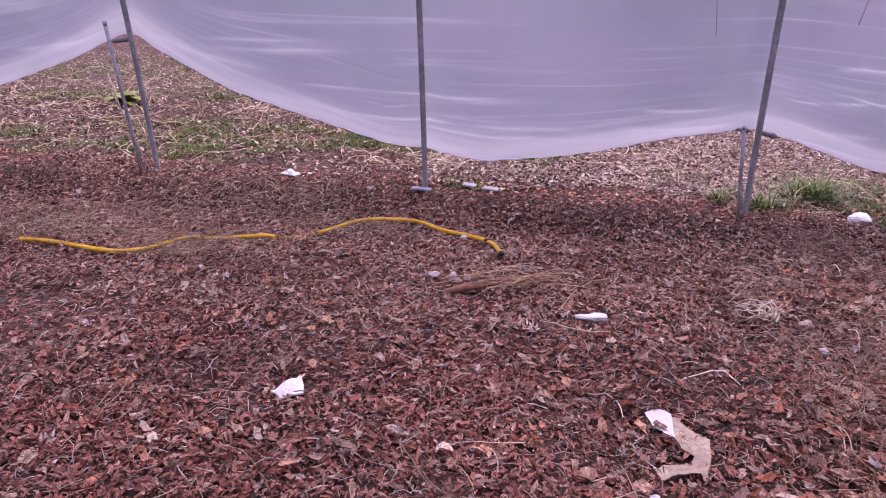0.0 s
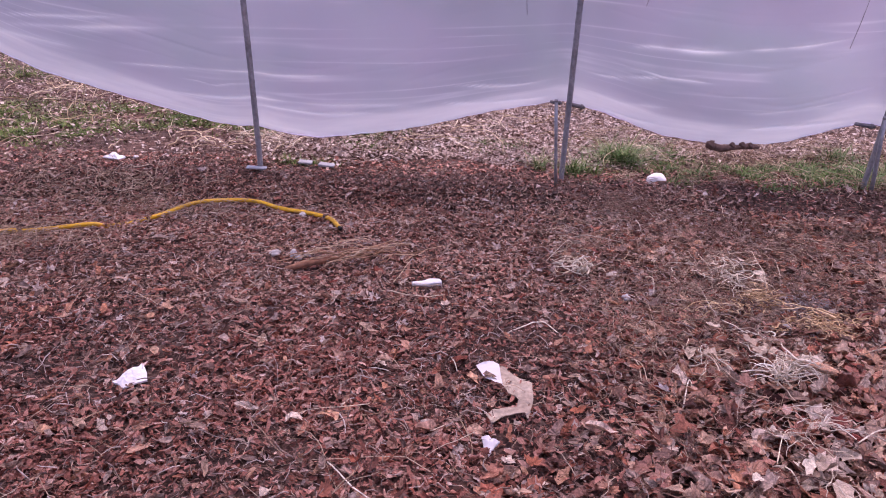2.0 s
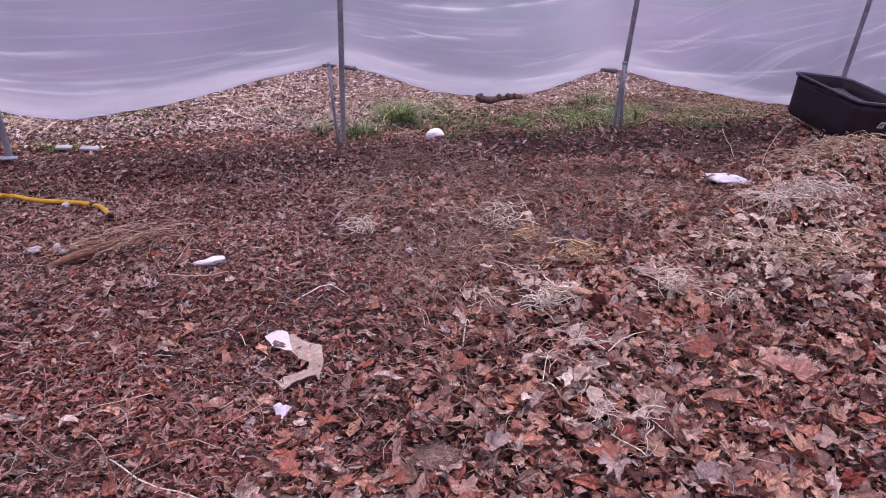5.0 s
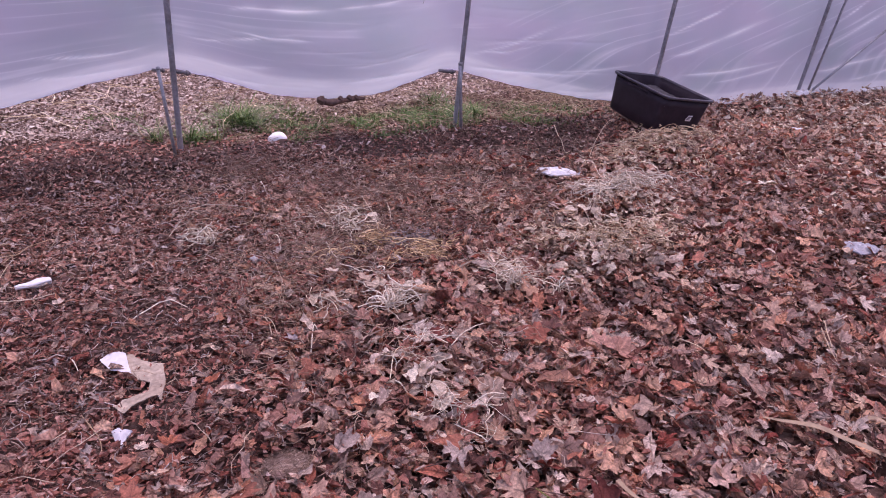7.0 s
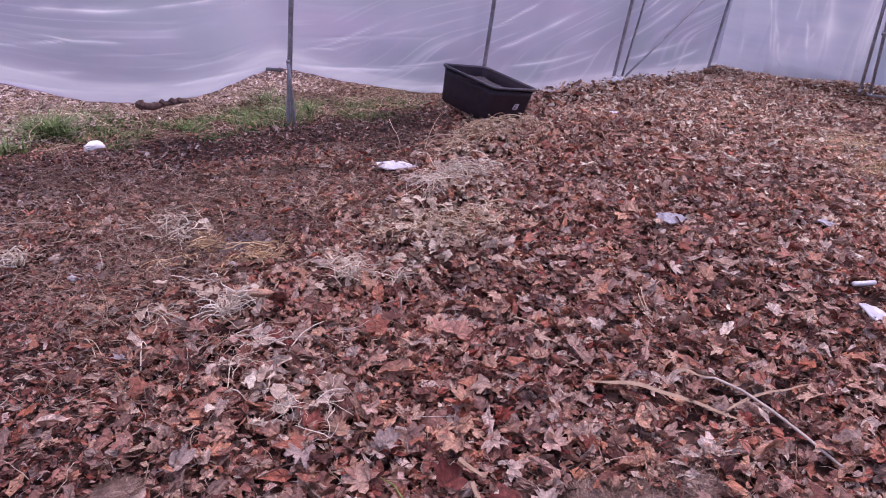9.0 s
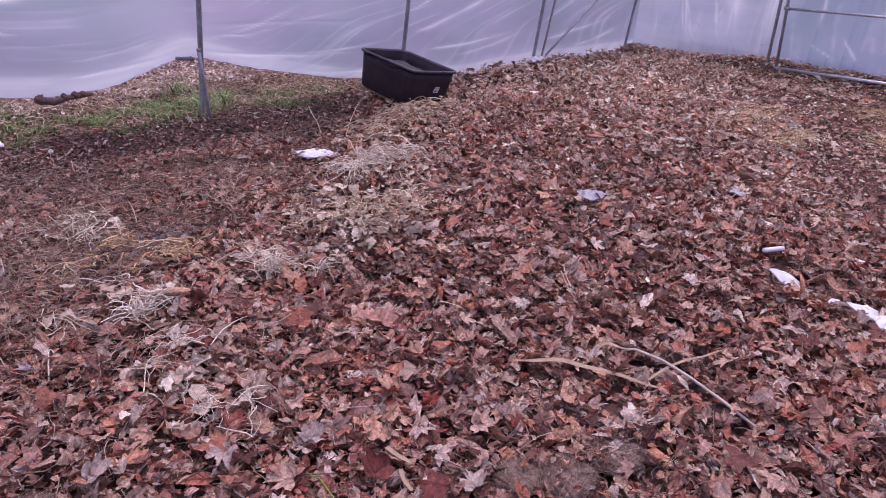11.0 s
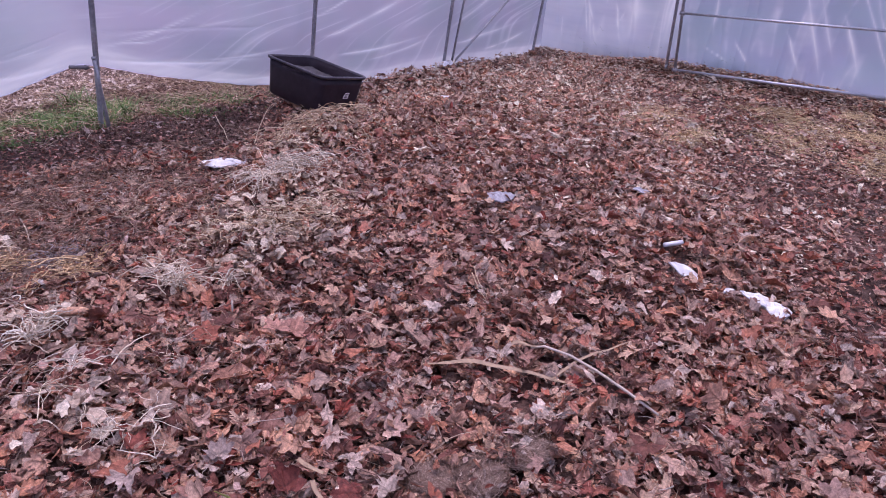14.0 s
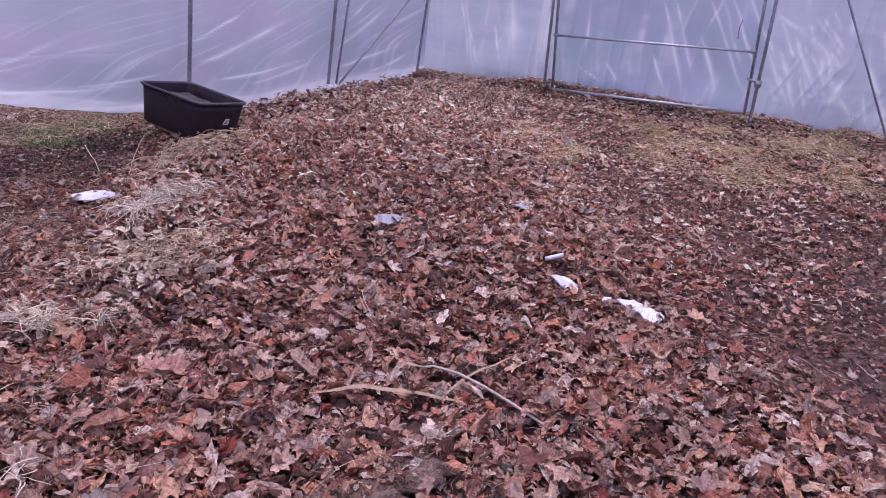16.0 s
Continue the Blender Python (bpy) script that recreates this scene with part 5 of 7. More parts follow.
CLUMPS = [((-0.10, 3.27), (0.13, 0.10), 26, 0.20, M_stalk_one, 0.60, "bleached branching stalks lying on the mulch"),
          ((0.53, 3.36), (0.10, 0.22), 60, 0.20, M_stalk_one, 0.55, "thin tangle of bleached stalks on the mulch"),
          ((0.42, 2.42), (0.15, 0.12), 40, 0.17, M_stalk_one, 0.25, "greyish tangle of bleached stalks on the litter"),
          ((0.99, 2.32), (0.14, 0.12), 30, 0.19, M_stalk_one, 0.55, "bleached branching stalks on the maple leaves"),
          ((2.05, 2.88), (0.34, 0.18), 105, 0.27, M_stalk_one, 0.50, "large heap of dry pale stalks on the maple leaves"),
          ((1.56, 2.52), (0.30, 0.17), 200, 0.14, M_heap_one, 0.30, "matted tan dry vines on the maple leaves"),
          ((0.33, 1.75), (0.07, 0.14), 40, 0.15, M_stalk_one, 0.25, "pale dry stalks and scraps on the leaves"),
          ((0.37, 2.02), (0.10, 0.08), 26, 0.14, M_stalk_one, 0.25, "pale dry stalks beside a bleached leaf"),
          ((2.80, 3.44), (0.38, 0.20), 215, 0.20, M_heap_one, 0.40, "heap of dry tan vines in front of the black tub"),
          ((1.35, 3.30), (0.35, 0.22), 60, 0.22, M_straw_one, 0.2, "loose tan stalks on the dark mulch"),
          ((-2.55, 4.15), (0.35, 0.12), 70, 0.20, M_straw_one, 0.2, "low heap of dry tan weeds near the curtain"),
          ((-3.6, 3.45), (0.22, 0.12), 60, 0.18, M_straw_one, 0.25, "low heap of dry tan weeds by the hose"),
          ((-2.05, 5.0), (0.30, 0.16), 70, 0.25, M_stalk_one, 0.4, "dead branching stalks around a hoop's foot"),
          ((0.59, 2.87), (0.14, 0.12), 90, 0.09, M_hay_one, 0.2, "small mat of yellow dry grass on the litter"),
          ((0.76, 2.70), (0.17, 0.10), 90, 0.09, M_hay_one, 0.2, "small mat of yellow dry grass on the litter")]
def tangle(n, c, rad, seed):
    """Roots of stalks gathered round a few uneven centres."""
    r = np.random.default_rng(seed)
    k = max(3, n // 16)
    hub = np.array(c)[None] + r.normal(0, 0.55, (k, 2)) * np.array(rad)[None]
    pick = (k * r.uniform(0, 1, n) ** 1.6).astype(int)
    return hub[pick] + r.normal(0, 0.28, (n, 2)) * np.array(rad)[None]


for i, (c, rad, n, ln, mat, rise, text) in enumerate(CLUMPS):
    n = int(n * 1.15)
    rr = np.random.default_rng(200 + i)
    ob = strands("stalk_clump", tangle(n, c, (rad[0] * 1.15, rad[1] * 1.15), 300 + i), rr.gamma(2.0, ln / 4.6, n) + 0.025, (0.0013 + 0.0028 * rr.uniform(0, 1, n) ** 1.6) * (0.6 if c[1] < 2.1 else 1.1 if mat is M_heap_one else 1.0), mat, 0.05 + 0.05 * rise, 0.30 if c[1] < 2.1 else 0.85 if mat is M_heap_one else 0.58, rise * 0.55, 6, 400 + i, thing=True)
    tagged(ob, text, "dry stalks", "clumps of dry stalks")


M_tanstraw = piece_mat("orange_tan_straw", [(0.0, (0.52, 0.29, 0.18)), (0.5, (0.74, 0.50, 0.33)), (1.0, (0.84, 0.64, 0.46))], 0.7, 40.0, single=True)
bundle = strands("stalk_bundle", blob(40, (-1.13, 3.30), (0.26, 0.07), 330), r0.uniform(0.12, 0.36, 40), r0.uniform(0.0020, 0.0045, 40), M_tanstraw, 0.05, 0.10, 0.10, 6, 431, heading=(0.50, 0.16), thing=True)
tagged(bundle, "bundle of dry tan stalks beside a strip of bark", "dry stalks", "clumps of dry stalks")

# white stalks fanning out from one root
for i, (c, n, ln, head, text) in enumerate([((-0.10, 3.20), 30, 0.17, (1.4, 0.9), "white dry stalks fanning out on the mulch"), ((0.92, 2.27), 26, 0.15, (1.0, 0.9), "white dry stalks fanning out on maple leaves"),
                                            ((1.05, 2.16), 20, 0.12, (0.3, 0.9), "short white dry stalks on maple leaves"), ((0.38, 2.30), 34, 0.14, (0.9, 1.2), "white dry stalks in a loose mat"), ((0.45, 2.36), 24, 0.11, (-0.5, 1.2), "pale dry stalks in a loose mat"),
                                            ((2.02, 2.98), 40, 0.26, (-0.7, 0.5), "long pale stalks lying over the heap"), ((1.85, 2.95), 24, 0.20, (2.4, 0.8), "long pale stalks lying over the heap")]):
    rr = np.random.default_rng(480 + i)
    root = np.array(c)[None] + rr.normal(0, 0.012 + 0.03 * (ln > 0.18), (n, 2))
    ob = strands("stalk_clump", root, rr.uniform(0.45, 1.1, n) * ln, rr.uniform(0.0017, 0.0036, n), M_stalk_one, 0.03, 0.30, 0.45, 6, 490 + i, heading=head, thing=True, burst=True)
    tagged(ob, text, "dry stalks", "clumps of dry stalks")

M_weed = piece_mat("brown_dry_weed", [(0.0, (0.20, 0.11, 0.085)), (0.6, (0.38, 0.24, 0.18)), (1.0, (0.60, 0.44, 0.34))], 0.8, 50.0)
P = np.concatenate([blob(620, (0.74, 3.50), (0.55, 0.50), 340), blob(300, (0.55, 3.05), (0.45, 0.4), 341), blob(260, (1.35, 3.62), (0.6, 0.25), 342), blob(160, (0.30, 4.12), (0.3, 0.14), 343)])
tagged(strands("dry_weeds", P, np.random.default_rng(344).gamma(4, 0.028, len(P)) + 0.03, np.random.default_rng(345).uniform(0.0007, 0.0018, len(P)), M_weed, 0.07, 0.4, 0.45, 6, 346), "thin brown dry weeds matted over the dark mulch", "dry weeds", **stuff)
P = np.concatenate([blob(420, (-3.75, 3.62), (0.7, 0.35), 350), blob(380, (-2.85, 3.50), (0.5, 0.22), 351), blob(360, (-3.0, 4.15), (0.9, 0.3), 352), blob(200, (-2.1, 3.95), (0.6, 0.2), 353)])
tagged(strands("dry_weeds", P, np.random.default_rng(354).gamma(4, 0.026, len(P)) + 0.03, np.random.default_rng(355).uniform(0.0008, 0.0020, len(P)), M_straw, 0.06, 0.4, 0.35, 6, 356), "tan dry weeds lying beside the yellow hose", "dry weeds", **stuff)
M_greymat = piece_mat("grey_dry_weed", [(0.0, (0.26, 0.22, 0.22)), (1.0, (0.52, 0.46, 0.46))], 0.8, 50.0)
P = blob(260, (0.74, 2.93), (0.20, 0.09), 357)
tagged(strands("dry_weeds", P, np.full(260, 0.045), np.random.default_rng(358).uniform(0.0010, 0.0024, 260), M_greymat, 0.07, 0.6, 0.3, 4, 359), "small greyish mat of dry weed on the litter", "dry weeds", **stuff)
r2 = np.random.default_rng(360)
P = np.stack([r2.uniform(0.95, 1.95, 520), np.zeros(520)], -1)
P[:, 1] = 3.93 - 0.20 * (P[:, 0] - 1.0) + r2.normal(0, 0.06, 520)
tagged(scatter("leaf_litter", oval_outline(), P, r2.gamma(4.0, 0.0065, 520) + 0.006, 0.5, M_maple, 0.06, 1.2, 0.9, 64, True, low_lift=0.5), "russet leaves drifted in a line on dark soil", "leaf litter", **stuff)


def blades(P, length, width, seed, lean=0.5):
    """Grass blades: tapered, bending over."""
    r = np.random.default_rng(seed)
    n = len(P)
    h = r.uniform(0, 6.283, n)
    k = np.abs(r.normal(lean, 0.3, n))
    t = np.array([0, 0.4, 0.75, 1.0])
    out = (length * k)[:, None] * t[None] ** 1.7
    zz = length[:, None] * t[None] * (1 - 0.42 * np.minimum(k, 1.4)[:, None] * t[None])
    C = np.stack([P[:, :1] + np.cos(h)[:, None] * out, P[:, 1:] + np.sin(h)[:, None] * out, gh(P[:, 0], P[:, 1])[:, None] - 0.005 + np.maximum(zz, 0.004)], -1)
    s = np.stack([-np.sin(h), np.cos(h), np.zeros(n)], -1)[:, None] * (width[:, None] * np.array([1, 0.9, 0.6, 0.08])[None])[..., None]
    V = np.stack([C - s, C + s], 2).reshape(n, 8, 3)
    q = np.array([(0, 1, 3, 2), (2, 3, 5, 4), (4, 5, 7, 6)])
    return V.reshape(-1, 3), (q[None] + (np.arange(n) * 8)[:, None, None]).reshape(-1, 4)


GRASS = [((0.75, 5.15), (0.22, 0.16), 900, 0.06), ((1.25, 4.68), (0.62, 0.24), 3600, 0.055), ((1.95, 4.80), (0.5, 0.30), 2600, 0.07), ((2.6, 4.66), (0.6, 0.30), 2600, 0.05), ((0.85, 4.72), (0.35, 0.22), 1300, 0.05),
         ((-0.35, 5.3), (0.22, 0.12), 450, 0.05), ((-1.25, 5.35), (0.2, 0.12), 420, 0.07), ((-2.6, 5.75), (0.3, 0.25), 650, 0.06), ((-3.75, 5.25), (0.45, 0.3), 1500, 0.05),
         ((-4.5, 6.0), (0.6, 0.3), 900, 0.06), ((-5.4, 5.3), (0.4, 0.25), 650, 0.07), ((-7.8, 8.8), (1.6, 0.9), 1300, 0.08), ((-4.2, 8.0), (1.2, 0.6), 900, 0.08), ((-6.5, 7.2), (0.7, 0.4), 700, 0.07), ((-6.5, 10.5), (2.5, 1.2), 1600, 0.10), ((-3.1, 5.4), (0.5, 0.3), 700, 0.04), ((-4.1, 5.0), (0.4, 0.12), 800, 0.04), ((-2.0, 5.5), (0.35, 0.2), 400, 0.05),
         ((-1.62, 4.66), (0.2, 0.05), 160, 0.05), ((0.15, 4.62), (0.12, 0.1), 170, 0.12), ((5.8, 1.6), (1.0, 0.5), 500, 0.04), ((6.8, 0.4), (0.5, 0.3), 380, 0.05), ((3.6, 5.2), (0.5, 0.3), 700, 0.06),
         ((7.36, 3.6), (0.05, 0.25), 30, 0.07), ((7.72, 3.55), (0.12, 0.5), 500, 0.30), ((7.75, 2.2), (0.15, 0.6), 420, 0.24), ((7.75, 0.9), (0.15, 0.6), 420, 0.24), ((7.75, -0.1), (0.15, 0.4), 400, 0.28)]
def sward(name, spots, mat, short, label):
    gv, gf, base = [], [], 0
    for i, (c, rad, n, ln) in enumerate(spots):
        n = int(n * 2.2)
        rr = np.random.default_rng(500 + i)
        Q = blob(n, c, rad, 520 + i)
        Q = Q[rr.uniform(0, 1, n) < smooth01(-0.55, 0.25, value_noise(Q[:, 0] * 5.5, Q[:, 1] * 7.0, 81))]
        n = len(Q)
        V, F = blades(Q, rr.gamma(4, ln / short, n) + 0.01, rr.uniform(0.0016, 0.0036, n), 540 + i, 0.9)
        gv.append(V)
        gf.append(F + base)
        base += len(V)
    return tagged(mesh_np(name, np.concatenate(gv), np.concatenate(gf), mat), label, "grass", **stuff)


sward("grass", [s for s in GRASS if s[0][0] > -1], M_grass, 7, "short green grass and moss growing under the curtain")
sward("moss", [((1.25, 4.66), (0.45, 0.16), 2300, 0.035), ((1.95, 4.70), (0.45, 0.20), 2300, 0.04), ((2.5, 4.60), (0.5, 0.2), 2100, 0.035), ((0.8, 5.0), (0.25, 0.15), 700, 0.03), ((0.95, 4.45), (0.2, 0.06), 300, 0.025), ((-4.13, 5.66), (0.35, 0.22), 1100, 0.035), ((-3.61, 5.05), (0.45, 0.18), 1500, 0.03), ((-4.55, 5.23), (0.4, 0.16), 1100, 0.03), ((-4.97, 4.85), (0.4, 0.14), 900, 0.03), ((-2.54, 5.49), (0.3, 0.16), 700, 0.035), ((-3.40, 5.97), (0.4, 0.2), 1100, 0.035), ((-4.74, 7.5), (0.7, 0.4), 1200, 0.05), ((-1.25, 5.10), (0.22, 0.12), 600, 0.035), ((-0.45, 5.08), (0.2, 0.1), 400, 0.03)] + [(c, (a * 1.25, b * 1.25), int(n * 1.7), ln) for c, (a, b), n, ln in GRASS if c[0] <= -1], M_moss, 6.5, "low yellow-green moss and grass along the curtain")
TUFTS = [((0.44, 4.86), 0.13, 420, 0.17, "green grass tuft growing outside the lifted curtain"), ((0.08, 4.62), 0.07, 50, 0.14, "thin green grass tuft at a hoop's foot"),
         ((1.98, 5.10), 0.10, 110, 0.13, "green grass tuft under the lifted hem"), ((1.90, 4.62), 0.08, 90, 0.11, "green grass tuft at a hoop's foot"), ((2.12, 4.66), 0.10, 90, 0.12, "low green grass tuft beside the curtain"),
         ((-0.10, 4.70), 0.05, 40, 0.16, "thin green grass tuft beside a pipe stub")]
for i, (c, rad, n, ln, text) in enumerate(TUFTS):
    rr = np.random.default_rng(600 + i)
    V, F = blades(blob(n, c, (rad, rad * 0.7), 620 + i), rr.gamma(8, ln / 8, n) + 0.02, rr.uniform(0.0018, 0.0034, n), 640 + i, 1.0)
    tagged(mesh_np("grass_tuft", V, F, M_grass), text, "grass tuft", "grass tufts by the curtain")


def leafy_plant(c, s):
    e = empty("leafy_weed", pose(c[0], c[1], g(*c)))
    r = np.random.default_rng(77)
    for i in range(16):
        bm = bmesh.new()
        ln, wd = s * r.uniform(0.7, 1.15), s * r.uniform(0.25, 0.36)
        rows = []
        for k in range(7):
            t = k / 6
            w = wd * math.sin(math.pi * min(1, 0.12 + t * 0.88)) ** 0.7
            y, z = ln * t, s * (0.12 + 0.75 * t - 0.75 * t * t)
            rows.append([bm.verts.new((-w, y, z + 0.15 * w)), bm.verts.new((0, y, z - 0.05 * w)), bm.verts.new((w, y, z + 0.15 * w))])
        for a, b in zip(rows, rows[1:]):
            for j in (0, 1):
                bm.faces.new((a[j], a[j + 1], b[j + 1], b[j]))
        lf = part("weed_leaf", bm, M_leafy, e)
        lf.matrix_basis = pose(0, 0, 0, r.uniform(-10, 35), 0, i * 137.5)
    return tagged(e, "broad yellow-green leafy weed growing outside the curtain", "weed")


leafy_plant((-5.55, 6.75), 0.24)


# ---------------------------------------------------------------- tub
def rounded_ring(bm, w, l, z, rad, n=5):
    ring = []
    for cx, cy, a0 in ((w - rad, l - rad, 0), (-(w - rad), l - rad, 90), (-(w - rad), -(l - rad), 180), (w - rad, -(l - rad), 270)):
        for k in range(n):
            a = radians(a0 + 90 * k / (n - 1))
            ring.append(bm.verts.new((cx + rad * math.cos(a), cy + rad * math.sin(a), z)))
    return ring


def loft(bm, rings, close_first=False, close_last=False):
    for a, b in zip(rings, rings[1:]):
        for k in range(len(a)):
            bm.faces.new((a[k], a[(k + 1) % len(a)], b[(k + 1) % len(a)], b[k]))
    if close_first:
        bm.faces.new(rings[0][::-1])
    if close_last:
        bm.faces.new(rings[-1])


M_sticker = plain_mat("white_sticker", (0.95, 0.94, 0.95), 0.6, 0, 60.0, 0.25, 0.1)


def tub():
    w, l, h = 0.241, 0.284, 0.268
    e = empty("plastic_tub", Matrix.Translation((3.133, 3.92, 0.118)) @ Euler((radians(6.9), radians(7.6), radians(2.1)), "XYZ").to_matrix().to_4x4())
    bm = bmesh.new()
    t = 0.88
    rings = [rounded_ring(bm, w * t - 0.02, l * t - 0.02, 0.0, 0.04), rounded_ring(bm, w * t, l * t, 0.02, 0.05)]
    rings += [rounded_ring(bm, w * (t + (0.96 - t) * k / 4), l * (t + (0.96 - t) * k / 4), 0.02 + (h - 0.03) * k / 4, 0.055) for k in range(1, 5)]
    rings += [rounded_ring(bm, w * 0.945, l * 0.955, h - 0.012, 0.05)]
    rings += [rounded_ring(bm, w * (0.93 - 0.08 * k / 4) - 0.006, l * (0.94 - 0.08 * k / 4) - 0.006, h - 0.012 - (h - 0.03) * k / 4, 0.05) for k in range(1, 5)]
    loft(bm, rings, True, True)
    part("body", bm, M_tub, e)
    bm = bmesh.new()
    rings = [rounded_ring(bm, w * 0.95, l * 0.955, h - 0.016, 0.05), rounded_ring(bm, w, l, h - 0.017, 0.055), rounded_ring(bm, w * 1.01, l * 1.01, h - 0.004, 0.055),
             rounded_ring(bm, w * 0.995, l * 0.995, h, 0.055), rounded_ring(bm, w * 0.945, l * 0.95, h - 0.001, 0.05), rounded_ring(bm, w * 0.935, l * 0.945, h - 0.012, 0.05)]
    loft(bm, rings)
    part("rim", bm, M_rim, e)
    # added sheet whose colour stands in for the lit inner wall
    bm = bmesh.new()
    n = 14
    gr = [[bm.verts.new((w * 0.885 * (2 * i / n - 1), l * 0.895 * (2 * j / n - 1), h * 0.68 + 0.012 * noise.noise(Vector((i * 0.9, j * 0.9, 4))) + 0.05 * (j / n - 0.5) ** 2)) for i in range(n + 1)] for j in range(n + 1)]
    for j in range(n):
        for i in range(n):
            bm.faces.new((gr[j][i], gr[j][i + 1], gr[j + 1][i + 1], gr[j + 1][i]))
    part("inner_sheen", bm, M_inner_sheen, e, "mottled grey sheet standing for the sheen inside the tub")
    bm = bmesh.new()
    n = 5
    gr = [[bm.verts.new((0.018 + 0.05 * i / n, -l * 0.935 - 0.0035 + 0.014 * (j / n) * -1 + 0.0015 * math.sin(i * 2.1 + j), 0.109 + 0.045 * j / n)) for i in range(n + 1)] for j in range(n + 1)]
    for j in range(n):
        for i in range(n):
            bm.faces.new((gr[j][i], gr[j][i + 1], gr[j + 1][i + 1], gr[j + 1][i]))
    sticker = part("sticker", bm, M_sticker, e, "small torn white paper sticker")
    for x0, x1, j in ((0.024, 0.060, 3.6), (0.026, 0.050, 2.4), (0.024, 0.056, 1.3)):
        bm = bmesh.new()
        q = [(x0, j - 0.3), (x1, j - 0.3), (x1, j + 0.3), (x0, j + 0.3)]
        front = [bm.verts.new((x, -l * 0.935 - 0.0065 - 0.014 * k / n, 0.109 + 0.045 * k / n)) for x, k in q]
        back = [bm.verts.new((v.co.x, v.co.y + 0.0015, v.co.z)) for v in front]
        bm.faces.new(front)
        bm.faces.new(back[::-1])
        for i in range(4):
            bm.faces.new((front[(i + 1) % 4], front[i], back[i], back[(i + 1) % 4]))
        part("printed_bar", bm, M_rim, sticker)
    for sx in (-1, 1):
        bm = bmesh.new()
        tube([(sx * w * 0.97, y, h - 0.035) for y in (-0.1, -0.03, 0.03, 0.1)], 0.007, 8, bm)
        part("grip_rib", bm, M_tub, e)
    return tagged(e, "black plastic mixing tub tilted on a heap of leaves", "tub")


tub()

# ---------------------------------------------------------------- hose, rags, stones, sticks
hose_xy = [(-3.697, 3.323), (-3.55, 3.336), (-3.237, 3.302), (-3.11, 3.313), (-3.002, 3.385), (-2.884, 3.566), (-2.728, 3.625), (-2.488, 3.659), (-2.41, 3.699), (-2.248, 3.816), (-2.072, 3.993), (-1.899, 4.056), (-1.754, 4.055), (-1.606, 3.999), (-1.421, 3.922), (-1.31, 3.843), (-1.248, 3.723)]
hose_path = [(x, y, g(x, y) + 0.036 - (0.030 if i == 8 else 0.012 if i in (6, 9) else 0)) for i, (x, y) in enumerate(hose_xy)]
hose = empty("garden_hose", pose(0, 0, 0))
part("tube", tube(spline(hose_path, 6), 0.0116, 12, wobble=0.05), M_hose, hose)
end = Vector(hose_path[-1])
part("cut_end", tube([end, end + Vector((0.012, -0.014, -0.003))], 0.0105, 12), M_dark, hose, "dark open end")
for i in (33, 88):
    c = spline(hose_path, 6)[i]
    dirt = tube([c + np.array((-0.012, 0.0, 0.004)), c + np.array((0.012, -0.005, 0.004))], 0.0118, 8, wobble=0.3)
    part("mud_patch", dirt, M_clod, hose)
tagged(hose, "yellow garden hose lying half buried in the mulch", "hose")


def rag(name, outline, z, mat, crumple, label, cat, seed, group="", rise=0.0, parent=None, label_part=""):
    """A crumpled sheet with a torn outline."""
    r = np.random.default_rng(seed)
    pts = np.array(outline, float)
    c = pts.mean(0)
    dense = []
    for a, b in zip(pts, np.roll(pts, -1, 0)):
        for k in range(4):
            dense.append(a + (b - a) * k / 4)
    dense = np.array(dense)
    dense += r.normal(0, 0.025, dense.shape) * np.abs(pts - c).mean()
    n, m = len(dense), 6
    bm = bmesh.new()
    rows = []
    for k in range(1, m + 1):
        ring = []
        for p in dense:
            q = c + (p - c) * k / m
            hgt = crumple * (0.6 * float(value_noise(q[0] * 28, q[1] * 28, seed)) + 0.4 * float(value_noise(q[0] * 70, q[1] * 70, seed + 1)) + 0.35)
            hgt += rise * (1 - (k / m) ** 2)
            ring.append(bm.verts.new((q[0] - c[0], q[1] - c[1], z + hgt * (1 - 0.5 * (k / m) ** 3))))
        rows.append(ring)
    mid = bm.verts.new((0, 0, z + crumple * 0.4 + rise))
    for i in range(n):
        bm.faces.new((mid, rows[0][i], rows[0][(i + 1) % n]))
    for a, b in zip(rows, rows[1:]):
        for i in range(n):
            bm.faces.new((a[i], a[(i + 1) % n], b[(i + 1) % n], b[i]))
    skirt = [bm.verts.new((v.co.x, v.co.y, v.co.z - 0.006)) for v in rows[-1]]
    for i in range(n):
        bm.faces.new((rows[-1][i], rows[-1][(i + 1) % n], skirt[(i + 1) % n], skirt[i]))
    ob = part(name, bm, mat, parent, label_part, smooth=False)
    ob.matrix_basis = pose(c[0], c[1], top(c[0], c[1]) - 0.03)
    if not parent:
        tagged(ob, label, cat, group)
    return ob


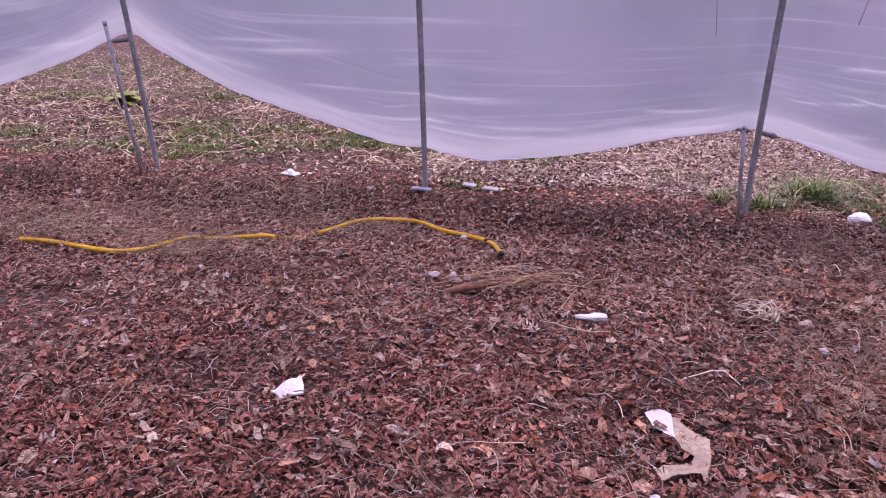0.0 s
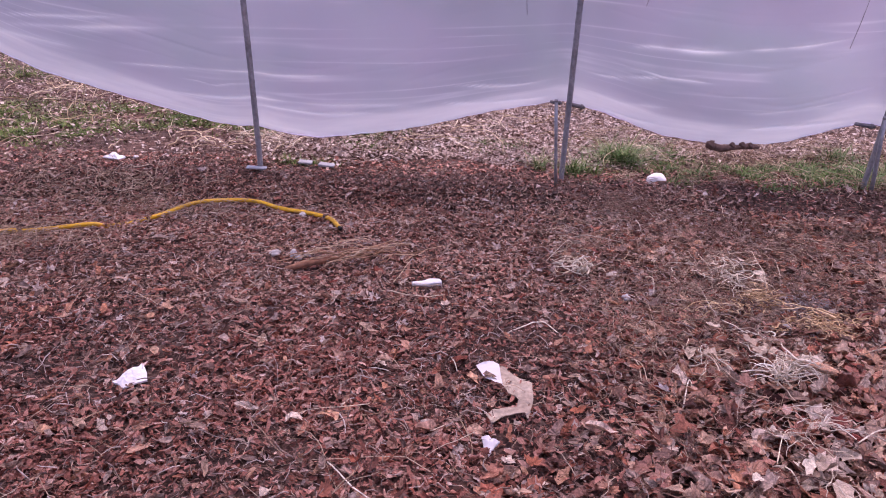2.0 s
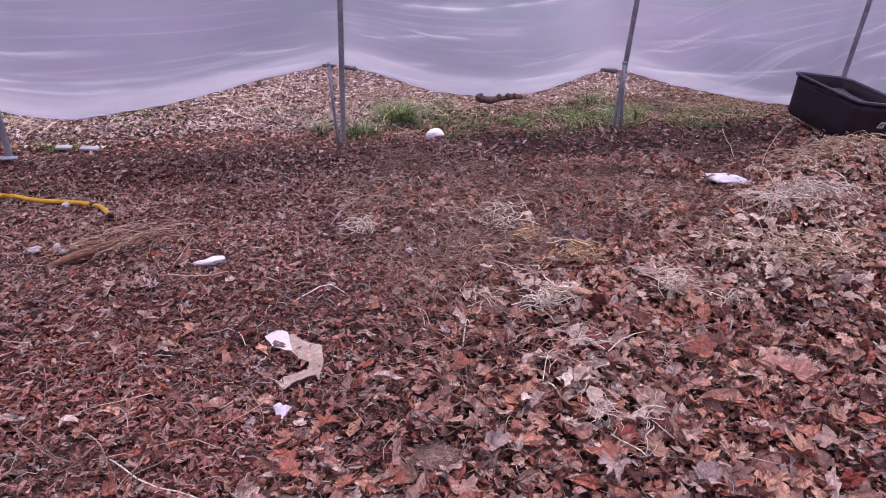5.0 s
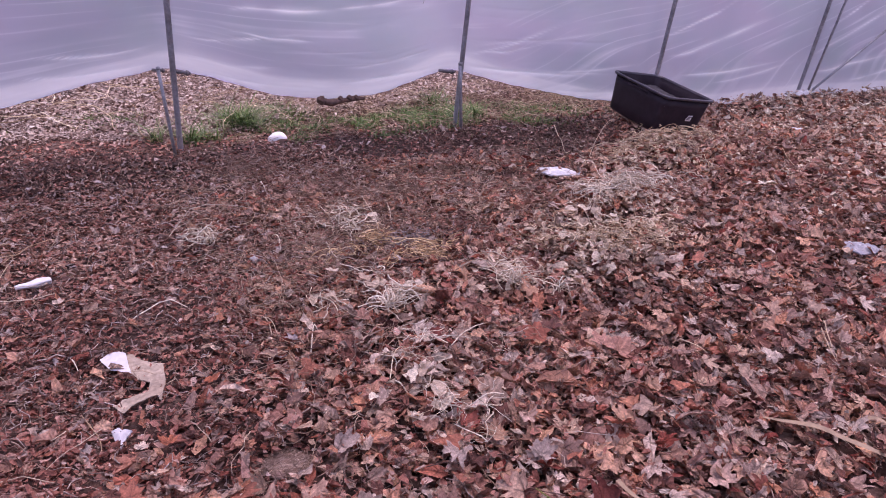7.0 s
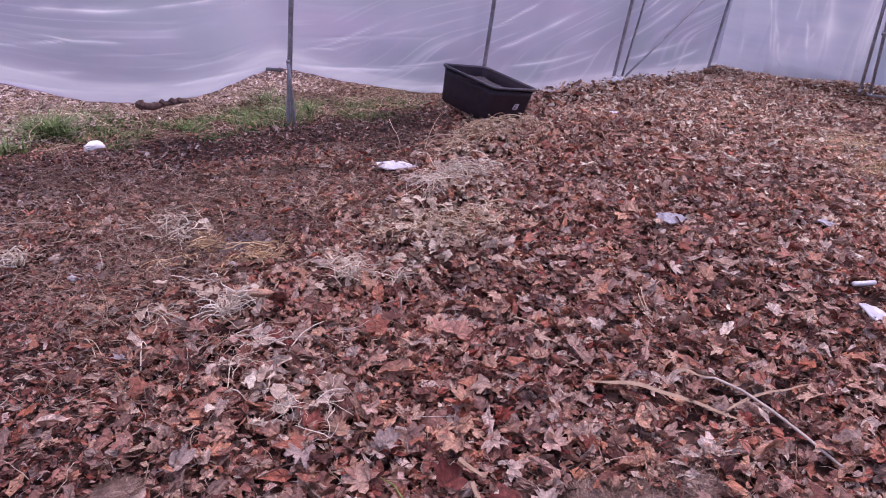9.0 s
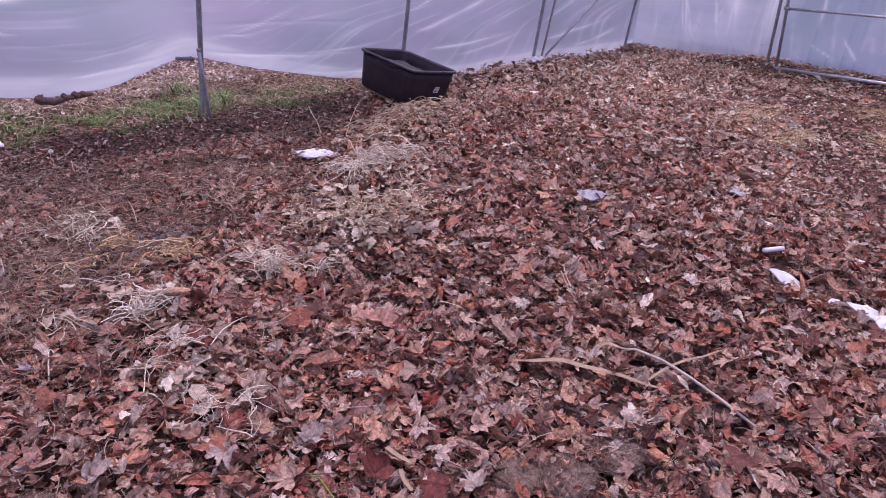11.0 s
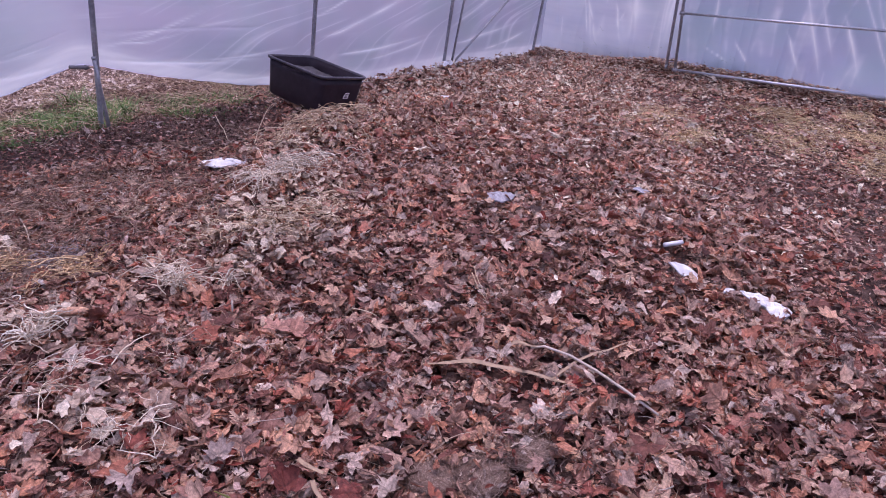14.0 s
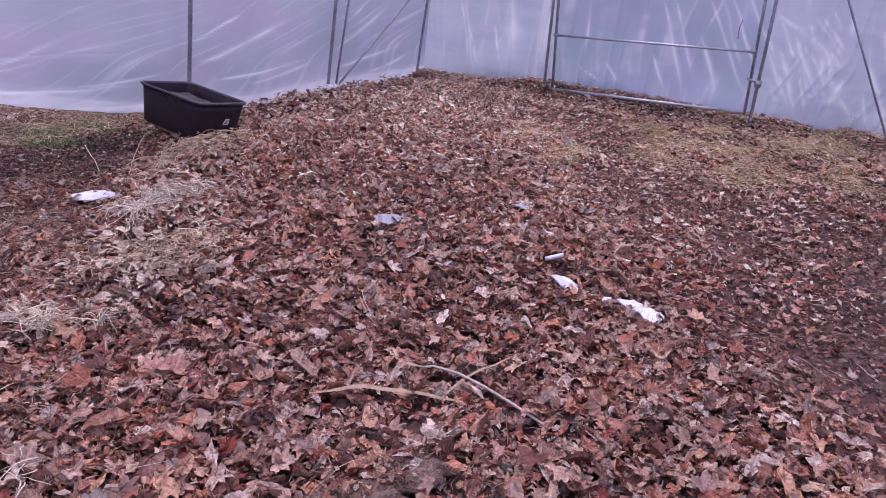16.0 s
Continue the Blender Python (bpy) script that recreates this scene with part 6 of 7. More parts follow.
RAGS = [([(-1.785, 2.29), (-1.74, 2.26), (-1.675, 2.305), (-1.70, 2.36), (-1.735, 2.41), (-1.765, 2.35)], 0.022, 0.025, 0.0, "crumpled white plastic scrap lying on the mulch"),
        ([(-2.81, 4.55), (-2.70, 4.51), (-2.67, 4.55), (-2.72, 4.59), (-2.80, 4.59)], 0.035, 0.02, 0.02, "white plastic scrap lying by the curtain"),
        ([(1.895, 3.55), (1.96, 3.48), (2.10, 3.43), (2.19, 3.44), (2.12, 3.56), (2.05, 3.60), (1.97, 3.61)], 0.03, 0.02, 0.015, "bunched white plastic rag on dark soil"),
        ([(2.663, 2.04), (2.70, 2.06), (2.749, 2.04), (2.802, 1.94), (2.73, 1.92), (2.652, 1.94)], 0.025, 0.02, 0.02, "grey-white plastic scrap half under leaves"),
        ([(3.46, 1.46), (3.53, 1.44), (3.52, 1.51), (3.47, 1.55)], 0.02, 0.03, 0.0, "small grey-white plastic scrap among leaves"),
        ([(2.64, 0.995), (2.645, 0.91), (2.61, 0.835), (2.55, 0.825), (2.545, 0.885)], 0.022, 0.012, 0.02, "white plastic flap sticking out of leaves"),
        ([(2.575, 0.645), (2.618, 0.578), (2.588, 0.522), (2.505, 0.515), (2.520, 0.562)], 0.022, 0.015, 0.015, "torn white plastic sheet among maple leaves"),
        ([(2.550, 0.525), (2.577, 0.472), (2.538, 0.417), (2.442, 0.430), (2.440, 0.475), (2.485, 0.510)], 0.02, 0.018, 0.015, "folded white plastic sheet among maple leaves"),
        ([(2.574, 0.718), (2.595, 0.673), (2.541, 0.661), (2.523, 0.696)], 0.012, 0.012, 0.0, "bluish white plastic corner among maple leaves"),
        ([(-0.594, 2.053), (-0.575, 2.064), (-0.562, 2.034), (-0.540, 2.031), (-0.560, 2.001), (-0.576, 1.972), (-0.587, 2.002)], 0.028, 0.012, 0.006, "small torn white paper scrap on the mulch"),
        ([(4.35, 3.62), (4.42, 3.60), (4.46, 3.66), (4.38, 3.68)], 0.03, 0.02, 0.0, "small white scrap among far leaves"),
        ([(5.30, 4.36), (5.42, 4.33), (5.50, 4.40), (5.38, 4.44)], 0.03, 0.05, 0.0, "white film scrap at a hoop's foot")]
for i, (outline, z, cr, up, text) in enumerate(RAGS):
    rag("plastic_scrap", outline, z, M_paper if "paper" in text else M_grey if "grey" in text else M_white, cr, text, "plastic scrap", 700 + i * 3, "white scraps on the ground", rise=up)


# torn cardboard with a white paper end
def torn_sheet(outline, centre, z, thick, seed):
    """A flat torn sheet of any outline, slightly warped, with thickness."""
    bm = bmesh.new()
    loop = [bm.verts.new((x - centre[0], y - centre[1], 0)) for x, y in outline]
    bm.faces.new(loop)
    bmesh.ops.triangulate(bm, faces=bm.faces[:])
    bmesh.ops.subdivide_edges(bm, edges=bm.edges[:], cuts=4, use_grid_fill=True)
    for v in bm.verts:
        p = v.co * 25
        rim = 0.0025 if v.is_boundary else 0.0
        v.co += Vector((rim * noise.noise(p * 9 + Vector((seed, 0, 0))), rim * noise.noise(p * 9 + Vector((0, seed, 3))), z + 0.007 * noise.noise(p + Vector((seed, 1, 0))) + 0.002 * noise.noise(p * 3)))
    bmesh.ops.recalc_face_normals(bm, faces=bm.faces)
    ret = bmesh.ops.extrude_face_region(bm, geom=bm.faces[:])
    for v in ret["geom"]:
        if isinstance(v, bmesh.types.BMVert):
            v.co.z -= thick
    return bm


CARD = (-0.50, 2.30)
card = empty("torn_cardboard", pose(*CARD, top(*CARD) - 0.035))
tan = [(-0.517, 2.438), (-0.494, 2.431), (-0.472, 2.384), (-0.412, 2.340), (-0.417, 2.247), (-0.446, 2.142), (-0.452, 2.176), (-0.513, 2.161), (-0.553, 2.122), (-0.574, 2.160), (-0.550, 2.189), (-0.475, 2.206),
       (-0.463, 2.254), (-0.504, 2.292), (-0.519, 2.312)]
part("tan_sheet", torn_sheet(tan, CARD, 0.040, 0.003, 4), M_card, card, "damp tan cardboard, torn to a hook", smooth=False)
white = [(-0.594, 2.438), (-0.570, 2.456), (-0.547, 2.464), (-0.515, 2.440), (-0.511, 2.315), (-0.535, 2.313), (-0.546, 2.346), (-0.567, 2.353), (-0.589, 2.408)]
part("white_sheet", torn_sheet(white, CARD, 0.046, 0.002, 9), M_paper, card, "white paper layer", smooth=False)
tagged(card, "torn hook-shaped piece of tan cardboard with white paper", "cardboard")


def bottle():
    a, b = Vector((-0.838, 3.060, 0)), Vector((-0.720, 3.085, 0))
    z = g(-0.78, 3.1) + 0.032
    e = empty("plastic_bottle", pose(a.x, a.y, z))
    d = b - a
    bm = tube([d * t for t in (0, 0.06, 0.22, 0.4, 0.6, 0.8, 0.95, 1.0)], [0.010, 0.012, 0.0135, 0.015, 0.017, 0.018, 0.017, 0.011], 12, wobble=0.9)
    for v in bm.verts:
        v.co.z = v.co.z * 0.8 + 0.002 * noise.noise(v.co * 60)
    part("body", bm, M_white, e)
    part("neck", tube([d * -0.05, d * 0.02], 0.010, 10), M_white, e)
    return tagged(e, "crumpled white plastic bottle lying on the mulch", "bottle")


bottle()


def dome(c, rx, ry, h, seed):
    e = empty("plastic_jug", pose(c[0], c[1], g(*c)))
    bm = bmesh.new()
    bmesh.ops.create_icosphere(bm, subdivisions=4, radius=1.0)
    for v in bm.verts:
        n = 1 + 0.10 * noise.noise(v.co * 1.9 + Vector((seed, 0, 0))) + 0.04 * noise.noise(v.co * 6)
        v.co = Vector((v.co.x * rx * n, v.co.y * ry * n, v.co.z * h * n))
    part("shell", bm, M_white, e)
    bm = bmesh.new()
    bmesh.ops.create_icosphere(bm, subdivisions=3, radius=1.0)
    for v in bm.verts:
        n = 1 + 0.35 * noise.noise(v.co * 2.5)
        v.co = Vector((0.02 + v.co.x * rx * 0.8 * n, -ry * 0.9 + v.co.y * 0.03 * n, 0.004 + v.co.z * 0.022 * n))
    part("soil_crust", bm, M_clod, e)
    return tagged(e, "white plastic jug half buried in soil and grass", "jug")


dome((0.59, 4.53), 0.066, 0.05, 0.060, 3)


def lump(name, c, s, mat, label, cat, seed, group="", lift=0.35, rough=0.25):
    bm = bmesh.new()
    bmesh.ops.create_icosphere(bm, subdivisions=3, radius=1.0)
    for v in bm.verts:
        n = 1 + rough * noise.noise(v.co * 1.6 + Vector((seed * 3.7, 1, 0))) + rough * 0.4 * noise.noise(v.co * 4.5 + Vector((seed, 0, 0)))
        v.co = Vector((v.co.x * s[0] * n, v.co.y * s[1] * n, v.co.z * s[2] * n))
    ob = part(name, bm, mat)
    ob.matrix_basis = pose(c[0], c[1], g(*c) + s[2] * lift + (0.022 if name == "stone" else 0.0), 0, 0, seed * 47)
    return tagged(ob, label, cat, group)


for i, (c, s) in enumerate([((-1.50, 3.38), (0.026, 0.016, 0.015)), ((-1.41, 3.37), (0.022, 0.016, 0.017)), ((-1.35, 3.38), (0.02, 0.014, 0.016)), ((-1.38, 3.34), (0.016, 0.012, 0.013)), ((-1.47, 3.93), (0.024, 0.017, 0.012)),
                            ((-2.62, 4.58), (0.018, 0.014, 0.010)), ((0.05, 2.98), (0.017, 0.014, 0.016)), ((0.62, 2.75), (0.022, 0.018, 0.02))]):
    lump("stone", c, s, M_stone, "small pale stone lying in the mulch", "stone", i + 1, "pale stones", 0.9, 0.5)
lump("dried_pod", (0.05, 3.235), (0.030, 0.024, 0.024), M_cane, "tan dried round pod lying on the mulch", "pod", 12, lift=0.9, rough=0.35)
r1 = np.random.default_rng(88)
for i in range(34):
    x = r1.uniform(-0.9, 2.9)
    y = r1.uniform(3.95, 4.45)
    s = r1.uniform(0.018, 0.05)
    lump("soil_clod", (x, y), (s, s * 0.8, s * 0.32), M_clod, "dark crumbling clod of soil beside the curtain", "soil clod", i + 40, "clods along the curtain", 0.1, 0.9)


def slab(c, size, turn, mat, name, label, cat):
    bm = bmesh.new()
    bmesh.ops.create_cube(bm, size=1.0)
    bmesh.ops.subdivide_edges(bm, edges=bm.edges[:], cuts=3, use_grid_fill=True)
    for v in bm.verts:
        v.co = Vector((v.co.x * size[0], v.co.y * size[1], v.co.z * size[2])) * (1 + 0.05 * noise.noise(v.co * 7))
    bmesh.ops.bevel(bm, geom=[e for e in bm.edges if e.calc_face_angle(0) > 0.8], offset=0.003, segments=1, affect="EDGES")
    ob = part(name, bm, mat, smooth=False)
    ob.matrix_basis = pose(c[0], c[1], g(*c) + size[2] * 0.45 + 0.030, 4, 3, turn)
    return tagged(ob, label, cat)


slab((-1.84, 4.44), (0.12, 0.045, 0.008), 4, M_pipe, "base_plate", "flat galvanised foot plate under a tunnel hoop", "foot plate")
slab((-1.578, 4.60), (0.085, 0.05, 0.014), -4, M_concrete, "paving_chip", "pale flat slab fragment lying by the curtain", "slab fragment")
slab((-1.44, 4.565), (0.10, 0.05, 0.014), -10, M_concrete, "paving_chip", "pale flat slab fragment lying by the curtain", "slab fragment")

# rotten wood weighing down the hem
log = empty("rotten_wood", pose(0.86, 4.46, 0.285))
part("stick", tube([(0, 0, 0), (0.07, -0.005, -0.012), (0.15, 0, -0.006), (0.22, 0.004, 0.0), (0.29, 0, 0.0)], [0.022, 0.020, 0.013, 0.016, 0.010], 10, wobble=0.6), M_rotten, log)
for x, s in ((0.0, 0.026), (0.13, 0.018), (0.19, 0.020), (0.235, 0.018)):
    bm = bmesh.new()
    bmesh.ops.create_icosphere(bm, subdivisions=3, radius=s)
    for v in bm.verts:
        v.co = v.co * (1 + 0.5 * noise.noise(v.co * 60)) + Vector((x, -0.004, 0.008))
    part("rot_lump", bm, M_rotten, log)
tagged(log, "crumbling dark rotten wood resting on the curtain's hem", "rotten wood")

# bark strip, cane and reed leaf
bark = part("bark_strip", tube([(0, 0, 0.03), (0.08, 0.05, 0.036), (0.16, 0.09, 0.04), (0.24, 0.135, 0.035)], [0.010, 0.017, 0.015, 0.008], 8, wobble=0.5), M_bark)
bark.matrix_basis = pose(-1.42, 3.21, g(-1.4, 3.2))
tagged(bark, "reddish strip of bark lying on the mulch", "bark")
cane = part("cane", tube([(x, y, top(x, y) + z - 0.05) for x, y, z in [(1.535, 1.08, 0.045), (1.56, 1.04, 0.055), (1.56, 0.94, 0.062), (1.545, 0.83, 0.06), (1.515, 0.70, 0.055), (1.485, 0.58, 0.05)]], [0.003, 0.0042, 0.005, 0.005, 0.005, 0.004], 9), M_cane)
tie = part("cane", tube([(-3.83, 4.37, 0.72), (-3.80, 4.40, 0.50), (-3.745, 4.44, 0.25), (-3.69, 4.47, 0.05)], 0.005, 8), M_cane)
tagged(tie, "thin pale cane leaning against a pipe and hoop", "cane")
tagged(cane, "slim bleached bent cane lying on the leaves", "cane")


def reed(path, widths, label):
    bm = bmesh.new()
    pts = spline([(*p, w) for p, w in zip(path, widths)], 5)
    rows = []
    for i, (x, y, z, w) in enumerate(pts):
        d = np.array(pts[min(i + 1, len(pts) - 1)][:2]) - np.array(pts[max(i - 1, 0)][:2])
        d /= np.linalg.norm(d) + 1e-9
        zz = top(x, y) + z - 0.055
        rows.append([bm.verts.new((x - d[1] * s * w, y + d[0] * s * w, zz + abs(s) * w * 0.5)) for s in (-1, 0, 1)])
    for a, b in zip(rows, rows[1:]):
        for j in (0, 1):
            bm.faces.new((a[j], a[j + 1], b[j + 1], b[j]))
    return tagged(part("reed_leaf", bm, M_blade), label, "reed leaf", "dry reed leaves")


reed([(1.19, 1.28, 0.055), (1.27, 1.18, 0.065), (1.34, 1.07, 0.06), (1.41, 0.95, 0.055), (1.44, 0.88, 0.05)], [0.004, 0.012, 0.011, 0.009, 0.004], "broad dry tan reed leaf on the maple leaves")
reed([(1.42, 0.93, 0.055), (1.54, 0.91, 0.06), (1.68, 0.87, 0.06), (1.84, 0.83, 0.05)], [0.003, 0.006, 0.005, 0.002], "narrow dry tan reed leaf on the maple leaves")
reed([(1.48, 1.14, 0.055), (1.52, 1.13, 0.06), (1.54, 1.08, 0.055), (1.56, 1.04, 0.06)], [0.004, 0.008, 0.006, 0.004], "small curled tan reed leaf at a cane's end")

# white tube stub
stub = part("tube_stub", tube([(0, 0, 0), (0.03, -0.018, 0.001), (0.06, -0.037, 0.003), (0.09, -0.055, 0.004)], 0.011, 12), M_white)
stub.matrix_basis = pose(2.745, 1.06, top(2.78, 1.03) + 0.015)
tagged(stub, "short lilac-white plastic tube stub among leaves", "tube")

# fibrous root balls
def root_ball(c, s, seed, label):
    e = empty("root_ball", pose(c[0], c[1], top(*c) - 0.03))
    bm = bmesh.new()
    bmesh.ops.create_icosphere(bm, subdivisions=3, radius=1.0)
    for v in bm.verts:
        n = 1 + 0.25 * noise.noise(v.co * 2.2 + Vector((seed, 0, 0)))
        n += 0.30 * noise.noise(v.co * 5.0 + Vector((0, seed, 0)))
        v.co = Vector((v.co.x * s * 1.15 * n, v.co.y * s * n, s * 0.10 + v.co.z * s * 0.30 * n))
    part("core", bm, M_root, e)
    r = np.random.default_rng(seed)
    n = 1900
    d = r.normal(0, 1, (n, 3))
    d /= np.linalg.norm(d, axis=1)[:, None]
    d[:, 2] = np.abs(d[:, 2])
    tang = np.cross(d, r.normal(0, 0.45, (n, 3)) + np.array([math.cos(seed), math.sin(seed), 0.4])[None])
    tang /= np.linalg.norm(tang, axis=1)[:, None]
    sc = np.array([s * 1.25, s * 1.1, s * 0.36])
    t = np.linspace(-1, 1, 5)[None, :, None] * r.uniform(0.2, 1.0, (n, 1, 1))
    C = d[:, None] + t * tang[:, None]
    C = C / np.linalg.norm(C, axis=2, keepdims=True) * (0.9 + 0.35 * r.uniform(0, 1, (n, 1, 1)) ** 2 + 0.12 * r.normal(0, 1, (n, 5, 1)) * np.linspace(0, 1, 5)[None, :, None]) * sc + np.array([0, 0, s * 0.25])
    w = (np.cross(d, tang) * r.uniform(0.0003, 0.0008, (n, 1)))[:, None]
    V = np.stack([C - w, C + w], 2).reshape(n, 10, 3)
    q = np.array([(2 * i, 2 * i + 1, 2 * i + 3, 2 * i + 2) for i in range(4)])
    fib = mesh_np("root_fibre", V.reshape(-1, 3), (q[None] + (np.arange(n) * 10)[:, None, None]).reshape(-1, 4), M_root)
    fib.parent = e
    fib["kind"] = "stuff"
    return tagged(e, label, "root ball", "fibrous root balls")


root_ball((0.90, 0.86), 0.062, 5, "round ball of dry brown root fibre on leaves")
root_ball((0.80, 0.95), 0.052, 6, "small ball of dry brown root fibre on leaves")
root_ball((1.07, 0.82), 0.060, 7, "flattened ball of dry brown root fibre on leaves")
root_ball((-0.18, 1.72), 0.045, 8, "flattened mat of dry grassy root fibre")
r4 = np.random.default_rng(83)
P = np.array([0.93, 0.88])[None] + r4.normal(0, 1, (90, 2)) * np.array([0.12, 0.055])[None]
tagged(scatter("leaf_scraps", oval_outline(), P, r4.gamma(3.0, 0.0055, 90) + 0.006, 0.4, M_maple, 0.10, 1.0, 1.0, 84, True, low_lift=0.75), "small brown leaf scraps lying on the root balls", "leaf litter", **stuff)


# a few leaves that stand out by their colour
def special_leaf(c, size, turn, mat, label, seed, tilt=8):
    ob = new("maple_leaf", leaf_mesh(toothed_outline(), size * 0.86, seed, mat))
    ob.matrix_basis = pose(c[0], c[1], top(*c) + 0.006, tilt, 5, turn)
    return tagged(ob, label, "leaf", "single coloured leaves")


def leaf_tone(name, c):
    """A leaf material round one colour."""
    return piece_mat(name, [(0.0, tuple(v * 0.8 for v in c)), (1.0, tuple(v * 1.1 for v in c))], 0.65, 50.0, single=True, vein=0.6, glow=0.1, veined=True)


M_maroon = leaf_tone("maroon_leaf", (0.25, 0.070, 0.054))
M_russet = leaf_tone("russet_leaf", (0.46, 0.175, 0.115))
M_tan_leaf = leaf_tone("tan_leaf", (0.62, 0.36, 0.24))
M_grey_leaf = leaf_tone("greyish_leaf", (0.46, 0.35, 0.30))
M_lilac = leaf_tone("lilac_grey_leaf", (0.44, 0.37, 0.37))
M_bone = leaf_tone("bleached_leaf", (0.70, 0.58, 0.48))
M_rose = leaf_tone("pinkish_leaf", (0.58, 0.38, 0.30))
M_flame = leaf_tone("orange_leaf", (0.54, 0.18, 0.10))
special_leaf((-0.455, 1.93), 0.040, 20, M_flame, "bright orange maple leaf lying on the mulch", 31)
special_leaf((-2.22, 2.50), 0.03, 130, M_flame, "small bright orange leaf scrap on the mulch", 33)
special_leaf((-0.28, 2.20), 0.040, 200, M_flame, "russet orange maple leaf on the mulch", 34)
special_leaf((1.155, 0.965), 0.085, 150, M_rose, "large pale pinkish maple leaf lying flat", 35)
special_leaf((-1.80, 2.80), 0.045, 40, M_tan_leaf, "pale tan leaf lying on the mulch", 36)
LEAVES = [((0.015, 2.07), 0.060, M_russet, "russet folded maple leaf on the litter"), ((0.965, 1.51), 0.070, M_tan_leaf, "tan orange maple leaf on the leaf bed"), ((0.745, 1.435), 0.075, M_russet, "broad russet maple leaf on the leaf bed"),
          ((-0.315, 1.63), 0.055, M_russet, "russet maple leaf at the edge of the leaf bed"), ((-0.03, 1.68), 0.070, M_grey_leaf, "greyish brown crumpled leaf on the litter"), ((0.50, 1.20), 0.085, M_maroon, "large dark red maple leaf lying flat"),
          ((0.58, 1.04), 0.080, M_maroon, "large dark red maple leaf beside broken reeds"), ((0.615, 1.31), 0.062, M_tan_leaf, "tan orange leaf with a curled rim"), ((0.52, 1.58), 0.055, M_rose, "pinkish tan maple leaf on the leaf bed"),
          ((0.465, 2.10), 0.050, M_maroon, "dark red maple leaf beside pale stalks"), ((0.46, 1.42), 0.060, M_grey_leaf, "grey crumpled leaf on the leaf bed"), ((2.14, 0.535), 0.060, M_rose, "pinkish tan leaf near white plastic"),
          ((1.01, 1.39), 0.055, M_russet, "russet leaf standing on edge"), ((0.92, 1.405), 0.045, M_bone, "small bleached leaf on the leaf bed"), ((0.85, 1.15), 0.070, M_rose, "pale brown maple leaf near the root balls"),
          ((0.375, 1.535), 0.055, M_tan_leaf, "tan maple leaf with torn tips"), ((2.62, 0.29), 0.070, M_tan_leaf, "tan maple leaf lying past the white plastic"), ((1.13, 0.515), 0.065, M_rose, "pinkish maple leaf at the leaf bed's edge"),
          ((0.24, 1.51), 0.060, M_grey_leaf, "greyish curled leaf on the leaf bed"), ((0.41, 1.83), 0.050, M_rose, "pinkish leaf beside bleached leaves"), ((2.63, 0.71), 0.090, M_tan_leaf, "large tan leaf lying over white plastic"),
          ((0.77, 1.445), 0.060, M_tan_leaf, "tan maple leaf curled at one side"), ((1.94, 0.875), 0.060, M_flame, "orange maple leaf on the leaf bed"), ((2.69, 0.515), 0.080, M_russet, "russet maple leaf beside torn white plastic"),
          ((3.20, 0.49), 0.075, M_russet, "russet maple leaf on far litter"), ((3.08, 0.605), 0.070, M_flame, "orange maple leaf on far litter"), ((0.355, 2.80), 0.050, M_rose, "pinkish leaf among dry vines"),
          ((0.66, 2.845), 0.045, M_russet, "russet leaf on yellow dry grass"), ((0.02, 2.30), 0.045, M_lilac, "lilac grey leaf scrap on the mulch"), ((-0.05, 2.215), 0.040, M_lilac, "bluish grey leaf scrap on the mulch"),
          ((0.40, 2.765), 0.030, M_lilac, "bluish grey leaf scrap among dry vines"), ((-1.02, 1.81), 0.045, M_russet, "russet leaf scrap on the mulch"), ((-0.57, 1.74), 0.055, M_russet, "russet crumpled leaf on the mulch"),
          ((0.315, 1.91), 0.055, M_bone, "stiff bleached leaf on top of the litter"), ((0.27, 2.05), 0.045, M_bone, "bleached curled leaf on the litter"), ((0.30, 1.665), 0.060, M_bone, "bleached crumpled leaf on the litter"), ((0.33, 1.74), 0.045, M_bone, "bleached torn leaf on the litter")]
for i, (c, size, mat, text) in enumerate(LEAVES):
    special_leaf(c, size, 67 * i, mat, text, 900 + i, 6 + (i * 5) % 13)

# a leaf rolled into a tube
bm = tube([(-0.055, 0.0, 0.0), (-0.03, 0.004, 0.002), (0.0, 0.006, 0.003), (0.03, 0.002, 0.001), (0.055, -0.004, 0.0)], [0.013, 0.016, 0.017, 0.014, 0.009], 12, wobble=0.5)
rolled = part("rolled_leaf", bm, M_tan_leaf)
rolled.matrix_basis = pose(0.56, 2.39, top(0.56, 2.39) + 0.012, 0, 0, -28)
tagged(rolled, "tan orange leaf rolled into a tube", "leaf", "single coloured leaves")


def vine(*path, r=0.0024):
    """A single pale dry vine lying on the litter, lifting off it here and there."""
    flat = spline([(x, y, 0.0) for x, y in path], 5)
    k = abs(math.sin(path[0][0] * 37 + path[0][1] * 91))
    pts = [(x, y, top(x, y) + 0.002 + (0.012 + 0.014 * k) * math.sin(math.pi * i / (len(flat) - 1)) + 0.003 * float(value_noise(x * 40, y * 40, 91))) for i, (x, y, z) in enumerate(flat)]
    radii = [r * (0.75 + 0.4 * k) * (1.0 - 0.45 * i / (len(flat) - 1)) for i in range(len(flat))]
    return tagged(part("dry_vine", tube(pts, radii, 6, wobble=0.3), M_heap_one if k < 0.55 else M_stalk_one), "single pale dry stem lying bent on the litter", "dry stem", "single dry stems")


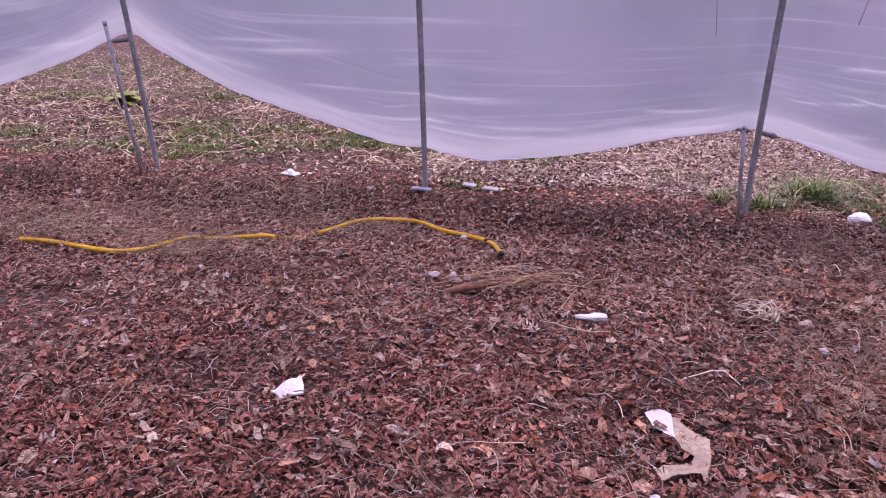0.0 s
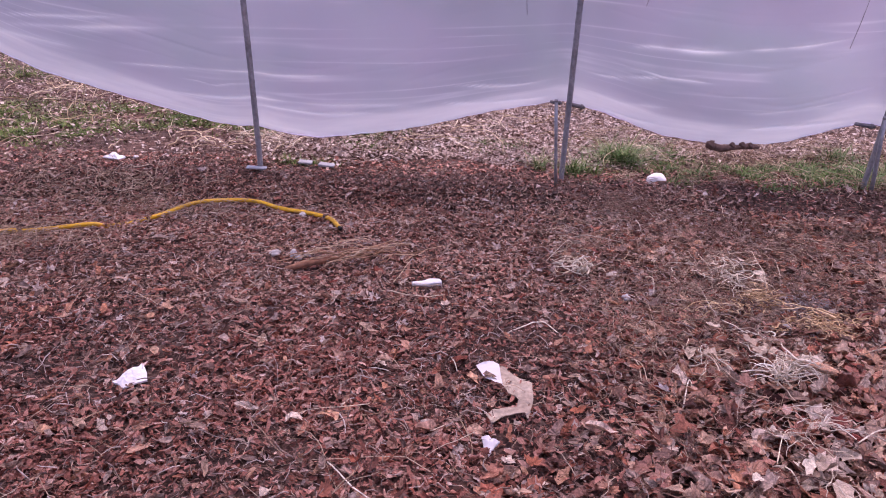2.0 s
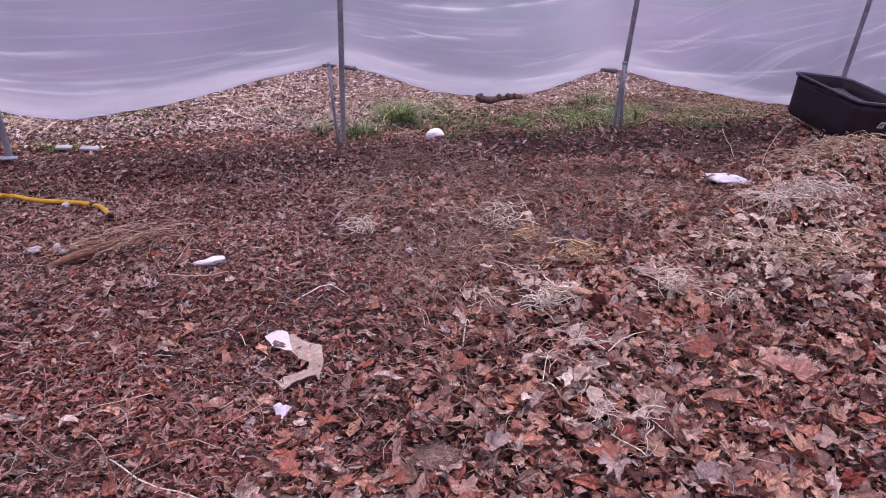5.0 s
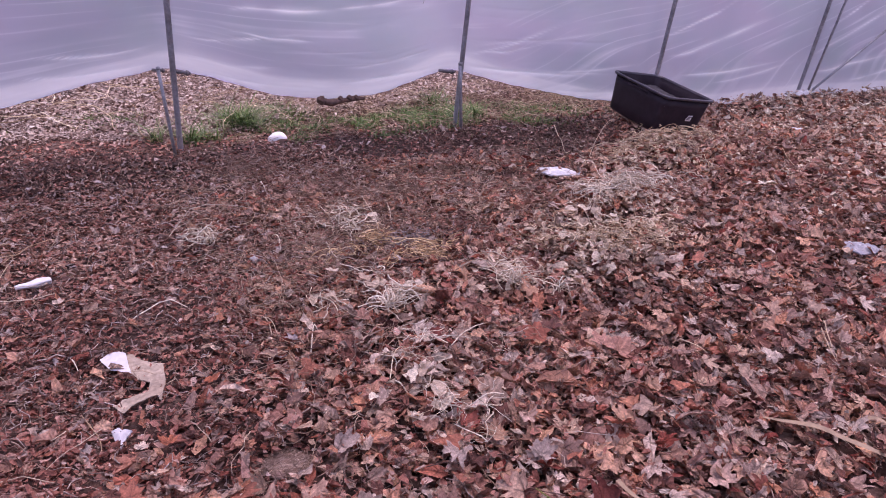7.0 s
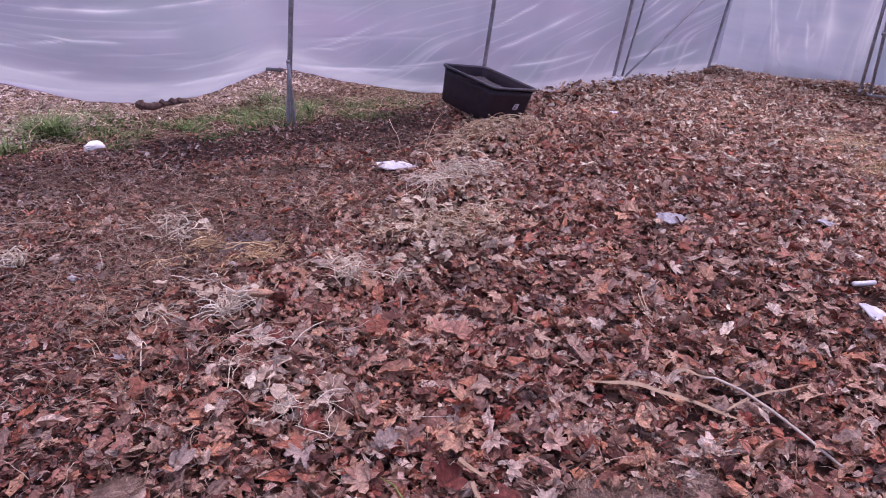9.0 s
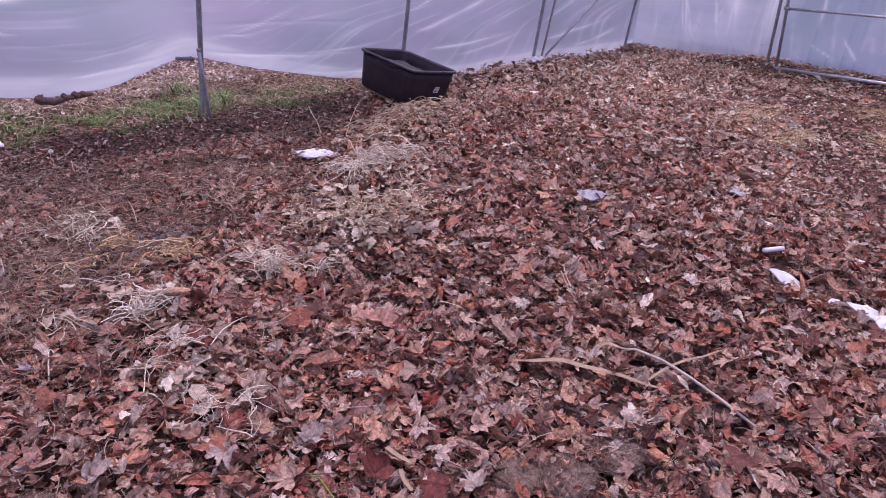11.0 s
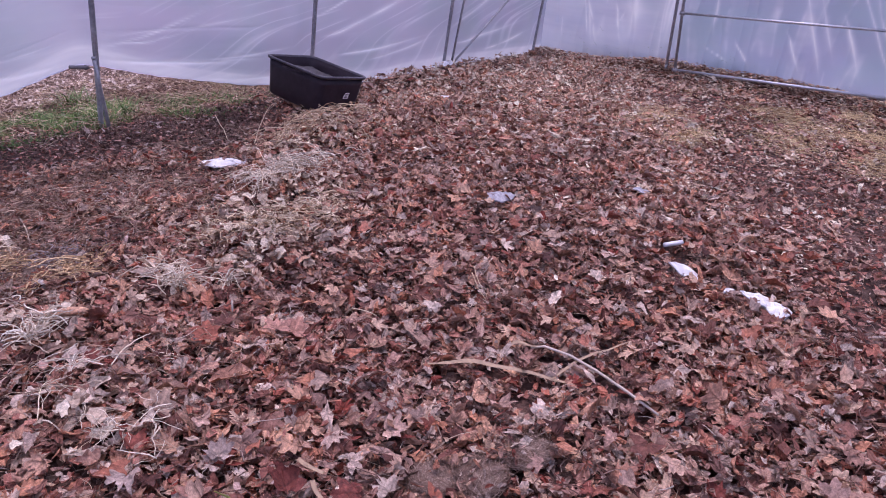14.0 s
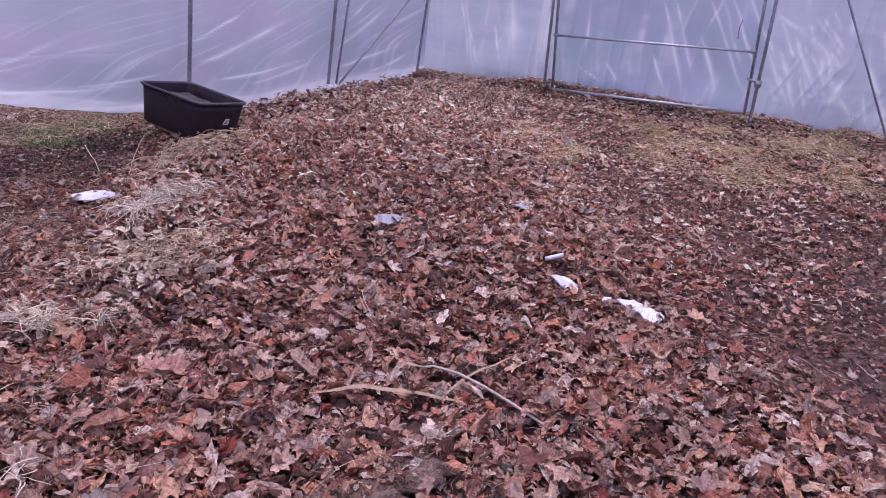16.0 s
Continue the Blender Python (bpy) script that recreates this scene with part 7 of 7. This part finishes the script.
vine((1.038, 3.702), (1.13, 3.669), (1.15, 3.551), (1.225, 3.513), (1.365, 3.543))
vine((0.518, 3.531), (0.497, 3.402), (0.501, 3.263), (0.493, 3.212))
vine((0.44, 3.195), (0.473, 3.19), (0.451, 3.099), (0.457, 3.026))
vine((0.51, 3.163), (0.578, 3.062), (0.584, 2.935), (0.605, 2.771))
vine((0.571, 3.272), (0.653, 3.335), (0.788, 3.435))
vine((0.063, 3.391), (0.139, 3.406), (0.2, 3.53), (0.255, 3.609))
vine((0.184, 3.187), (0.198, 3.129), (0.177, 3.019))
vine((0.223, 2.81), (0.263, 2.766), (0.271, 2.691))
vine((0.409, 3.094), (0.378, 2.935), (0.385, 2.853))
vine((0.869, 3.494), (0.809, 3.269), (0.763, 3.139))
vine((0.87, 4.17), (0.81, 3.957), (0.897, 4.066))
vine((0.32, 3.93), (0.309, 3.824), (0.314, 3.777))
vine((2.405, 3.669), (2.607, 3.871), (2.85, 4.046), (3.081, 4.156))
vine((2.337, 3.55), (2.162, 3.285), (2.098, 3.103))
vine((2.578, 4.308), (2.444, 4.045), (2.313, 3.81), (2.402, 3.858))
vine((3.824, 3.319), (3.623, 3.12), (3.566, 3.012))
vine((2.098, 3.075), (2.189, 2.988), (2.136, 2.798), (2.136, 2.606), (2.236, 2.523))
vine((0.051, 2.466), (0.09, 2.433), (0.104, 2.371), (0.152, 2.351), (0.231, 2.352), (0.318, 2.338))
vine((-0.072, 2.582), (0.006, 2.562), (0.076, 2.551))
vine((-0.051, 2.514), (-0.028, 2.437), (-0.023, 2.359))
vine((0.049, 2.205), (0.094, 2.309), (0.105, 2.294))
vine((0.215, 1.914), (0.281, 2.029), (0.335, 2.064))
vine((0.2, 1.903), (0.231, 1.816))
vine((0.484, 2.001), (0.577, 2.043), (0.676, 2.087))
vine((-0.665, 2.171), (-0.646, 2.091), (-0.625, 2.011), (-0.624, 1.955))
vine((-0.68, 2.494), (-0.655, 2.366))
vine((-0.055, 2.53), (-0.04, 2.435), (-0.043, 2.36))
vine((-0.47, 2.665), (-0.383, 2.704), (-0.325, 2.718), (-0.274, 2.687))
vine((-1.028, 1.929), (-0.922, 1.789), (-0.788, 1.7))
vine((-0.923, 3.069), (-0.867, 3.247), (-0.852, 3.377))
vine((-0.975, 2.972), (-0.834, 2.905), (-0.674, 2.952))
vine((1.851, 1.563), (1.744, 1.459), (1.71, 1.395))
vine((1.307, 1.743), (1.296, 1.665), (1.312, 1.621))
vine((1.915, 1.599), (1.812, 1.514), (1.764, 1.453))
vine((2.259, 0.399), (2.292, 0.315), (2.302, 0.228))
# a green stem among the leaves
green = part("grass_weed", tube([(0.366, 1.316, top(0.366, 1.316) + 0.01), (0.37, 1.26, top(0.37, 1.26) + 0.025), (0.362, 1.21, top(0.362, 1.21) + 0.02), (0.354, 1.16, top(0.354, 1.16) + 0.005)], [0.0015, 0.0026, 0.0026, 0.0014], 6), M_leafy)
tagged(green, "single green blade of grass bent over the leaves", "grass")
# flat broken reed pieces
for a, b, w in (((0.589, 1.255), (0.602, 1.167), 0.007), ((0.564, 1.170), (0.531, 1.092), 0.006)):
    mid = ((a[0] + b[0]) / 2 - 0.008, (a[1] + b[1]) / 2)
    reed([(*a, 0.062), (*mid, 0.066), (*b, 0.060)], [w, w, w * 0.8], "short pale broken reed piece on the leaves")
# the cord on the end film
hook = part("rope", tube([(float(end_x(y, z)) - 0.03, y, z) for y, z in ((0.93, 1.02), (0.945, 0.96), (0.945, 0.90), (0.937, 0.84))], 0.004, 6), M_bark)
tagged(hook, "short reddish cord hanging on the end film", "cord", "cords on the curtain")

# curled white loop of wire-like stem
loop = part("dry_tendril", tube([(0.018 * math.cos(a), 0, 0.03 + 0.022 * math.sin(a)) for a in np.linspace(-1.2, 4.2, 16)], 0.0028, 6), M_cane)
loop.matrix_basis = pose(0.965, 2.02, top(0.965, 2.02), 0, 0, 50)
tagged(loop, "small bleached curl of dry stem", "tendril")
